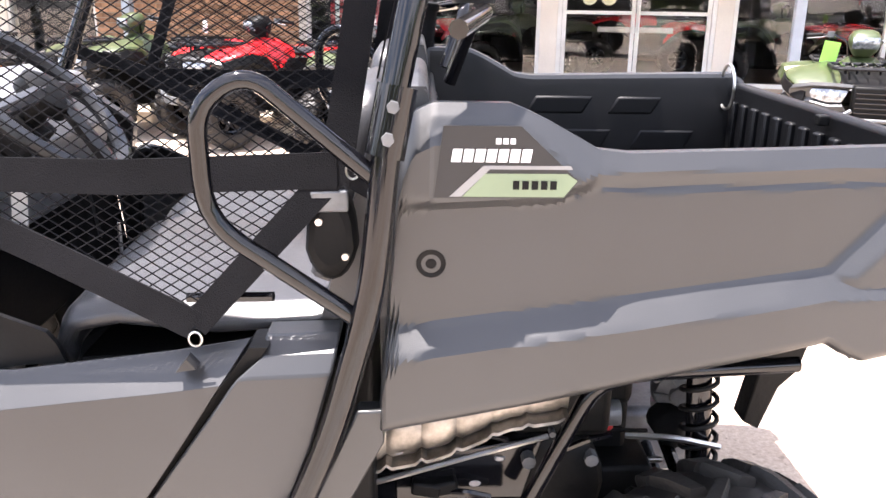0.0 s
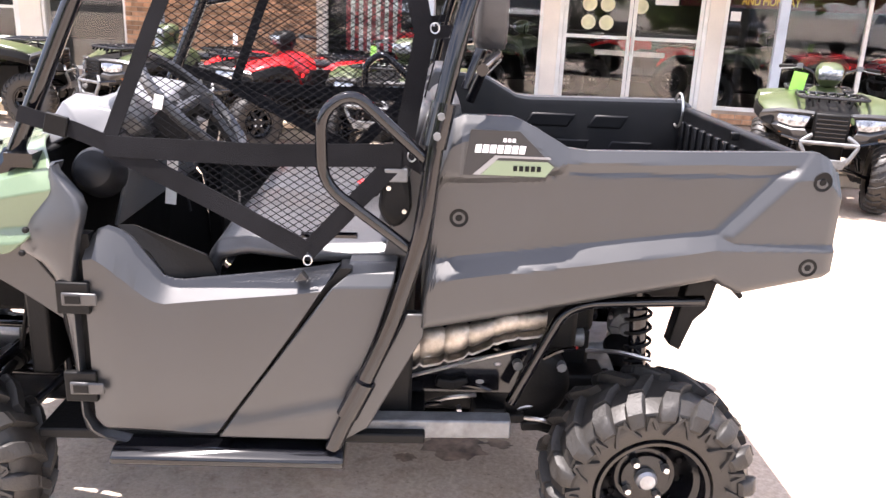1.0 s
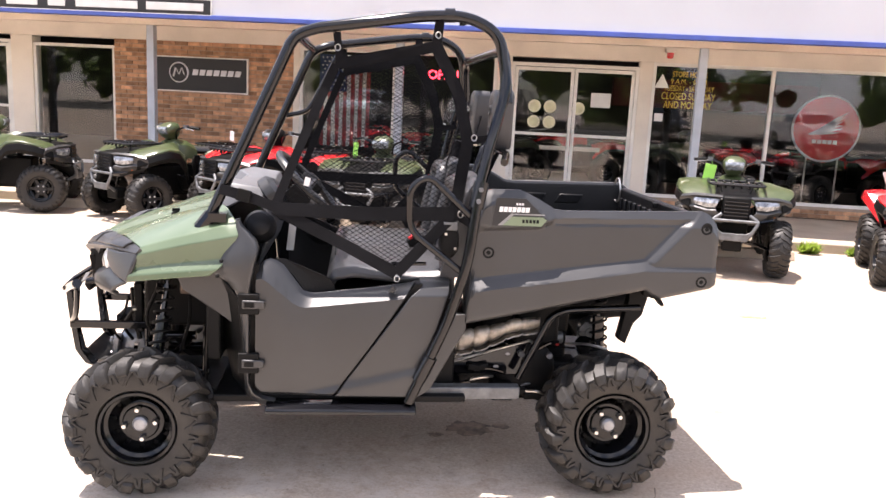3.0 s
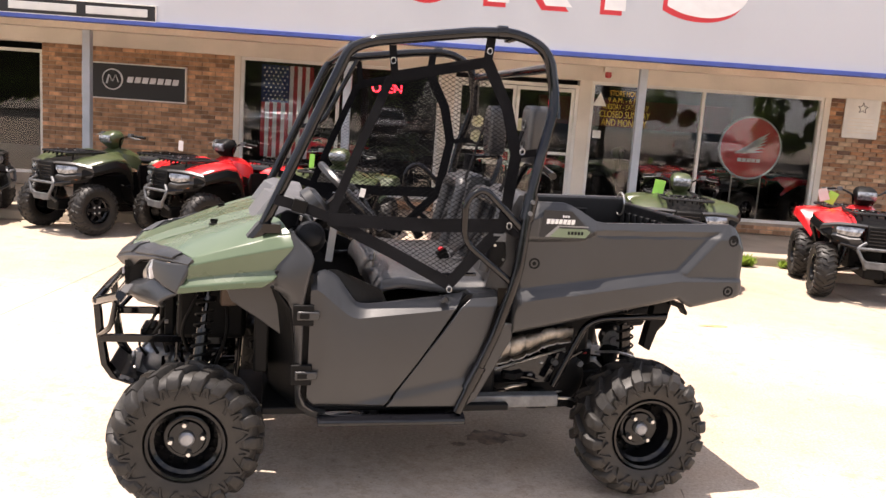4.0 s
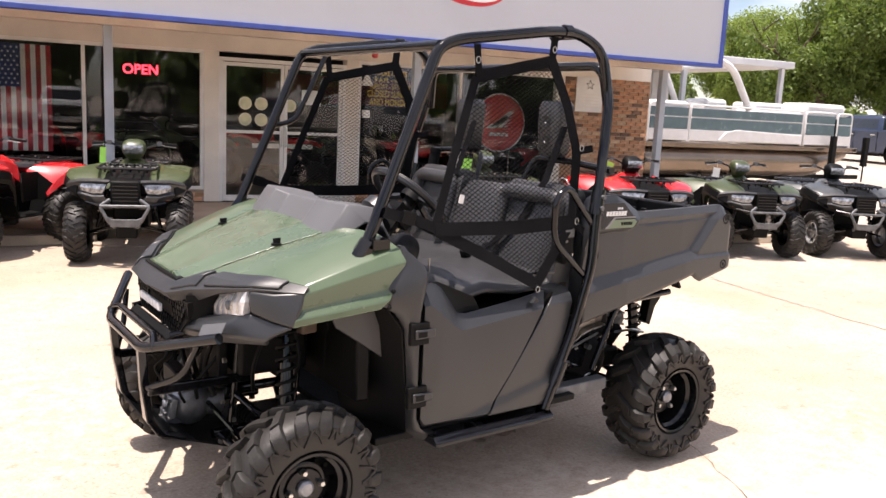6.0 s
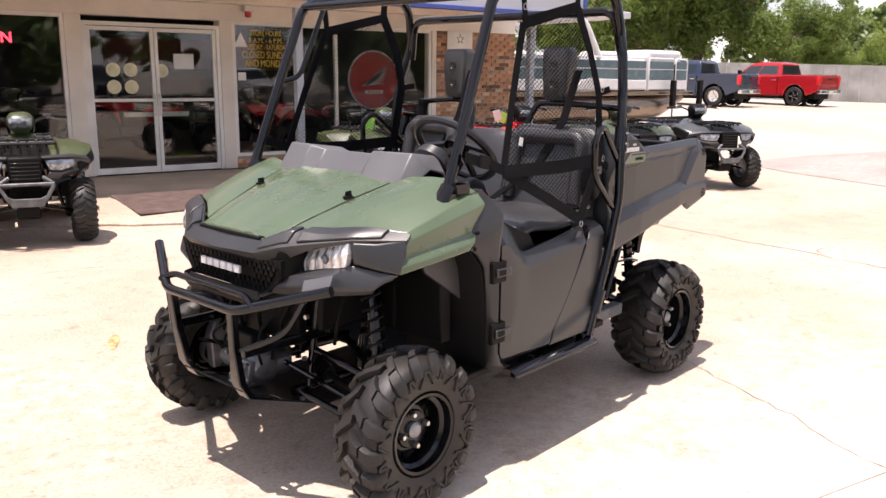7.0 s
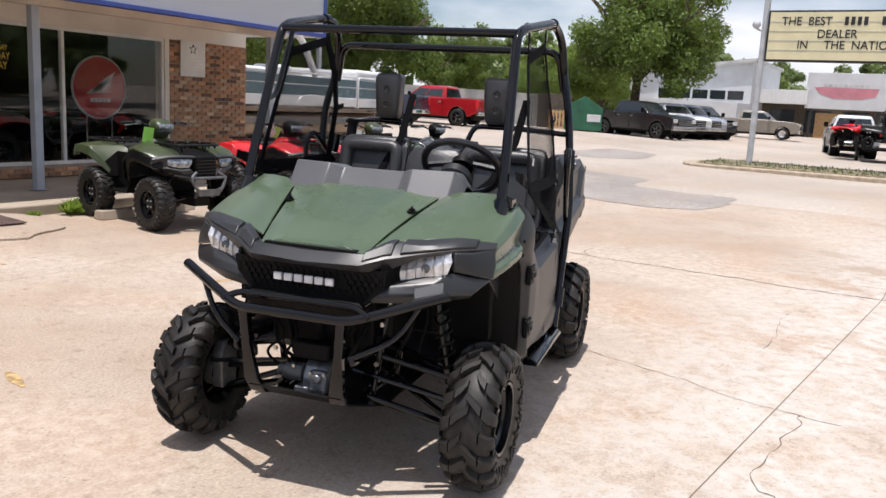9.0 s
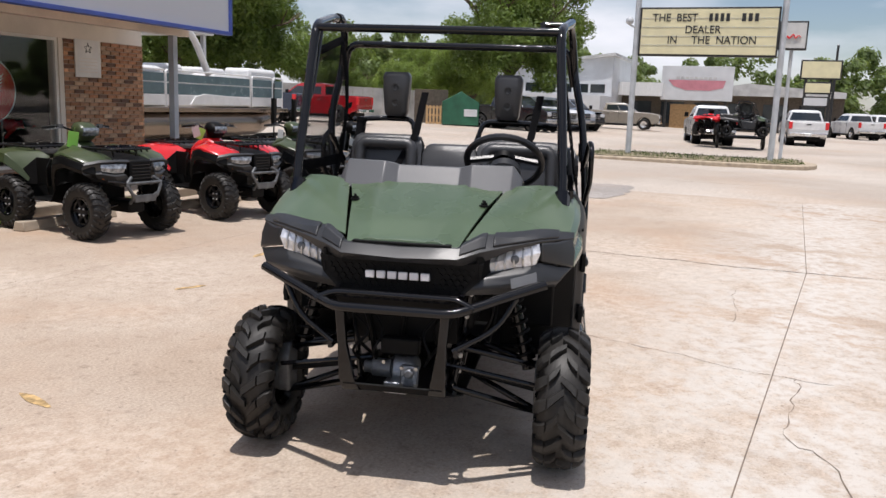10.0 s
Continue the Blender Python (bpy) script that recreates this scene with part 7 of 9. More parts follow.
# ---------------------------------------------------------------- quad bikes; each one's nose looks to its own -y
def quad_bike(paint, label, m, wheel_mat=None, rear_basket=False, group="quad bikes parked before the shop"):
    q = thing("quad_bike", label, "quad bike", group, m)
    W = wheel_mat or M_RIM
    # front moulding: two arches joined by the deck under the rack
    for sx in (-1, 1):
        rows, lip = [], []
        for y, zc, ze, w, drop in ((-0.775, 0.825, 0.795, 0.44, 0.02), (-0.70, 0.872, 0.835, 0.52, 0.025), (-0.58, 0.91, 0.88, 0.575, 0.03), (-0.42, 0.94, 0.915, 0.585, 0.035), (-0.26, 0.965, 0.90, 0.56, 0.05), (-0.14, 0.975, 0.82, 0.50, 0.08), (-0.04, 0.94, 0.68, 0.42, 0.11)):
            rows.append([(sx * w, y, ze - drop), (sx * w * 0.98, y, ze - 0.015), (sx * w * 0.90, y, ze), (sx * w * 0.62, y, (ze + zc) / 2 + 0.014), (sx * w * 0.50, y, zc - 0.012), (sx * 0.20, y, min(zc - 0.02, 0.90))])
            lip.append((sx * (w + 0.004), y, ze - drop - 0.008))
        bm = bmesh.new()
        loft(bm, rows, 0.015)
        part("front_fender", bm, paint, q, bevel=0.006, smooth=24)
        bm = bmesh.new()
        loft(bm, [[p, (p[0] * 1.03, p[1] - 0.01, p[2] - 0.075), (p[0] * 0.95, p[1], p[2] - 0.125)] for p in lip], 0.012)
        part("fender_flare", bm, M_DARK, q, "black fender flare", bevel=0.004, smooth=30)
        bm = bmesh.new()
        loft(bm, [[(sx * 0.50, -0.06, 0.72), (sx * 0.44, 0.02, 0.50)], [(sx * 0.34, 0.10, 0.80), (sx * 0.32, 0.14, 0.50)], [(sx * 0.33, 0.36, 0.80), (sx * 0.32, 0.36, 0.50)], [(sx * 0.44, 0.48, 0.66), (sx * 0.42, 0.44, 0.50)]], 0.014)
        part("side_cover", bm, M_DARK, q, "black side cover", bevel=0.006, smooth=30)
    bm = bmesh.new()
    loft(bm, [[(-0.21, y, z), (-0.10, y, z + 0.012), (0.10, y, z + 0.012), (0.21, y, z)] for y, z in ((-0.86, 0.815), (-0.74, 0.845), (-0.55, 0.865), (-0.30, 0.875), (-0.10, 0.885))], 0.015)
    part("front_deck", bm, M_DARK, q, "black deck between the fenders", bevel=0.006)
    bm = bmesh.new()
    rows = []
    for y, zc, ze, w, drop in ((0.40, 0.80, 0.58, 0.42, 0.05), (0.50, 0.84, 0.74, 0.50, 0.10), (0.62, 0.865, 0.84, 0.565, 0.11), (0.80, 0.875, 0.86, 0.58, 0.10), (0.98, 0.875, 0.84, 0.56, 0.10), (1.10, 0.85, 0.78, 0.50, 0.08), (1.16, 0.80, 0.74, 0.40, 0.04)):
        rows.append([(-w, y, ze - drop), (-w * 0.96, y, ze - 0.01), (-w * 0.8, y, ze + 0.01), (-w * 0.35, y, zc), (0, y, zc), (w * 0.35, y, zc), (w * 0.8, y, ze + 0.01), (w * 0.96, y, ze - 0.01), (w, y, ze - drop)])
    loft(bm, rows, 0.015)
    part("rear_fender", bm, paint, q, bevel=0.006, smooth=28)
    bm = bmesh.new()      # tank and side cheeks
    rows = []
    for y, z, w in ((-0.12, 0.93, 0.12), (0.0, 0.985, 0.16), (0.16, 0.965, 0.17), (0.30, 0.90, 0.15)):
        rows.append([(-w * 1.15, y, z - 0.22), (-w, y, z - 0.06), (-w * 0.6, y, z), (0, y, z + 0.012), (w * 0.6, y, z), (w, y, z - 0.06), (w * 1.15, y, z - 0.22)])
    loft(bm, rows, 0.015)
    part("tank_cover", bm, paint, q, bevel=0.006, smooth=40)
    bm = bmesh.new()
    rows = []
    for y, z, w in ((0.20, 0.915, 0.10), (0.34, 0.885, 0.15), (0.55, 0.875, 0.17), (0.78, 0.895, 0.18), (0.92, 0.905, 0.16), (0.97, 0.87, 0.13)):
        rows.append([(-w, y, z - 0.06), (-w * 0.92, y, z - 0.015), (-w * 0.4, y, z), (w * 0.4, y, z), (w * 0.92, y, z - 0.015), (w, y, z - 0.06)])
    loft(bm, rows, 0.02)
    part("seat", bm, M_VINYL, q, "black vinyl saddle", bevel=0.01, smooth=60)
    # nose: a mask round tall lamps, a barred grille block and an A-shaped bumper
    bm = bmesh.new()
    box(bm, -0.135, 0.135, -0.915, -0.80, 0.60, 0.835)
    g = part("grille", bm, M_DARK, q, "black grille block", bevel=0.018)
    for k in range(5):
        bm = bmesh.new()
        box(bm, -0.115, 0.115, -0.924, -0.912, 0.640 + 0.035 * k, 0.652 + 0.035 * k)
        part("grille_bar", bm, M_BLACK, g, bevel=0.003)
    for s in (-1, 1):
        bm = bmesh.new()      # mask: brow, recess for the lamp, cheek running down to the bumper
        rows = [[(s * 0.135, -0.880, 0.845), (s * 0.26, -0.845, 0.850), (s * 0.40, -0.780, 0.845), (s * 0.525, -0.700, 0.815)],
                [(s * 0.140, -0.925, 0.825), (s * 0.265, -0.890, 0.828), (s * 0.41, -0.820, 0.820), (s * 0.550, -0.715, 0.785)],
                [(s * 0.160, -0.895, 0.805), (s * 0.270, -0.862, 0.808), (s * 0.41, -0.790, 0.800), (s * 0.556, -0.705, 0.765)],
                [(s * 0.200, -0.885, 0.712), (s * 0.300, -0.850, 0.705), (s * 0.40, -0.790, 0.728), (s * 0.545, -0.690, 0.720)],
                [(s * 0.190, -0.925, 0.690), (s * 0.300, -0.888, 0.678), (s * 0.41, -0.822, 0.700), (s * 0.535, -0.700, 0.690)],
                [(s * 0.140, -0.935, 0.620), (s * 0.260, -0.890, 0.605), (s * 0.36, -0.810, 0.640), (s * 0.470, -0.690, 0.655)],
                [(s * 0.120, -0.900, 0.560), (s * 0.200, -0.850, 0.555), (s * 0.28, -0.760, 0.590), (s * 0.380, -0.660, 0.610)]]
        loft(bm, rows, 0.014)
        part("nose_mask", bm, M_PLASTIC, q, "dark grey front mask", bevel=0.005, smooth=24)
        bm = bmesh.new()
        loft(bm, [[(s * 0.170, -0.905, 0.800), (s * 0.275, -0.872, 0.803), (s * 0.405, -0.802, 0.796)], [(s * 0.185, -0.915, 0.758), (s * 0.285, -0.884, 0.755), (s * 0.415, -0.812, 0.765)], [(s * 0.205, -0.902, 0.716), (s * 0.300, -0.868, 0.709), (s * 0.398, -0.806, 0.730)]], 0.02)
        part("headlight", bm, M_QLAMP, q, "clear headlight", smooth=20)
        bm = bmesh.new()
        tube(bm, [(s * 0.135, -0.93, 0.66), (s * 0.225, -0.965, 0.600), (s * 0.150, -0.985, 0.46), (s * 0.10, -0.86, 0.38)], 0.018, 8, fillet=0.04)
        part("bumper_tube", bm, M_GREYMETAL, q, "dull grey bumper tube", smooth=50)
        bm = bmesh.new()
        tube(bm, [(s * 0.225, -0.962, 0.605), (s * 0.36, -0.85, 0.625)], 0.013, 7, fillet=0)
        part("bumper_wing", bm, M_BLACK, q, smooth=50)
        bm = bmesh.new()
        tube(bm, [(s * 0.10, 0.02, 0.985), (s * 0.12, 0.0, 1.10), (s * 0.24, 0.05, 1.15), (s * 0.40, 0.12, 1.135)], 0.011, 7, fillet=0.04)
        hb = part("handlebar", bm, M_BLACK, q, "black handlebar", smooth=50)
        bm = bmesh.new()
        cyl(bm, (s * 0.30, 0.078, 1.145), (s * 0.42, 0.128, 1.133), 0.017, 10)
        part("grip", bm, M_DARK, hb, "black rubber grip")
        bm = bmesh.new()
        tube(bm, [(s * 0.27, 0.06, 1.14), (s * 0.30, 0.00, 1.13), (s * 0.42, 0.05, 1.115)], 0.005, 5, fillet=0.02)
        obox(bm, pose(s * 0.25, 0.055, 1.15), 0.05, 0.05, 0.045)
        part("brake_lever", bm, M_GREYMETAL, hb, "dull brake lever")
        bm = bmesh.new()
        rows = [[(s * 0.20, -0.05, 0.55), (s * 0.42, -0.08, 0.52)], [(s * 0.20, 0.0, 0.36), (s * 0.44, -0.02, 0.345)], [(s * 0.20, 0.38, 0.36), (s * 0.44, 0.40, 0.345)], [(s * 0.20, 0.46, 0.60), (s * 0.42, 0.46, 0.58)]]
        loft(bm, rows, 0.012)
        part("footwell", bm, M_DARK, q, "black footwell", smooth=20)
        bm = bmesh.new()
        cyl(bm, (s * 0.30, -0.60, 0.34), (s * 0.20, -0.56, 0.72), 0.018, 10)
        spring(bm, (s * 0.285, -0.594, 0.40), (s * 0.215, -0.566, 0.66), 0.032, 6, 0.006, 10)
        part("shock", bm, M_BLACK, q, "black front shock", smooth=60)
        for dy in (-0.08, 0.08):
            bm = bmesh.new()
            tube(bm, [(s * 0.12, -0.635 + dy, 0.36), (s * 0.40, -0.635 + dy * 0.2, 0.29)], 0.013, 6, fillet=0)
            part("suspension_arm", bm, M_BLACK, q, "black suspension arm")
        bm = bmesh.new()
        tube(bm, [(s * 0.10, 0.635, 0.32), (s * 0.42, 0.635, 0.305)], 0.025, 8, fillet=0)
        part("rear_axle", bm, M_BLACK, q, "black rear axle")
        for y in (-0.635, 0.635):
            mm = pose(s * 0.465, y, 0.305, 0, 0, 90 if s > 0 else -90)
            w = new("wheel", Q_RIM)
            w.parent, w.matrix_basis = q, mm
            if wheel_mat:
                w.data = Q_RIM_S
            tagged(w, "black wheel" if not wheel_mat else "silver alloy wheel")
            piece("tyre", Q_TYRE, w, pose(0, 0, 0, 0, 17 * y * s, 0))
            piece("tread", Q_TREAD, w, pose(0, 0, 0, 0, 17 * y * s, 0))
            piece("spokes", Q_SPOKE_S if wheel_mat else Q_SPOKE, w, Matrix())
            for k in range(4):
                a = radians(45 + 90 * k)
                piece("lug_nut", Q_NUT, w, pose(0.045 * math.cos(a), -0.055, 0.045 * math.sin(a)))
    bm = bmesh.new()      # lamp pod and meter between the bars
    rows = []
    for z, w, y0, y1 in ((0.985, 0.055, -0.05, 0.07), (1.030, 0.085, -0.115, 0.09), (1.085, 0.108, -0.150, 0.10), (1.140, 0.105, -0.125, 0.10), (1.180, 0.080, -0.060, 0.08), (1.195, 0.040, -0.01, 0.05)):
        rows.append([(1.12 * w * math.copysign(abs(math.sin(a)) ** 0.55, math.sin(a)), (y0 + y1) / 2 - (y1 - y0) / 2 * math.copysign(abs(math.cos(a)) ** 0.7, math.cos(a)), z) for a in [2 * math.pi * k / 20 for k in range(20)]])
    loft(bm, rows, close=True)
    bm.faces.new([bm.verts.new(p) for p in rows[-1]])
    pod = part("lamp_pod", bm, M_QGREEN if paint is M_QGREEN else M_DARK, q, "moulded lamp pod", smooth=50)
    bm = bmesh.new()
    loft(bm, [[(x, -0.158 - d + 0.9 * abs(x) ** 1.6, z) for x in (-0.098, -0.06, 0, 0.06, 0.098)] for z, d in ((1.050, -0.022), (1.080, -0.004), (1.110, 0.0), (1.140, -0.012))], 0.02)
    part("pod_lens", bm, M_QLAMP, pod, "clear lamp lens", smooth=40)
    for nm, y0, y1, z, w in (("front_rack", -0.79, -0.30, 0.945, 0.27), ("rear_rack", 0.58, 1.12, 0.900, 0.30)):
        bm = bmesh.new()
        tube(bm, [(-w, y0 + 0.06, z), (-w * 0.9, y0, z), (w * 0.9, y0, z), (w, y0 + 0.06, z), (w, y1, z), (-w, y1, z)], 0.0135, 7, fillet=0.05, closed=True)
        rack = part(nm, bm, M_RACK, q, "black tubular cargo rack", smooth=50)
        for k in range(6):
            bm = bmesh.new()
            x = -w + 2 * w * (k + 1) / 7
            tube(bm, [(x, y0 - 0.01, z - 0.03), (x, y0 + 0.04, z + 0.012), (x, y1 - 0.04, z + 0.012), (x, y1 + 0.01, z - 0.03)], 0.009, 6, fillet=0.03)
            part("rack_bar", bm, M_BLACK, rack, smooth=50)
            if k % 2 == 0:
                bm = bmesh.new()
                cyl(bm, (x, lerp(y0, y1, 0.35), z + 0.018), (x, lerp(y0, y1, 0.35), z + 0.028), 0.010, 8)
                part("rack_bolt", bm, M_STEEL, rack, "bright bolt head", smooth=0)
        for yy in (lerp(y0, y1, 0.35), lerp(y0, y1, 0.7)):
            bm = bmesh.new()
            tube(bm, [(-w, yy, z - 0.012), (w, yy, z - 0.012)], 0.009, 6, fillet=0)
            part("rack_bar", bm, M_RACK, rack, smooth=50)
        for sx in (-1, 1):
            for yy in (y0 + 0.12, y1 - 0.1):
                bm = bmesh.new()
                tube(bm, [(sx * w * 0.6, yy, z), (sx * w * 0.5, yy, z - 0.11)], 0.011, 6, fillet=0)
                part("rack_foot", bm, M_RACK, rack)
    if rear_basket:
        bm = bmesh.new()
        for z in (1.03, 1.10):
            tube(bm, [(-0.50, 0.52, z), (-0.50, 1.20, z), (0.50, 1.20, z), (0.50, 0.52, z)], 0.009, 5, fillet=0.05, closed=True)
        for k in range(5):
            for sx in (-1, 1):
                yy = 0.54 + 0.16 * k
                tube(bm, [(sx * 0.50, yy, 0.945), (sx * 0.50, yy, 1.10)], 0.006, 5, fillet=0)
        part("rack_basket", bm, M_RACK, q, "black raised rack rail", smooth=50)
    bm = bmesh.new()
    box(bm, -0.17, 0.17, -0.45, 0.50, 0.30, 0.66)
    cyl(bm, (-0.22, 0.10, 0.42), (0.22, 0.10, 0.42), 0.12, 18)
    box(bm, -0.10, 0.10, -0.84, 0.75, 0.27, 0.40)
    part("engine", bm, M_DARK, q, "black engine and frame", bevel=0.02)
    bm = bmesh.new()
    tube(bm, [(-0.225, -0.965, 0.600), (0.225, -0.965, 0.600)], 0.016, 8, fillet=0)
    part("bumper_bar", bm, M_GREYMETAL, q, "dull grey bumper bar", smooth=50)
    bm = bmesh.new()
    prism(bm, [(-0.155, 0.50), (-0.13, 0.40), (0.13, 0.40), (0.155, 0.50), (0.11, 0.475), (-0.11, 0.475)], "y", -0.985, -0.955)
    part("bumper_plate", bm, M_GREYMETAL, q, "dull grey bumper foot plate", bevel=0.006)
    bm = bmesh.new()
    cyl(bm, (0.20, 0.70, 0.62), (0.24, 1.08, 0.66), 0.065, 14)
    part("muffler", bm, M_DARK, q, "black muffler")
    for s in (-1, 1):
        bm = bmesh.new()
        box(bm, s * 0.40 - 0.04, s * 0.40 + 0.04, 1.14, 1.165, 0.75, 0.79)
        part("tail_light", bm, M_REDPL, q, "red tail light", bevel=0.005)
        bm = bmesh.new()
        obox(bm, pose(s * 0.37, -0.80, 0.655, 0, 0, s * 30), 0.035, 0.012, 0.02)
        part("side_reflector", bm, M_AMBER, q, "amber reflector")
    return q


def shared(build, material, name, **kw):
    bm = bmesh.new()
    build(bm)
    o = link_mesh(name, bm, material, **kw)
    me = o.data
    bpy.data.objects.remove(o)
    return me


def spoke_build(bm):
    for k in range(6):
        a = 2 * math.pi * k / 6
        obox(bm, pose(0.078 * math.cos(a), -0.042, 0.078 * math.sin(a), 0, -math.degrees(a), 0), 0.13, 0.022, 0.032)
    cyl(bm, (0, -0.035, 0), (0, -0.06, 0), 0.065, 16)


M_RIMS = mat("silver alloy wheel", (0.5, 0.5, 0.5), 0.3, metal=0.9, vary=0.06)
Q_TREAD_BM = bmesh.new()
Q_TYRE = shared(lambda b: tyre_mesh(b, 0.305, 0.20, 0.8, 3, lug=0.015, rim=0.150, lugs=26, fat=0.9, tread=Q_TREAD_BM), M_CARCASS, "tyre", smooth=40)
Q_TREAD_OB = link_mesh("tread", Q_TREAD_BM, M_RUBBER, smooth=18)
Q_TREAD = Q_TREAD_OB.data
bpy.data.objects.remove(Q_TREAD_OB)
Q_RIM = shared(lambda b: rim_mesh(b, 0.147, 0.20), M_RIM, "wheel", smooth=35)
Q_RIM_S = shared(lambda b: rim_mesh(b, 0.147, 0.20), M_RIMS, "wheel", smooth=35)
Q_SPOKE = shared(spoke_build, M_RACK, "spokes", smooth=30)
Q_SPOKE_S = shared(spoke_build, M_RIMS, "spokes", smooth=30)
Q_NUT = shared(lambda b: lathe(b, [(0.012, 0), (0.012, 0.01), (0.0, 0.02)], pose(0, 0, 0, 90, 0, 0), 6), M_STEEL, "lug_nut", smooth=0)
M_QGREEN = mat("drab green plastic", (0.044, 0.060, 0.022), 0.36, vary=0.06, coat=0.1)
M_QGREY = mat("slate grey plastic", (0.055, 0.06, 0.06), 0.34, vary=0.06, coat=0.2)


def quad_at(x, y, rz):
    """The pose whose front axle stands over (x, y)."""
    m = pose(x, y, 0, 0, 0, rz)
    return m @ pose(0, 0.635, 0)


g_quad = quad_bike(M_QGREEN, "drab green quad bike with black racks beside the shop window", quad_at(2.80, 4.86, -9))
copy_thing(g_quad, quad_at(6.28, 4.42, -19))["label"] = "drab green quad bike parked beside a red one"
copy_thing(g_quad, quad_at(-1.16, 5.12, -8))["label"] = "drab green quad bike before the neon window"
copy_thing(g_quad, quad_at(-4.25, 5.68, -30))["label"] = "drab green quad bike before the brick wall"
r_quad = quad_bike(M_REDPL, "bright red quad bike with black racks before the brick wall", quad_at(4.75, 4.62, -14))
copy_thing(r_quad, quad_at(-2.90, 5.62, -38))["label"] = "bright red quad bike before the flag window"
quad_bike(M_QGREY, "slate grey quad bike with silver wheels beside the boat", quad_at(7.75, 4.20, -20), wheel_mat=M_RIMS)
quad_bike(M_QGREEN, "drab green quad bike with a tall rear rack, seen side on", quad_at(-5.55, 6.2, 108), rear_basket=True)


def hang_tag(m, material, label, sx=0.085, sz=0.15):
    bm = bmesh.new()
    obox(bm, Matrix(), sx, 0.002, sz)
    tube(bm, [(0, 0, sz / 2), (0.004, 0, sz / 2 + 0.05)], 0.001, 4, fillet=0)
    o = tagged(link_mesh("hang_tag", bm, material, smooth=0), label, "tag", "hang tags on the quad bikes")
    o.matrix_world = m


hang_tag(pose(2.62, 5.36, 1.02, 4, 8, -15), M_LIME, "lime green paper tag hanging from a handlebar", 0.12, 0.17)
hang_tag(pose(4.50, 5.15, 1.05, 10, 20, -20), M_LIME, "lime green paper tag hanging from a handlebar", 0.10, 0.14)
hang_tag(pose(4.40, 5.14, 1.08, 10, -20, -25), M_TAG, "white paper tag hanging from a handlebar", 0.10, 0.14)
hang_tag(pose(6.05, 4.95, 1.03, 0, 5, -25), M_TAG, "white paper tag hanging from a handlebar", 0.09, 0.12)
hang_tag(pose(-3.02, 5.98, 1.08, 0, 4, -30), M_TAG, "white paper tag hanging from a handlebar", 0.08, 0.12)
hang_tag(pose(-1.38, 5.62, 1.03, 0, 3, -5), M_LIME, "lime green paper tag hanging from a handlebar", 0.06, 0.16)

# concrete wheel stops behind the front wheels
bm = bmesh.new()
prism(bm, [(-0.09, 0.0), (0.09, 0.0), (0.06, 0.11), (-0.06, 0.11)], "x", -0.58, 0.85)
stop = tagged(link_mesh("wheel_stop", bm, M_WALK, bevel=0.012), "pale concrete wheel stop on the lot", "wheel stop", "wheel stops along the walk")
stop.matrix_world = pose(2.95, 5.95, 0, 0, 0, 2)
for x, y, r in ((5.2, 5.75, -3), (-2.3, 6.25, 3), (-5.1, 6.35, 2), (7.3, 5.4, -6)):
    copy_thing(stop, pose(x, y, 0, 0, 0, r))
# machines inside the showroom
for x, y, rz, src, lab in ((5.6, 10.6, -60, r_quad, "red quad bike inside the dark showroom"), (3.3, 10.8, -100, g_quad, "green quad bike inside the dark showroom"), (-0.4, 10.9, -70, g_quad, "green quad bike inside the dark showroom"), (-2.2, 11.2, -40, r_quad, "red quad bike inside the dark showroom"), (1.4, 12.2, -90, r_quad, "red quad bike inside the dark showroom")):
    o = copy_thing(src, pose(x, y, 0.14, 0, 0, rz))
    o["label"], o["group"] = lab, "quad bikes in the showroom"

# ---------------------------------------------------------------- far things: sign, boat, parked cars, buildings, trees
M_CREAM = mat("cream sign face", (0.72, 0.66, 0.42), 0.5, vary=0.04, scale=2)
M_GALV = mat("pale galvanised post", (0.48, 0.50, 0.52), 0.45, vary=0.08, scale=3)
M_GRASS = mat("short grass", (0.11, 0.145, 0.045), 0.9, vary=0.3, scale=8, fine=60)
M_DIRT = mat("bare earth", (0.24, 0.20, 0.12), 0.95, vary=0.3, scale=3, fine=40)
M_LETTER = mat("black sign letter", (0.02, 0.02, 0.02), 0.5)
M_KERB = mat("kerb concrete", (0.42, 0.34, 0.25), 0.9, vary=0.12)
M_PWHITE = mat("white car paint", (0.68, 0.68, 0.68), 0.25, vary=0.03, coat=0.5)
M_PBLACK = mat("black car paint", (0.012, 0.012, 0.014), 0.2, vary=0.05, coat=0.6)
M_PRED = mat("red car paint", (0.36, 0.010, 0.014), 0.22, vary=0.04, coat=0.6)
M_PGREY = mat("warm grey car paint", (0.27, 0.24, 0.20), 0.25, vary=0.04, coat=0.5)
M_PSILVER = mat("silver blue car paint", (0.36, 0.40, 0.45), 0.25, metal=0.3, vary=0.04, coat=0.5)
M_PNAVY = mat("navy car paint", (0.02, 0.03, 0.06), 0.2, vary=0.04, coat=0.6)
M_CARGLASS = mat("dark car glass", (0.02, 0.025, 0.03), 0.05, vary=0.02, spec=0.8)
M_CHROME = mat("chrome", (0.7, 0.7, 0.7), 0.12, metal=1.0, vary=0.04)
M_TIN = mat("white sheet metal", (0.60, 0.61, 0.62), 0.5, vary=0.05, scale=0.8)
M_TINGREY = mat("grey sheet metal fence", (0.52, 0.515, 0.50), 0.6, vary=0.12, scale=1.2)
M_SHED = mat("green steel box", (0.02, 0.11, 0.06), 0.5, vary=0.12, scale=2)
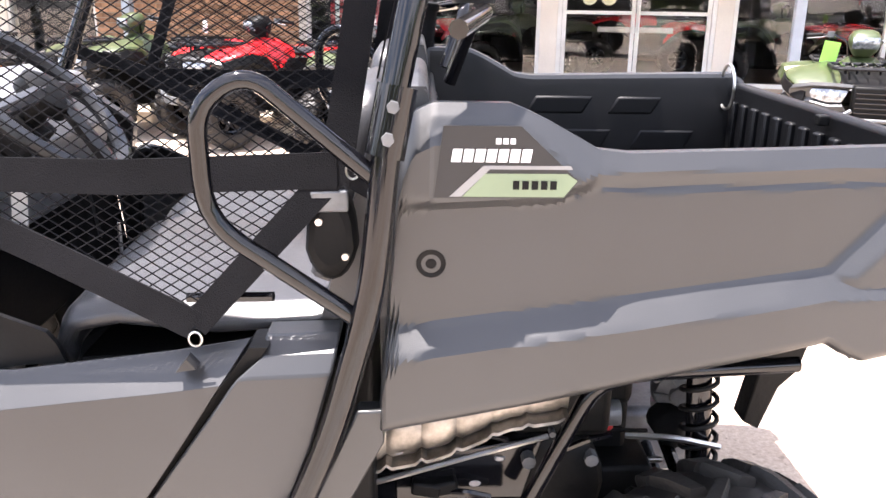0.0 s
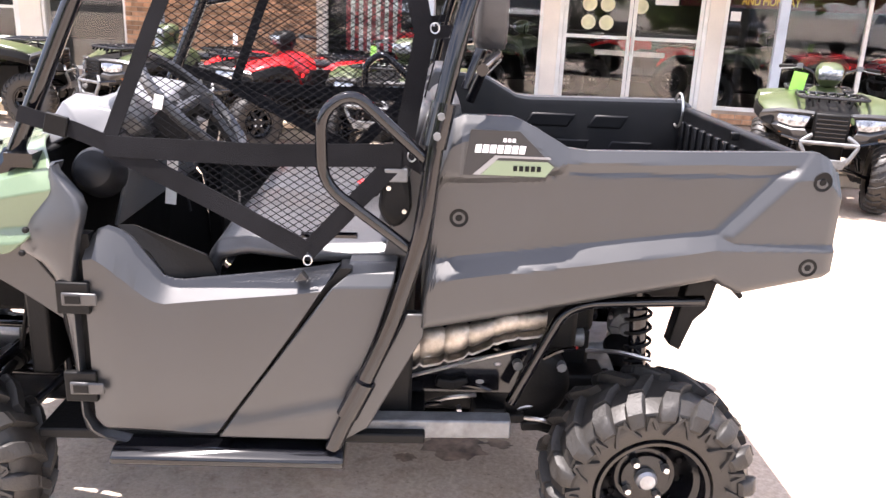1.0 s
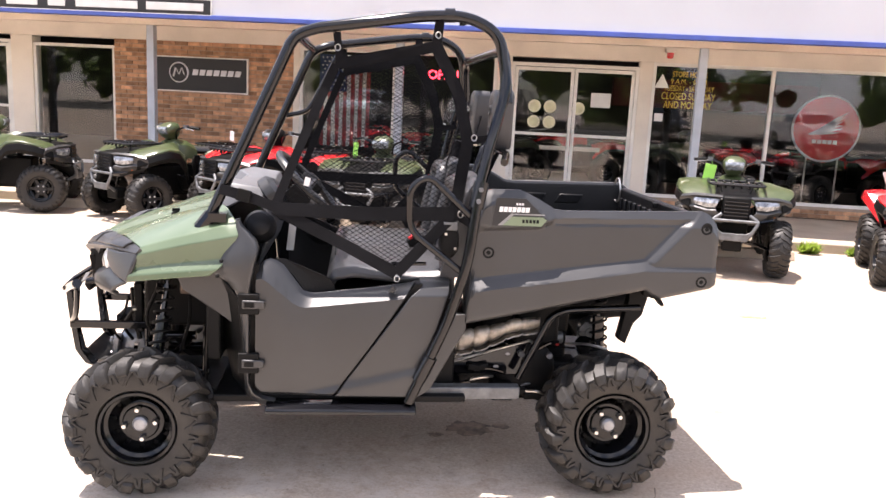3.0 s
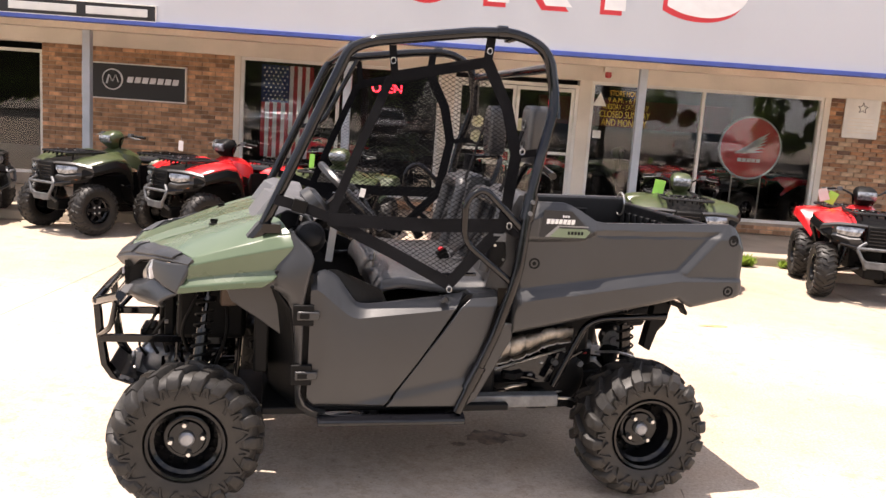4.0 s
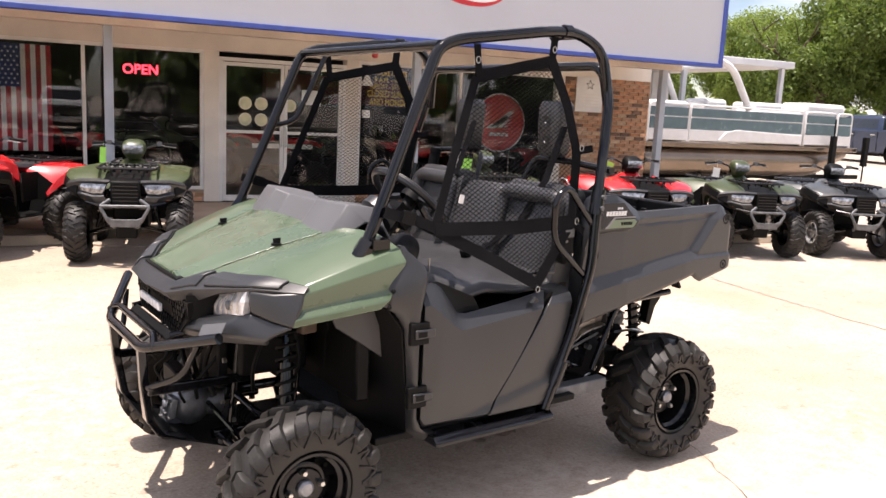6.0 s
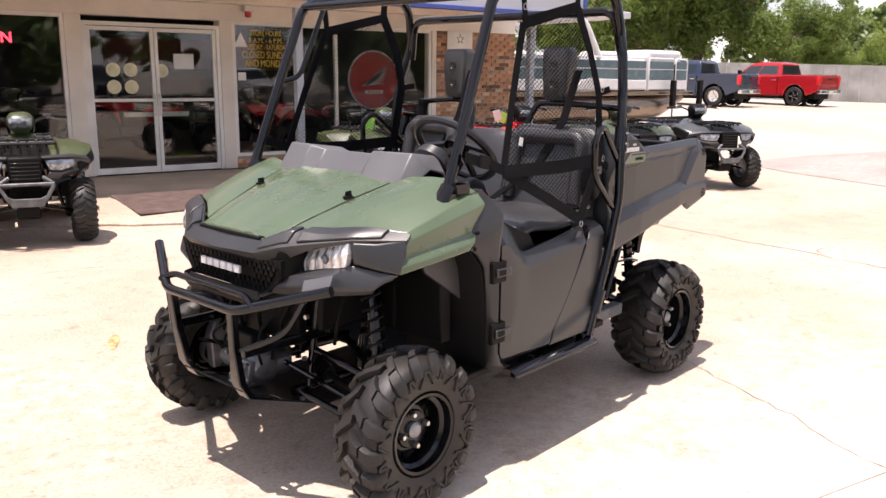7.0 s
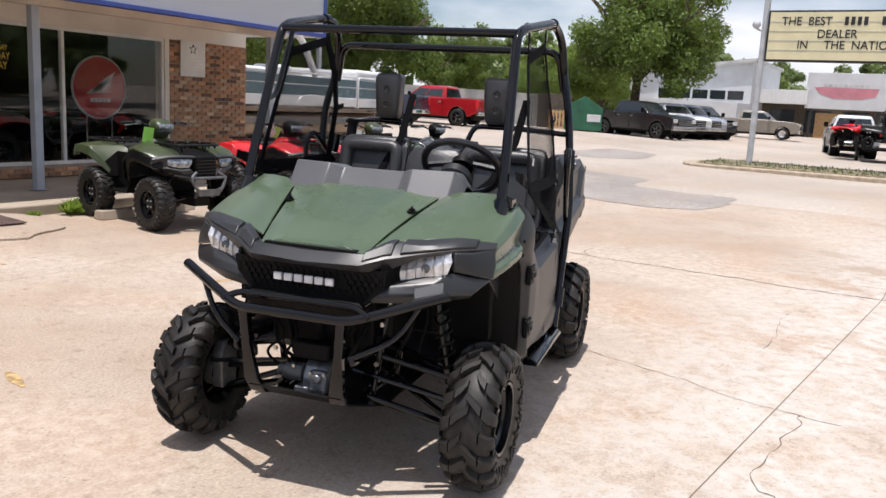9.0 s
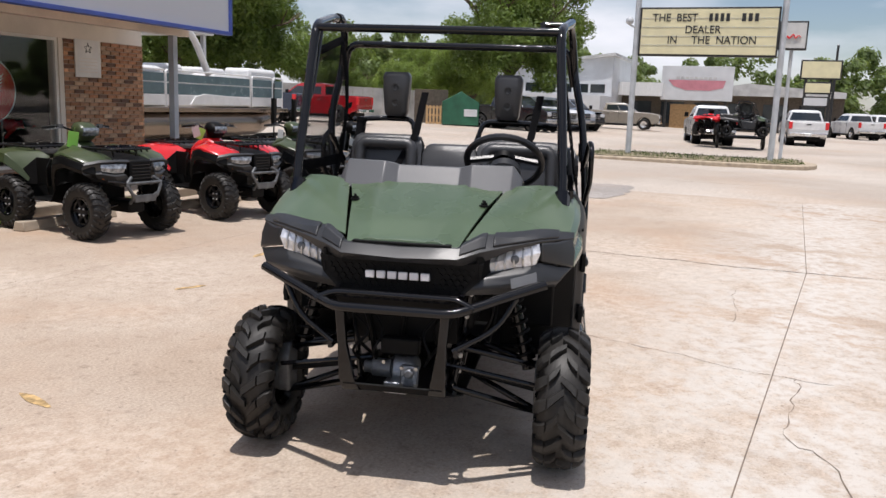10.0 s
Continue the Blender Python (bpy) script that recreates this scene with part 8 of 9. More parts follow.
M_TIMBER = mat("raw timber", (0.42, 0.26, 0.12), 0.8, vary=0.15)
M_ALU = mat("pontoon aluminium", (0.25, 0.195, 0.15), 0.24, metal=0.75, vary=0.10, scale=1.5)
M_BOATWHITE = mat("white boat moulding", (0.74, 0.74, 0.73), 0.35, vary=0.03)
M_TEAL = mat("smoky teal boat panel", (0.10, 0.16, 0.18), 0.25, vary=0.06)
M_PINK = mat("faded pink billboard print", (0.55, 0.22, 0.26), 0.7, vary=0.1, scale=1)
# dark brown; on the far shop wall the colour holds the shade
M_DARKWALL = mat("dark shaded wall", (0.10, 0.08, 0.06), 0.8, vary=0.15)
M_BARK = mat("tree bark", (0.10, 0.07, 0.045), 0.9, vary=0.2, scale=5, bump=0.4)
def leaf_mat(name, color, through_leaf):
    """Leaves let part of the light through."""
    m = mat(name, color, 0.5, vary=0.25, scale=0.5, fine=4, by_island=0.45)
    n, l = m.node_tree.nodes, m.node_tree.links
    lit = n.new("ShaderNodeBsdfTranslucent")
    lit.inputs["Color"].default_value = (color[0] * 1.7, color[1] * 1.6, color[2] * 1.1, 1)
    both = n.new("ShaderNodeMixShader")
    both.inputs[0].default_value = through_leaf
    l.new(n["Principled BSDF"].outputs[0], both.inputs[1])
    l.new(lit.outputs[0], both.inputs[2])
    l.new(both.outputs[0], n["Material Output"].inputs["Surface"])
    return m


M_LEAF = leaf_mat("oak leaves", (0.130, 0.190, 0.040), 0.42)
M_LEAF2 = leaf_mat("pale leaves", (0.185, 0.260, 0.058), 0.42)
M_LEAF3 = leaf_mat("far woods", (0.155, 0.215, 0.070), 0.40)

# reader-board sign on two posts, on a grassed island with a kerb
isl = thing("sign_island", "grassed island with a pale kerb", "island")
bm = bmesh.new()
run = rounded([(21.2, 4.2, 0), (23.3, 4.4, 0), (25.4, 3.6, 0), (25.3, -2.6, 0), (23.6, -3.3, 0), (21.6, -2.9, 0)], 1.0, 5, closed=True)
prism(bm, [(p.x, p.y) for p in run], "z", -0.05, 0.13)
part("kerb", bm, M_KERB, isl, "pale concrete kerb", bevel=0.03)
bm = bmesh.new()
prism(bm, [(23.4 + (p.x - 23.4) * 0.82, 0.6 + (p.y - 0.6) * 0.9) for p in run], "z", 0.12, 0.15)
part("turf", bm, M_DIRT, isl, "bare tan earth with thin turf", smooth=0)
rnd = random.Random(11)
bm = bmesh.new()
for k in range(1500):
    x, y = 23.4 + rnd.uniform(-1.6, 1.6), rnd.uniform(-2.8, 3.8)
    a, h = rnd.uniform(0, 6.28), rnd.uniform(0.04, 0.10)
    p = Vector((x, y, 0.14))
    bm.faces.new([bm.verts.new(v) for v in (p, p + Vector((0.03 * math.cos(a), 0.03 * math.sin(a), 0)), p + Vector((rnd.uniform(-0.03, 0.03), rnd.uniform(-0.03, 0.03), h)))])
tagged(link_mesh("grass", bm, M_GRASS, smooth=0), "tufts of green grass on the island", "grass", kind="stuff")
SX = 23.6
board = thing("reader_board", "cream reader-board sign with black letters on two posts", "sign")
bm = bmesh.new()
box(bm, SX, SX + 0.32, -1.72, 2.52, 3.32, 4.84)
part("cabinet", bm, M_LETTER, board, "black sign cabinet", bevel=0.02)
bm = bmesh.new()
box(bm, SX - 0.012, SX, -1.66, 2.46, 3.38, 4.78)
part("face", bm, M_CREAM, board, "cream sign face")
for k in range(1, 5):
    bm = bmesh.new()
    box(bm, SX - 0.022, SX - 0.01, -1.66, 2.46, 3.38 + 0.28 * k - 0.006, 3.38 + 0.28 * k + 0.006)
    part("letter_rail", bm, M_GALV, board)
FACING = pose(0, 0, 0, 90, 0, -90)
for words, y, z in (("THE  BEST", 2.12, 4.40), ("DEALER", 1.09, 4.03), ("IN     THE  NATION", 1.62, 3.71)):
    lettering("sign_text", words, 0.345, pose(SX - 0.02, y, z) @ FACING, M_LETTER, board, depth=0.004, bold=0.003, squeeze=0.90)
for a, b in ((0.38, -0.30), (-0.60, -1.16)):      # a maker's name, as bars
    bm = bmesh.new()
    n = 4 if a > 0 else 3
    for k in range(n):
        y0 = a + (b - a) * k / n
        box(bm, SX - 0.024, SX - 0.012, y0 + (b - a) / n * 0.62, y0, 4.40, 4.64)
    part("sign_bar", bm, M_LETTER, board)
for y, top in ((2.62, 5.6), (-1.84, 5.6)):
    bm = bmesh.new()
    cyl(bm, (SX + 0.16, y, 0), (SX + 0.16, y, top), 0.095, 16)
    part("post", bm, M_GALV, board, "pale round steel post")
bm = bmesh.new()
tube(bm, [(SX + 0.16, 2.62, 4.2), (SX, 2.85, 4.3), (SX, 2.85, 4.45)], 0.03, 6, fillet=0.05)
ball(bm, (SX, 2.85, 4.42), 0.13, 10, 8)
part("flood_lamp", bm, M_GALV, board, "small round flood lamp")
sg = thing("small_sign", "white boxed sign with a red script mark", "sign")
bm = bmesh.new()
box(bm, 26.0, 26.25, -2.62, -1.72, 3.72, 4.66)
part("cabinet", bm, M_LETTER, sg, bevel=0.02)
bm = bmesh.new()
box(bm, 25.985, 26.0, -2.57, -1.77, 3.78, 4.60)
part("face", bm, M_TAG, sg)
bm = bmesh.new()
tube(bm, [(25.975, -1.86, 4.10), (25.975, -1.98, 4.18), (25.975, -2.06, 4.08), (25.975, -2.18, 4.24), (25.975, -2.24, 4.08), (25.975, -2.34, 4.2), (25.975, -2.42, 4.12)], 0.035, 6, fillet=0.05, flat=0.5)
part("script_mark", bm, M_RED, sg, "red script shape")
bm = bmesh.new()
cyl(bm, (26.12, -2.17, 0), (26.12, -2.17, 3.75), 0.06, 10)
part("post", bm, M_GALV, sg)

# twin cream sign boards further off
ts = thing("twin_sign", "pair of blank cream sign boards on a dark post", "sign")
for y0, y1, z0, z1 in ((-6.0, -3.5, 4.0, 5.25), (-5.5, -3.8, 3.05, 3.85), (-5.4, -3.8, 2.2, 2.9)):
    bm = bmesh.new()
    box(bm, 55.7, 55.95, y0, y1, z0, z1)
    b = part("board_frame", bm, M_LETTER, ts, bevel=0.02)
    bm = bmesh.new()
    box(bm, 55.66, 55.71, y0 + 0.1, y1 - 0.1, z0 + 0.1, z1 - 0.1)
    part("board_face", bm, M_CREAM if z0 > 3 else M_TIN, b)
bm = bmesh.new()
for y in (-3.9, -5.4):
    box(bm, 55.75, 55.9, y - 0.08, y + 0.08, 0, 4.1)
part("post", bm, M_LETTER, ts)


# ---- parked cars; each one's nose looks to its own +x
def arch(cx, r, n=9):
    """The outline of a wheel arch, from front to rear."""
    return [(cx + r * math.cos(math.pi * k / n), 0.42 + r * math.sin(math.pi * k / n)) for k in range(n + 1)]


def pickup(paint, label, x, y, rz, group="pickups parked on the lot", closed=False):
    q = thing("pickup" if not closed else "suv", label, "pickup" if not closed else "car", group, pose(x, y, lot_z(x, y), 0, 0, rz))
    L = 2.90 if not closed else 2.55
    wheels = (1.85, -1.80) if not closed else (1.60, -1.50)
    back = [(-L, 0.66), (-L - 0.02, 0.95), (-L, 1.33)] if not closed else [(-L, 0.60), (-L - 0.03, 0.95), (-L + 0.02, 1.28)]
    low = back + [(-1.18, 1.34), (-1.10, 1.30), (1.15, 1.30), (1.32, 1.27), (2.0, 1.25), (2.60, 1.19), (L - 0.08, 1.12), (L, 1.0), (L + 0.02, 0.72), (L - 0.06, 0.50)]
    if closed:
        low = [(px * (0.88 if px > 0 else 1.0) if abs(px) < L else px, pz - 0.06 * (pz > 1.1)) for px, pz in low]
    low += arch(wheels[0], 0.50) + [(wheels[0] - 0.60, 0.40), (wheels[1] + 0.60, 0.40)] + arch(wheels[1], 0.50) + [(-L + 0.25, 0.56)]
    bm = bmesh.new()
    for y0, y1 in ((-1.0, -0.55), (-0.55, 0.55), (0.55, 1.0)):
        prism(bm, low, "y", y0, y1)
    bmesh.ops.remove_doubles(bm, verts=bm.verts[:], dist=0.001)
    for v in bm.verts:
        v.co.y *= along([(0.4, 0.94), (0.85, 1.0), (1.0, 1.0), (1.34, 0.955)], v.co.z)
    part("body", bm, paint, q, bevel=0.035, segs=3, smooth=40)
    # cabin on the belt line
    front = 1.26 if not closed else 1.10
    rear = -1.12 if not closed else -2.48
    secs = []
    for z, xf, xr, w in ((1.22, front, rear, 0.945), (1.32, front - 0.10, rear, 0.925), (1.80, front - 0.72, rear + (0.10 if not closed else 0.30), 0.765), (1.88, front - 0.86, rear + (0.16 if not closed else 0.42), 0.70), (1.92, front - 1.05, rear + (0.30 if not closed else 0.60), 0.58)):
        secs.append([(xr, -w, z), (lerp(xr, xf, 0.5), -w - 0.012, z), (xf, -w * 0.97, z), (xf + 0.05, 0, z), (xf, w * 0.97, z), (lerp(xr, xf, 0.5), w + 0.012, z), (xr, w, z), (xr - 0.03, 0, z)])
    bm = bmesh.new()
    loft(bm, secs, close=True)
    bm.faces.new([bm.verts.new(p) for p in secs[-1]])
    cab = part("cabin", bm, paint, q, bevel=0.02, smooth=45)

    def edge_x(z):
        return along([(1.32, front - 0.10), (1.80, front - 0.72)], z), along([(1.32, rear), (1.80, rear + (0.10 if not closed else 0.30))], z)

    def half(z):
        return along([(1.32, 0.925), (1.80, 0.765)], z)
    cutsx = [0.985, 0.55, 0.53, 0.10] if not closed else [0.985, 0.68, 0.665, 0.36, 0.345, 0.05]
    for s in (-1, 1):
        for a, b in zip(cutsx[::2], cutsx[1::2]):
            bm = bmesh.new()
            rows = []
            for z in (1.37, 1.56, 1.75):
                xf, xr = edge_x(z)
                rows.append([(lerp(xr, xf, t) - (0.10 if t > 0.97 else 0), s * (half(z) + 0.012), z) for t in (a, (a + b) / 2, b)])
            loft(bm, rows, 0.02)
            part("side_window", bm, M_CARGLASS, cab, smooth=30)
    for name, sign in (("windscreen", 1), ("rear_window", -1)):
        bm = bmesh.new()
        rows = []
        for z in (1.37, 1.57, 1.77):
            xf, xr = edge_x(z)
            xx = xf if sign > 0 else xr
            w = half(z) - 0.10
            rows.append([(xx + sign * (0.012 + (0.05 if sign > 0 else 0.03) * (1 - (t * 2 - 1) ** 2)), lerp(-w, w, t), z) for t in (0, 0.25, 0.5, 0.75, 1)])
        loft(bm, rows, 0.02)
        part(name, bm, M_CARGLASS, cab, smooth=40)
    if not closed:
        bm = bmesh.new()
        box(bm, -L + 0.08, -1.22, -0.82, 0.82, 1.325, 1.350)
        part("load_cover", bm, M_DARK, q, "black bed cover")
        bm = bmesh.new()
        box(bm, -L - 0.035, -L - 0.01, -0.72, 0.72, 0.86, 1.26)
        gate = part("tailgate", bm, paint, q, bevel=0.015)
        bm = bmesh.new()
        box(bm, -L - 0.045, -L - 0.03, -0.12, 0.12, 1.12, 1.18)
        part("tailgate_handle", bm, M_DARK, gate)
    bm = bmesh.new()
    box(bm, -L - 0.12, -L + 0.05, -0.93, 0.93, 0.52, 0.70)
    rb = part("rear_bumper", bm, M_CHROME if not closed else paint, q, bevel=0.03)
    bm = bmesh.new()
    box(bm, -L - 0.127, -L - 0.115, -0.16, 0.16, 0.55, 0.66)
    part("plate", bm, M_TAG, rb, "pale blank plate")
    bm = bmesh.new()
    box(bm, L - 0.10, L + 0.08, -0.95, 0.95, 0.46, 0.68)
    part("front_bumper", bm, M_CHROME if not closed else paint, q, bevel=0.03)
    bm = bmesh.new()
    box(bm, L - 0.04, L + 0.05, -0.58, 0.58, 0.70, 1.04)
    gr = part("grille", bm, M_DARK, q, bevel=0.02)
    for k in range(3):
        bm = bmesh.new()
        box(bm, L + 0.045, L + 0.06, -0.56, 0.56, 0.76 + 0.10 * k, 0.79 + 0.10 * k)
        part("grille_bar", bm, M_CHROME, gr)
    for s in (-1, 1):
        bm = bmesh.new()
        box(bm, -L - 0.04, -L + 0.10, s * 0.80, s * 0.985, 0.90, 1.28)
        part("tail_light", bm, M_REDPL, q, bevel=0.015)
        bm = bmesh.new()
        box(bm, L - 0.14, L + 0.035, s * 0.60, s * 0.94, 0.84, 1.04)
        part("headlight", bm, M_LAMP, q, bevel=0.03)
        bm = bmesh.new()
        box(bm, 0.86, 0.98, s * 0.96, s * 1.16, 1.32, 1.56)
        part("wing_mirror", bm, M_DARK, q, bevel=0.035)
        bm = bmesh.new()
        box(bm, wheels[1] + 0.62, wheels[0] - 0.62, s * 0.92, s * 1.02, 0.36, 0.42)
        part("running_board", bm, M_DARK, q, bevel=0.015)
        for px in (-0.88, 0.02):
            bm = bmesh.new()
            box(bm, px, px + 0.20, s * 0.985, s * 1.01, 1.10, 1.14)
            part("door_handle", bm, M_CHROME if not closed else M_DARK, q, bevel=0.008)
        for px in (-0.98, 0.0, 1.02):
            bm = bmesh.new()
            box(bm, px - 0.006, px + 0.006, s * 0.985, s * 1.003, 0.50, 1.28)
            part("door_seam", bm, M_DARK, q)
        for px in wheels:
            bm = bmesh.new()
            turn = pose(px, s * 0.86, 0.41, -90 * s, 0, 0)
            lathe(bm, [(0.0, 0.10), (0.07, 0.10), (0.09, 0.06), (0.23, 0.07), (0.25, 0.13), (0.262, 0.14)], turn, 24)
            w = part("wheel", bm, M_RIM if paint in (M_PBLACK, M_PRED) else M_CHROME, q, smooth=30)
            for k in range(5):
                bm = bmesh.new()
                ang = 2 * math.pi * k / 5
                obox(bm, turn @ pose(0.15 * math.cos(ang), 0.15 * math.sin(ang), 0.09, 0, 0, math.degrees(ang)), 0.18, 0.06, 0.04)
                part("spoke", bm, M_CHROME if paint is not M_PBLACK else M_GREYMETAL, w, bevel=0.006)
            bm = bmesh.new()
            lathe(bm, [(0.25, -0.13), (0.37, -0.13), (0.405, -0.10), (0.41, 0.0), (0.405, 0.10), (0.37, 0.13), (0.25, 0.14)], turn, 28, close=True)
            part("tyre", bm, M_RUBBER, w)
            bm = bmesh.new()
            lathe(bm, [(0.50, -0.30), (0.50, 0.10)], turn, 24)
            part("arch_liner", bm, M_DARK, q)
    bm = bmesh.new()
    box(bm, -L + 0.3, L - 0.3, -0.65, 0.65, 0.28, 0.52)
    part("underbody", bm, M_DARK, q)
    return q


pickup(M_PRED, "bright red pickup parked by the fence", 33.0, 20.1, 94)
pickup(M_PNAVY, "dark navy pickup parked beside the red one", 28.0, 20.9, 100)
pickup(M_PBLACK, "black crew-cab pickup parked by the tree", 41.0, 11.6, -112)
pickup(M_PWHITE, "white pickup parked in the row by the tree", 45.0, 11.2, -132)
pickup(M_PBLACK, "dark car parked in the row by the tree", 48.2, 10.2, -132, closed=True)
pickup(M_PSILVER, "silver pickup parked in the row by the tree", 46.6, 10.7, -132)
pickup(M_PGREY, "warm grey pickup parked before the long building", 57.6, 8.4, -88)
pickup(M_PWHITE, "white pickup with a trailer, seen from behind", 40.6, 1.1, 10)
pickup(M_PWHITE, "white pickup seen from behind", 46.4, -3.6, 4)
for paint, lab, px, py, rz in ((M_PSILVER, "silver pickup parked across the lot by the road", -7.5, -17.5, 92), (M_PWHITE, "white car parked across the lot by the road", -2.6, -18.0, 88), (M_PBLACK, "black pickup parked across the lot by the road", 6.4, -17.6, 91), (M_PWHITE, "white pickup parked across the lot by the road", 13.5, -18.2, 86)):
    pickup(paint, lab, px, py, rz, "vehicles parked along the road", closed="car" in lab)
pickup(M_PWHITE, "white pickup far across the lot", 66.0, -8.0, 20)
pickup(M_PRED, "red car far across the lot", 72.0, -12.2, 60, closed=True)
pickup(M_PWHITE, "white car far across the lot", 72.5, -10.0, 20, closed=True)

tr = thing("trailer", "low utility trailer loaded with a black machine", "trailer", m=pose(35.9, -0.6, 0, 0, 0, 8))
bm = bmesh.new()
box(bm, -1.6, 1.6, -0.85, 0.85, 0.50, 0.58)
for s in (-1, 1):
    tube(bm, [(-1.6, s * 0.85, 0.58), (-1.6, s * 0.85, 0.95), (1.6, s * 0.85, 0.95), (1.6, s * 0.85, 0.58)], 0.03, 6, fillet=0.02)
tube(bm, [(1.6, -0.6, 0.5), (2.8, 0, 0.5), (1.6, 0.6, 0.5)], 0.04, 6, fillet=0.05)
part("deck", bm, M_DARK, tr)
for s in (-1, 1):
    bm = bmesh.new()
    lathe(bm, [(0.0, 0.06), (0.2, 0.06), (0.33, 0.05), (0.33, -0.06), (0.0, -0.06)], pose(-0.1, s * 1.0, 0.33, 90, 0, 0), 22)
    part("wheel", bm, M_RUBBER, tr)
    bm = bmesh.new()
    box(bm, -0.5, 0.3, s * 0.9, s * 1.12, 0.66, 0.69)
    part("mudguard", bm, M_ALLOY, tr)
load = copy_thing(utv, pose(35.9, -0.75, 0.56, 0, 0, 95) @ Matrix.Diagonal((0.8, 0.8, 0.8, 1)))
load["label"], load["category"] = "dark utility vehicle carried on the trailer", "utility vehicle"
q = copy_thing(r_quad, pose(35.9, 0.75, 0.56, 0, 0, 80))
q["label"], q["group"] = "red quad bike carried on the trailer", "loads on the trailer"

# ---- pontoon boat beside the shop, on its trailer
boat = thing("pontoon_boat", "white and teal pontoon boat on aluminium floats", "boat", m=pose(8.75, 10.1, 0, 0, 0, 4))
for y in (0.25, 2.15):
    bm = bmesh.new()
    rows = []
    for i in range(20):
        x = 6.3 * i / 19
        r = 0.31 * min(1.0, 0.35 + (6.3 - x) / 1.4)
        zc = 0.88 + 0.22 * max(0.0, (x - 5.0) / 1.3)
        rows.append([(x, y + r * math.cos(a), zc + r * math.sin(a)) for a in [2 * math.pi * j / 16 for j in range(16)]])
    loft(bm, rows, close=True)
    bm.faces.new([bm.verts.new(p) for p in rows[0]])
    bm.faces.new([bm.verts.new(p) for p in rows[-1]])
    part("float", bm, M_ALU, boat, "dull aluminium float", smooth=50)
bm = bmesh.new()
box(bm, -0.2, 6.4, -0.08, 2.48, 1.16, 1.26)
part("deck", bm, M_ALU, boat, bevel=0.02)
for y, nm in ((-0.05, "near"), (2.45, "far")):
    for x0, x1 in ((0.0, 1.05), (1.10, 4.45), (4.55, 5.55), (5.62, 6.1)):
        bm = bmesh.new()
        box(bm, x0, x1, y - 0.02, y + 0.02, 1.30, 1.52)
        f = part("side_panel", bm, M_BOATWHITE, boat, bevel=0.01)
        for z0, z1 in ((1.53, 1.76), (1.79, 1.96)):
            bm = bmesh.new()
            box(bm, x0 + 0.03, x1 - 0.03, y - 0.016, y + 0.016, z0, z1)
            part("panel_insert", bm, M_TEAL, f, "smoky teal insert")
        bm = bmesh.new()
        tube(bm, [(x0, y, 1.27), (x0, y, 2.03), (x1, y, 2.03), (x1, y, 1.27)], 0.022, 6, fillet=0.08)
        tube(bm, [(x0, y, 1.775), (x1, y, 1.775)], 0.014, 5, fillet=0)
        part("rail", bm, M_BOATWHITE, f, "white tube rail", smooth=50)
bm = bmesh.new()
prism(bm, [(1.9, 1.32), (4.4, 1.32), (4.4, 1.50), (2.4, 1.56), (2.1, 1.50)], "y", -0.095, -0.07)
part("swoosh", bm, M_BOATWHITE, boat, bevel=0.01)
for x0, x1, y0, y1, z1 in ((0.2, 2.2, 1.4, 2.35, 2.02), (0.2, 1.2, 0.1, 0.9, 2.10), (3.2, 4.6, 0.1, 0.8, 2.05), (4.7, 6.05, 0.1, 0.85, 2.24), (4.7, 6.05, 1.6, 2.35, 2.24), (2.4, 3.1, 0.9, 1.6, 2.22)):
    bm = bmesh.new()
    box(bm, x0, x1, y0, y1, 1.27, z1)
    part("seat", bm, M_BOATWHITE, boat, "white padded boat seat", bevel=0.09, segs=3)
bm = bmesh.new()
tube(bm, [(2.9, 0.1, 2.0), (2.3, 0.15, 2.95), (1.0, 0.2, 3.05)], 0.075, 8, fillet=0.4, steps=6)
tube(bm, [(2.9, 2.3, 2.0), (2.3, 2.25, 2.95), (1.0, 2.2, 3.05)], 0.075, 8, fillet=0.4, steps=6)
tube(bm, [(2.3, 0.15, 2.9), (2.3, 2.25, 2.9)], 0.06, 8, fillet=0)
part("tower", bm, M_BOATWHITE, boat, "white tow arch", smooth=50)
bt = thing("boat_trailer", "black boat trailer with upright guide posts", "trailer", m=pose(8.75, 10.1, 0, 0, 0, 4))
bm = bmesh.new()
for y in (0.6, 1.8):
    box(bm, -0.3, 7.4, y - 0.05, y + 0.05, 0.48, 0.58)
for x in (0.5, 2.5, 4.5, 6.2):
    box(bm, x - 0.05, x + 0.05, 0.2, 2.2, 0.44, 0.52)
part("frame", bm, M_DARK, bt, bevel=0.01)
for x in (1.6, 2.4):
    for y in (0.05, 2.35):
        bm = bmesh.new()
        lathe(bm, [(0.0, 0.08), (0.17, 0.08), (0.30, 0.07), (0.30, -0.08), (0.0, -0.08)], pose(x, y, 0.30, 90, 0, 0), 20)
        part("wheel", bm, M_RUBBER, bt)
for x, y in ((5.3, -0.25), (6.5, -0.2)):
    bm = bmesh.new()
    box(bm, x - 0.06, x + 0.06, y - 0.05, y + 0.05, 0.85, 1.52)
    cyl(bm, (x, y, 0.48), (x, y, 1.9 if x < 6 else 1.5), 0.018, 8)
    part("guide_post", bm, M_DARK, bt, "black guide post")

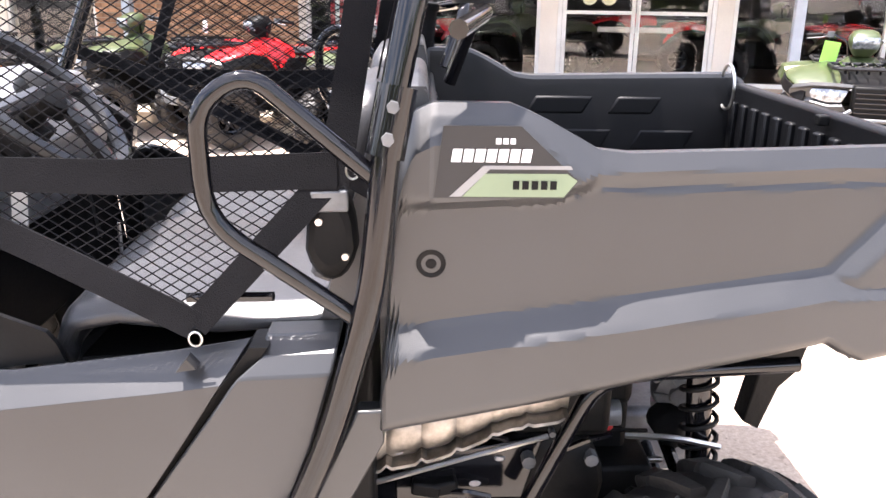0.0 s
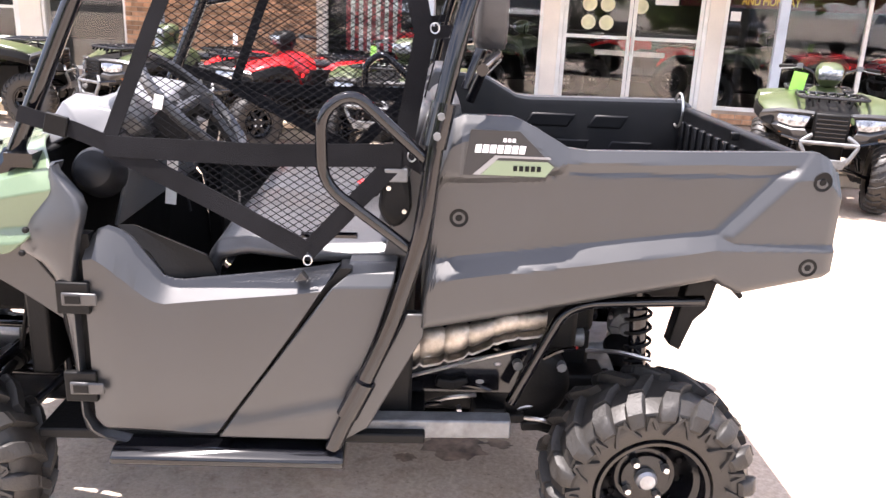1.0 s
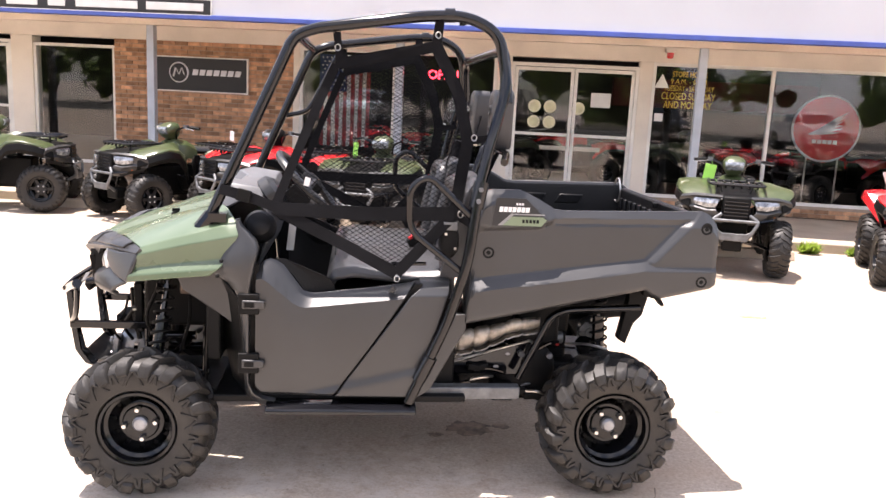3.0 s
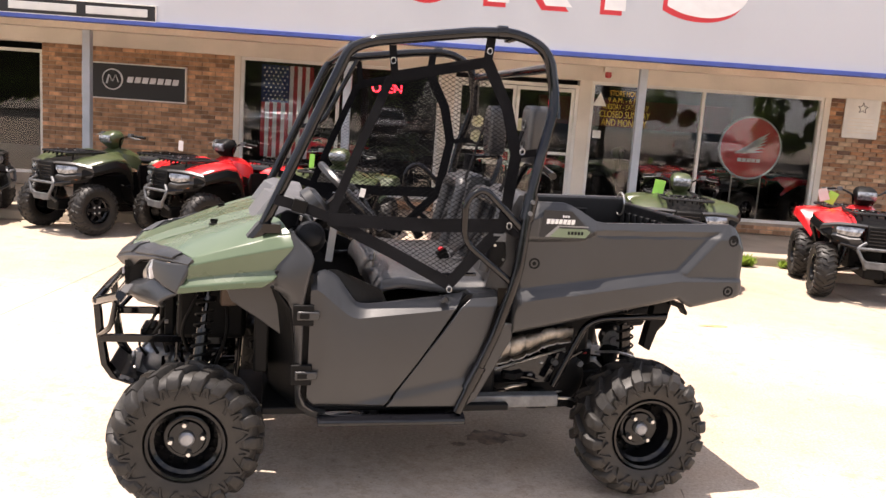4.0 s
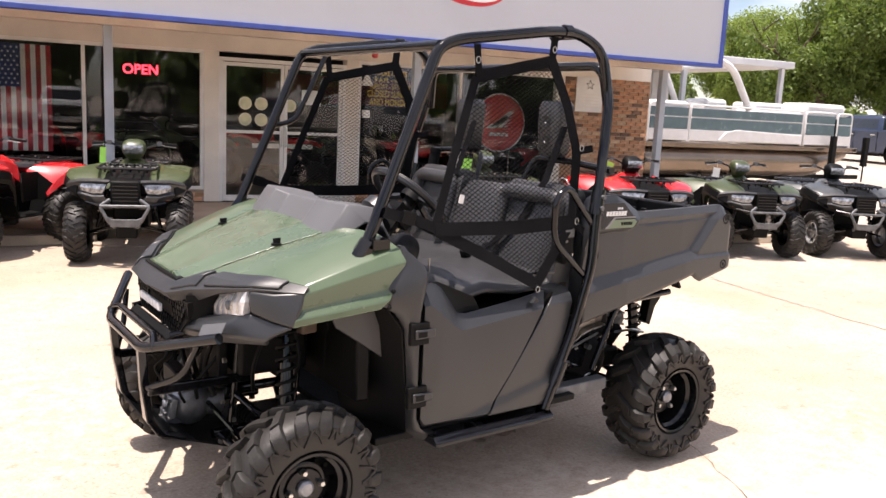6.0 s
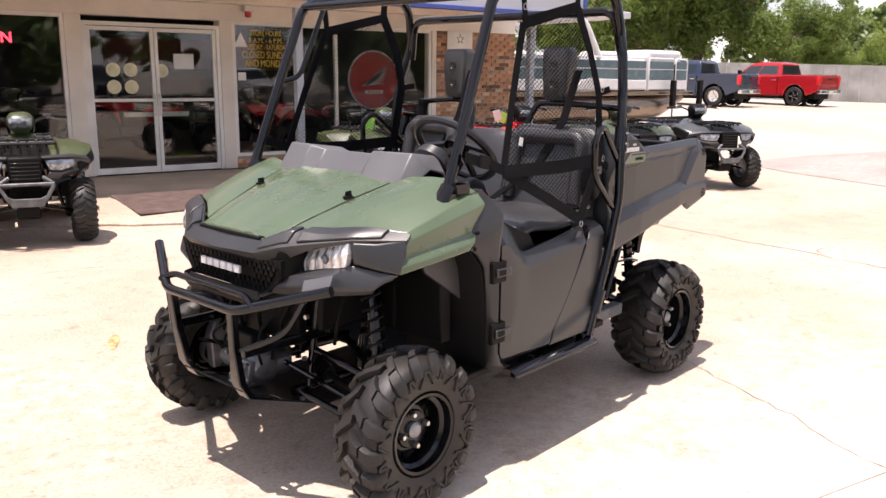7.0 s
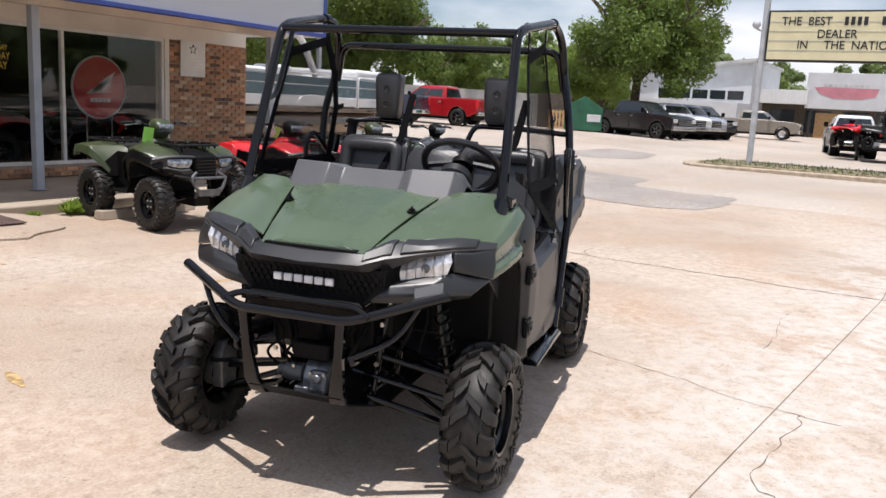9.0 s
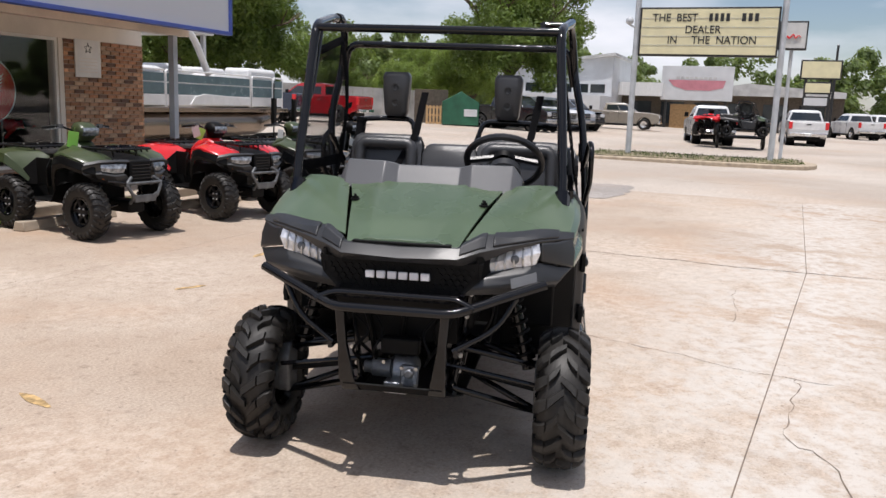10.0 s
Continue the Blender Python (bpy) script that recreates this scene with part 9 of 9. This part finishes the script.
# carport behind the boat
cp = thing("carport", "white metal carport with a pale end wall", "carport", m=pose(9.2, 13.6, 0))
bm = bmesh.new()
box(bm, -0.5, 6.7, -0.2, 5.0, 3.22, 3.40)
part("roof", bm, M_TIN, cp, "white sheet-metal roof", bevel=0.02)
for x in (0, 3.2, 6.45):
    for y in (0.0, 4.8):
        bm = bmesh.new()
        box(bm, x - 0.06, x + 0.06, y - 0.06, y + 0.06, 0, 3.25)
        part("post", bm, M_TIN, cp, bevel=0.01)
bm = bmesh.new()
box(bm, -0.4, 6.5, 4.86, 4.92, 0, 3.24)
ew = part("end_wall", bm, M_TIN, cp, "pale ribbed end wall", smooth=0)
for k in range(23):
    bm = bmesh.new()
    box(bm, -0.4 + 0.3 * k, -0.36 + 0.3 * k, 4.83, 4.862, 0, 3.24)
    part("rib", bm, M_TIN, ew, smooth=0)

# sheet-metal fence, green box, pallet
fence = thing("fence", "pale grey sheet-metal fence", "fence")
for k in range(26):
    bm = bmesh.new()
    a, b = Vector((33.0, 30.0, 0)), Vector((42.6, 17.4, 0))
    p0, p1 = a.lerp(b, k / 26), a.lerp(b, (k + 0.985) / 26)
    d = (p1 - p0).normalized()
    n = Vector((-d.y, d.x, 0)) * 0.03
    z = lot_z(p0.x, p0.y) - 0.1
    rows = [[p0 + n + Vector((0, 0, z)), p0 + n + Vector((0, 0, z + 2.0))], [p1 + n + Vector((0, 0, z)), p1 + n + Vector((0, 0, z + 2.0))]]
    loft(bm, rows)
    bmesh.ops.solidify(bm, geom=bm.faces[:], thickness=0.04)
    part("sheet", bm, M_TINGREY, fence, smooth=0)
bm = bmesh.new()
box(bm, -1.0, 1.0, -0.03, 0.03, 0, 2.0)
o = tagged(link_mesh("dark_panel", bm, M_DARKWALL, bevel=0.01), "dark fence panel beside the green box", "panel")
o.matrix_world = pose(42.0, 17.2, lot_z(42, 17.2), 0, 0, -65)
gb = thing("green_box", "green steel waste box with a pitched lid", "waste box", m=pose(41.6, 15.2, lot_z(41.6, 15.2), 0, 0, -68))
bm = bmesh.new()
prism(bm, [(-1.05, 0.05), (1.05, 0.05), (1.05, 1.35), (0.0, 1.95), (-1.05, 1.35)], "y", -1.3, 1.3)
part("body", bm, M_SHED, gb, bevel=0.02)
bm = bmesh.new()
box(bm, 0.2, 0.95, -1.325, -1.30, 0.55, 0.95)
box(bm, 0.25, 0.90, -1.335, -1.32, 0.88, 0.92)
part("hatch", bm, M_TIN, gb, bevel=0.01)
pal = thing("pallet", "raw timber pallet leaning upright", "pallet", m=pose(40.7, 16.5, lot_z(40.7, 16.5), -12, 0, -65))
for k in range(5):
    bm = bmesh.new()
    box(bm, -0.45 + 0.2 * k, -0.33 + 0.2 * k, -0.02, 0.02, 0, 1.1)
    part("slat", bm, M_TIMBER, pal)
for z in (0.1, 0.55, 1.0):
    bm = bmesh.new()
    box(bm, -0.45, 0.47, 0.02, 0.1, z - 0.04, z + 0.04)
    part("bearer", bm, M_TIMBER, pal)

# white metal building and the long low one with its canopy
wb = thing("metal_building", "white metal building with a strip of windows", "building", m=pose(70.0, 16.5, 0, 0, 0, 0))
bm = bmesh.new()
prism(bm, [(-5.2, 0), (5.4, 0), (5.4, 5.0), (-5.2, 6.3)], "x", 0, 14)
part("wall", bm, M_TIN, wb, smooth=0)
bm = bmesh.new()
prism(bm, [(-5.4, 6.25), (5.6, 4.95), (5.6, 5.2), (-5.4, 6.5)], "x", -0.4, 14.4)
part("roof", bm, M_TINGREY, wb, "pale grey metal roof", smooth=0)
for k in range(5):
    bm = bmesh.new()
    box(bm, -0.03, 0.02, -4.6 + 1.5 * k, -3.3 + 1.5 * k, 3.0, 3.75)
    part("window", bm, M_CARGLASS, wb)
bm = bmesh.new()
box(bm, -5.2, 0.0, -5.2, 3.2, 0, 2.7)
part("annexe", bm, M_TIN, wb, "low white annexe", smooth=0)
lb = thing("long_building", "long low building with a white canopy", "building", m=pose(76.0, 4.0, 0))
bm = bmesh.new()
box(bm, 0, 9, -12, 11, 0, 3.6)
part("wall", bm, M_DARKWALL, lb, "shop wall with shade put into its dark colour", smooth=0)
bm = bmesh.new()
box(bm, -2.5, 9.5, 3.3, 10.2, 2.95, 4.15)
can = part("canopy", bm, M_BOATWHITE, lb, "white ribbed canopy edge", smooth=0)
for k in range(18):
    bm = bmesh.new()
    box(bm, -2.56, -2.502, 3.5 + 0.38 * k, 3.54 + 0.38 * k, 2.95, 4.15)
    part("rib", bm, M_BOATWHITE, can, smooth=0)
bm = bmesh.new()
prism(bm, [(-12.0, 3.2), (0.2, 3.2), (0.2, 3.6), (-4.0, 4.3), (-12.0, 3.7)], "x", -1.2, 9.5)
part("roof", bm, M_TINGREY, lb, smooth=0)
for k in range(7):
    bm = bmesh.new()
    box(bm, -0.05, 0.02, -10.5 + 3.0 * k, -8.4 + 3.0 * k, 0.5, 2.5)
    w = part("window", bm, M_CARGLASS, lb)
bm = bmesh.new()
box(bm, -1.5, -0.1, 0.4, 2.6, 0, 2.3)
part("crate", bm, M_TIMBER, lb, "raw timber crate", bevel=0.03)
bb = thing("billboard", "faded white billboard with a pink print", "billboard", m=pose(74.0, 4.40, -0.30))
bm = bmesh.new()
box(bm, 0, 0.3, -3.15, 3.1, 2.95, 6.0)
part("board", bm, M_TIN, bb, bevel=0.02)
bm = bmesh.new()
prism(bm, [(-2.3, 4.1), (-1.2, 3.85), (0.9, 3.85), (2.0, 4.2), (2.5, 4.75), (-2.5, 4.75)], "x", -0.02, 0.0)
part("print", bm, M_PINK, bb)
for k in range(9):
    bm = bmesh.new()
    box(bm, -0.025, 0.0, -1.7 + 0.4 * k, -1.4 + 0.4 * k, 4.85, 5.05)
    part("print_bar", bm, M_TINGREY, bb)
for y in (-2.6, 2.6):
    bm = bmesh.new()
    box(bm, 0.1, 0.25, y - 0.1, y + 0.1, 0, 3.0)
    part("post", bm, M_LETTER, bb)
for x, y, h in ((66, -6.3, 7.0), (95, -14, 9.0)):
    pp = thing("utility_pole", "thin dark utility pole", "pole", "utility poles", pose(x, y, 0))
    bm = bmesh.new()
    cyl(bm, (0, 0, 0), (0, 0, h), 0.12, 10, 0.085)
    part("shaft", bm, M_LETTER, pp)
    bm = bmesh.new()
    cyl(bm, (0, 0, h), (0, 0, h + 0.06), 0.10, 10, 0.06)
    part("cap", bm, M_GALV, pp)


# ---- trees
def tree_meshes(seed, height, spread_r, leaves, leaf, bottom):
    """A trunk with forked limbs, and leaves hung round the twig ends."""
    rnd = random.Random(seed)
    wood = bmesh.new()
    tips = []

    def limb(p, d, length, r, level):
        n = 4
        pts = [p]
        q = p.copy()
        dd = d.copy()
        for i in range(n):
            dd = (dd + Vector((rnd.uniform(-0.22, 0.22), rnd.uniform(-0.22, 0.22), rnd.uniform(-0.05, 0.16)))).normalized()
            q = q + dd * (length / n)
            pts.append(q.copy())
        for i in range(n):
            cyl(wood, pts[i], pts[i + 1], r * (1 - 0.5 * i / n), 7 if level < 2 else 5, r * (1 - 0.5 * (i + 1) / n), caps=False)
        if level >= 3:
            tips.extend(pts[1:])
            return
        kids = 4 if level == 0 else 3
        for k in range(kids):
            a = 2 * math.pi * (k + rnd.random() * 0.7) / kids
            out = Vector((math.cos(a), math.sin(a), rnd.uniform(0.15, 0.75))).normalized()
            limb(pts[-1 - (k % 2)], (dd * 0.55 + out).normalized(), length * rnd.uniform(0.62, 0.85), r * 0.52, level + 1)
    limb(Vector((0, 0, 0)), Vector((0, 0, 1)), height * 0.30, height * 0.030, 0)
    top = max(t.z for t in tips)
    wid = max(math.hypot(t.x, t.y) for t in tips)
    kz, kr = height * 0.93 / top, spread_r * 0.92 / wid
    for v in wood.verts:
        f = min(1.0, v.co.z / (height * 0.3))
        v.co.x, v.co.y, v.co.z = v.co.x * lerp(1, kr, f), v.co.y * lerp(1, kr, f), v.co.z * kz
    tips = [Vector((t.x * kr, t.y * kr, max(bottom, t.z * kz))) for t in tips]
    low = min(t.z for t in tips)
    tips = [Vector((t.x, t.y, lerp(bottom, height * 0.93, (t.z - low) / (height * 0.93 - low)))) for t in tips]
    clumps = [(t + Vector((rnd.gauss(0, 0.05), rnd.gauss(0, 0.05), rnd.gauss(0, 0.04))) * spread_r, spread_r * rnd.uniform(0.10, 0.22)) for t in tips]
    mid = sum((t for t in tips), Vector()) / len(tips)
    clumps += [(t.lerp(mid, rnd.uniform(0.15, 0.5)), spread_r * rnd.uniform(0.14, 0.24)) for t in tips[::2]]
    verts, faces = [], []
    for i in range(leaves):
        t, r = clumps[rnd.randrange(len(clumps))]
        u = Vector((rnd.gauss(0, 1), rnd.gauss(0, 1), rnd.gauss(0.25, 0.8))).normalized()
        c = t + u * (r * rnd.uniform(0.45, 1.08))
        c.z -= 0.25 * r
        if c.z < bottom * 0.8:
            continue
        s = leaf * rnd.uniform(0.55, 1.25)
        a = (u * 0.9 + Vector((rnd.uniform(-1, 1), rnd.uniform(-1, 1), rnd.uniform(-0.5, 1.0)))).normalized()
        b = a.orthogonal().normalized()
        e = a.cross(b)
        ang = rnd.uniform(0, 6.28)
        b, e = b * math.cos(ang) + e * math.sin(ang), e * math.cos(ang) - b * math.sin(ang)
        k = len(verts)
        verts += [c - b * s, c - e * s * 0.5 + a * s * 0.12, c + b * s, c + e * s * 0.5 + a * s * 0.12]
        faces.append((k, k + 1, k + 2, k + 3))
    crown = bpy.data.meshes.new("crown")
    crown.from_pydata([tuple(v) for v in verts], [], faces)
    return wood, crown


def tree_kind(seed, height, spread_r, leaves, leaf, bottom, foliage, label):
    wood, crown = tree_meshes(seed, height, spread_r, leaves, leaf, bottom)
    t = thing("tree", label, "tree", "trees round the lot")
    part("trunk", wood, M_BARK, t, "brown forked trunk", smooth=50)
    crown.materials.append(foliage)
    c = new("crown", crown)
    c.parent = t
    tagged(c, "loose leafy crown")
    return t


oak = tree_kind(4, 11.0, 6.4, 76000, 0.12, 3.1, M_LEAF, "broad green oak with a dense low crown")
oak2 = tree_kind(9, 10.0, 6.0, 76000, 0.115, 2.7, M_LEAF2, "broad pale green tree with a dense crown")
ash = tree_kind(21, 11.0, 5.4, 90000, 0.11, 2.8, M_LEAF, "tall green shade tree behind the parked pickups")
for k, (src, x, y, rz, sc) in enumerate((
        (oak, 42.0, 31.5, 0, 1.0), (oak, 48.0, 28.5, 80, 0.60), (oak2, 37.0, 37.0, 30, 0.86), (oak2, 29.0, 41.0, 100, 0.80), (oak2, 42.0, 41.0, 200, 0.88), (oak, 35.0, 46.0, 150, 0.85), (oak2, 24.0, 46.0, 10, 0.85),
        (ash, 46.2, 13.6, 0, 1.0), (oak2, 56.0, 24.0, 60, 0.60), (oak2, 60.0, 20.5, 140, 0.58), (oak, 55.0, 29.5, 220, 0.42), (oak2, 52.5, 20.5, 300, 0.62), (oak2, 47.5, 22.5, 20, 0.40), (oak, 38.0, 33.5, 40, 0.95))):
    m = pose(x, y, lot_z(x, y) - 0.1, 0, 0, rz) @ Matrix.Diagonal((sc, sc, sc, 1))
    if k in (0, 2, 7):
        src.matrix_world = m
    else:
        copy_thing(src, pose(x, y, lot_z(x, y) - 0.1, 0, 0, rz)).scale = (sc, sc, sc)


def woods(x0, y0, x1, y1, n, height, seed, name="far_woods", leaf=(0.16, 0.36)):
    """A belt of far trees: crowns of leafy clumps on a ragged skyline."""
    rnd = random.Random(seed)
    verts, faces = [], []
    a, b = Vector((x0, y0, 0)), Vector((x1, y1, 0))
    side = Vector((-(b - a).y, (b - a).x, 0)).normalized()
    clumps = []
    for _ in range(int((b - a).length / 2.6) + 3):
        foot = a.lerp(b, rnd.random()) + side * rnd.uniform(-5, 5)
        h, r = height * rnd.uniform(0.45, 1.05), rnd.uniform(2.2, 4.8)
        for k in range(16):
            f = rnd.random() ** 0.7
            wide = r * math.sqrt(max(0.05, 1 - (2 * f - 0.9) ** 2))
            ang = rnd.uniform(0, 6.28)
            clumps.append((foot + Vector((math.cos(ang) * wide * rnd.uniform(0.3, 1), math.sin(ang) * wide * rnd.uniform(0.3, 1), lerp(0.10, 0.92, f) * h)), rnd.uniform(0.5, 1.5)))
    for i in range(n):
        t, r = clumps[rnd.randrange(len(clumps))]
        u = Vector((rnd.gauss(0, 1), rnd.gauss(0, 1), rnd.gauss(0.2, 0.8))).normalized()
        c = t + u * (r * rnd.uniform(0.5, 1.06))
        c.z = max(0.2, c.z)
        s = rnd.uniform(*leaf)
        u = (u + Vector((rnd.uniform(-1, 1), rnd.uniform(-1, 1), rnd.uniform(-0.4, 1))) * 0.8).normalized()
        p = u.orthogonal().normalized()
        q = u.cross(p)
        k = len(verts)
        verts += [c - p * s, c - q * s * 0.6, c + p * s, c + q * s * 0.6]
        faces.append((k, k + 1, k + 2, k + 3))
    me = bpy.data.meshes.new(name)
    me.from_pydata([tuple(v) for v in verts], [], faces)
    me.materials.append(M_LEAF3)
    return tagged(new(name, me), "ragged belt of far green woods", "woods", kind="stuff")


woods(55, 62, 118, 22, 105000, 11, 1)
woods(112, 26, 118, -60, 95000, 12.0, 2)
woods(10, 66, 58, 58, 60000, 11, 3)
# unseen dense belt beyond the road, added to darken the window reflections
woods(-75, -44, 100, -50, 110000, 12, 4, leaf=(0.28, 0.55))
woods(-80, 70, -80, -75, 14000, 9, 5)
woods(-80, 70, 12, 66, 9000, 9, 6)

# weeds along the foot of the walk
M_WEED = leaf_mat("bright weeds", (0.17, 0.26, 0.05), 0.45)


def weed(x, y, z, n, size, seed):
    rnd = random.Random(seed)
    bm = bmesh.new()
    for k in range(n):
        a, r = rnd.uniform(0, 6.28), rnd.uniform(0.2, 1.0) * size
        p = Vector((rnd.uniform(-0.3, 0.3) * size * 2, rnd.uniform(-0.25, 0.25) * size, 0))
        q = p + Vector((math.cos(a) * r, math.sin(a) * r, rnd.uniform(0.4, 1.1) * size))
        w = Vector((-math.sin(a), math.cos(a), 0)) * 0.018
        bm.faces.new([bm.verts.new(v) for v in (p, p.lerp(q, 0.6) + w, q, p.lerp(q, 0.6) - w)])
    o = tagged(link_mesh("weed", bm, M_WEED, smooth=0), "small tuft of green weeds at the kerb", "weed", "weeds along the walk")
    o.matrix_world = pose(x, y, z)


for k, (x, y, n, s) in enumerate(((2.45, 6.45, 190, 0.19), (4.15, 6.5, 160, 0.15), (4.7, 6.52, 90, 0.11), (-6.7, 6.5, 120, 0.12), (1.95, 6.5, 60, 0.08))):
    weed(x, y, 0.0, n, s, k)

# ---------------------------------------------------------------- bricks, laid course by course
def brick_shape():
    bm = bmesh.new()
    box(bm, 0, 0.198, -0.016, 0.012, 0, 0.057)
    bmesh.ops.bevel(bm, geom=bm.edges[:], offset=0.003, segments=1, affect="EDGES")
    me = bpy.data.meshes.new("brick")
    bm.to_mesh(me)
    bm.free()
    return me


def brick_mat(name, col):
    return mat(name, col, 0.85, vary=0.16, scale=14, fine=120, bump=0.3, by_object=0.22)


B_KINDS = []
for nm, col in (("tan brick face", (0.40, 0.225, 0.130)), ("orange brick face", (0.37, 0.180, 0.092)), ("dark brick face", (0.14, 0.078, 0.052)), ("pale brick face", (0.46, 0.315, 0.205))):
    me = brick_shape()
    me.materials.append(brick_mat(nm, col))
    B_KINDS.append(me)


def lay(x0, x1, z0, z1, budget, seed):
    rnd = random.Random(seed)
    rest = bmesh.new()
    course = 0
    z = z0
    while z + 0.05 < z1:
        x = x0 - (0.105 if course % 2 else 0)
        while x < x1 - 0.02:
            a, b = max(x, x0), min(x + 0.198, x1)
            if b - a > 0.04:
                k = rnd.choices((0, 1, 2, 3), (4, 4.5, 1.3, 1.6))[0]
                if budget > 0 and b - a > 0.19:
                    piece("brick", B_KINDS[k], wall_brick, pose(a, FY + 0.012 + rnd.uniform(-0.002, 0.002), z))
                    budget -= 1
                else:
                    box(rest, a, b, FY - 0.004 + rnd.uniform(-0.002, 0.002), FY + 0.02, z, z + 0.057)
            x += 0.209
        z += 0.0675
        course += 1
    if rest.verts:
        o = link_mesh("brickwork", rest, M_BRICK, smooth=0)
        o.parent = wall_brick
        tagged(o, "tan brick courses", kind="stuff")
    else:
        rest.free()


lay(6.2, 8.02, 0.14, ZT, 300, 1)
lay(-6.2, -3.2, 0.14, ZT, 0, 2)
lay(2.42, 6.1, 0.14, 0.31, 0, 3)
lay(-3.1, 0.05, 0.14, 0.31, 0, 4)
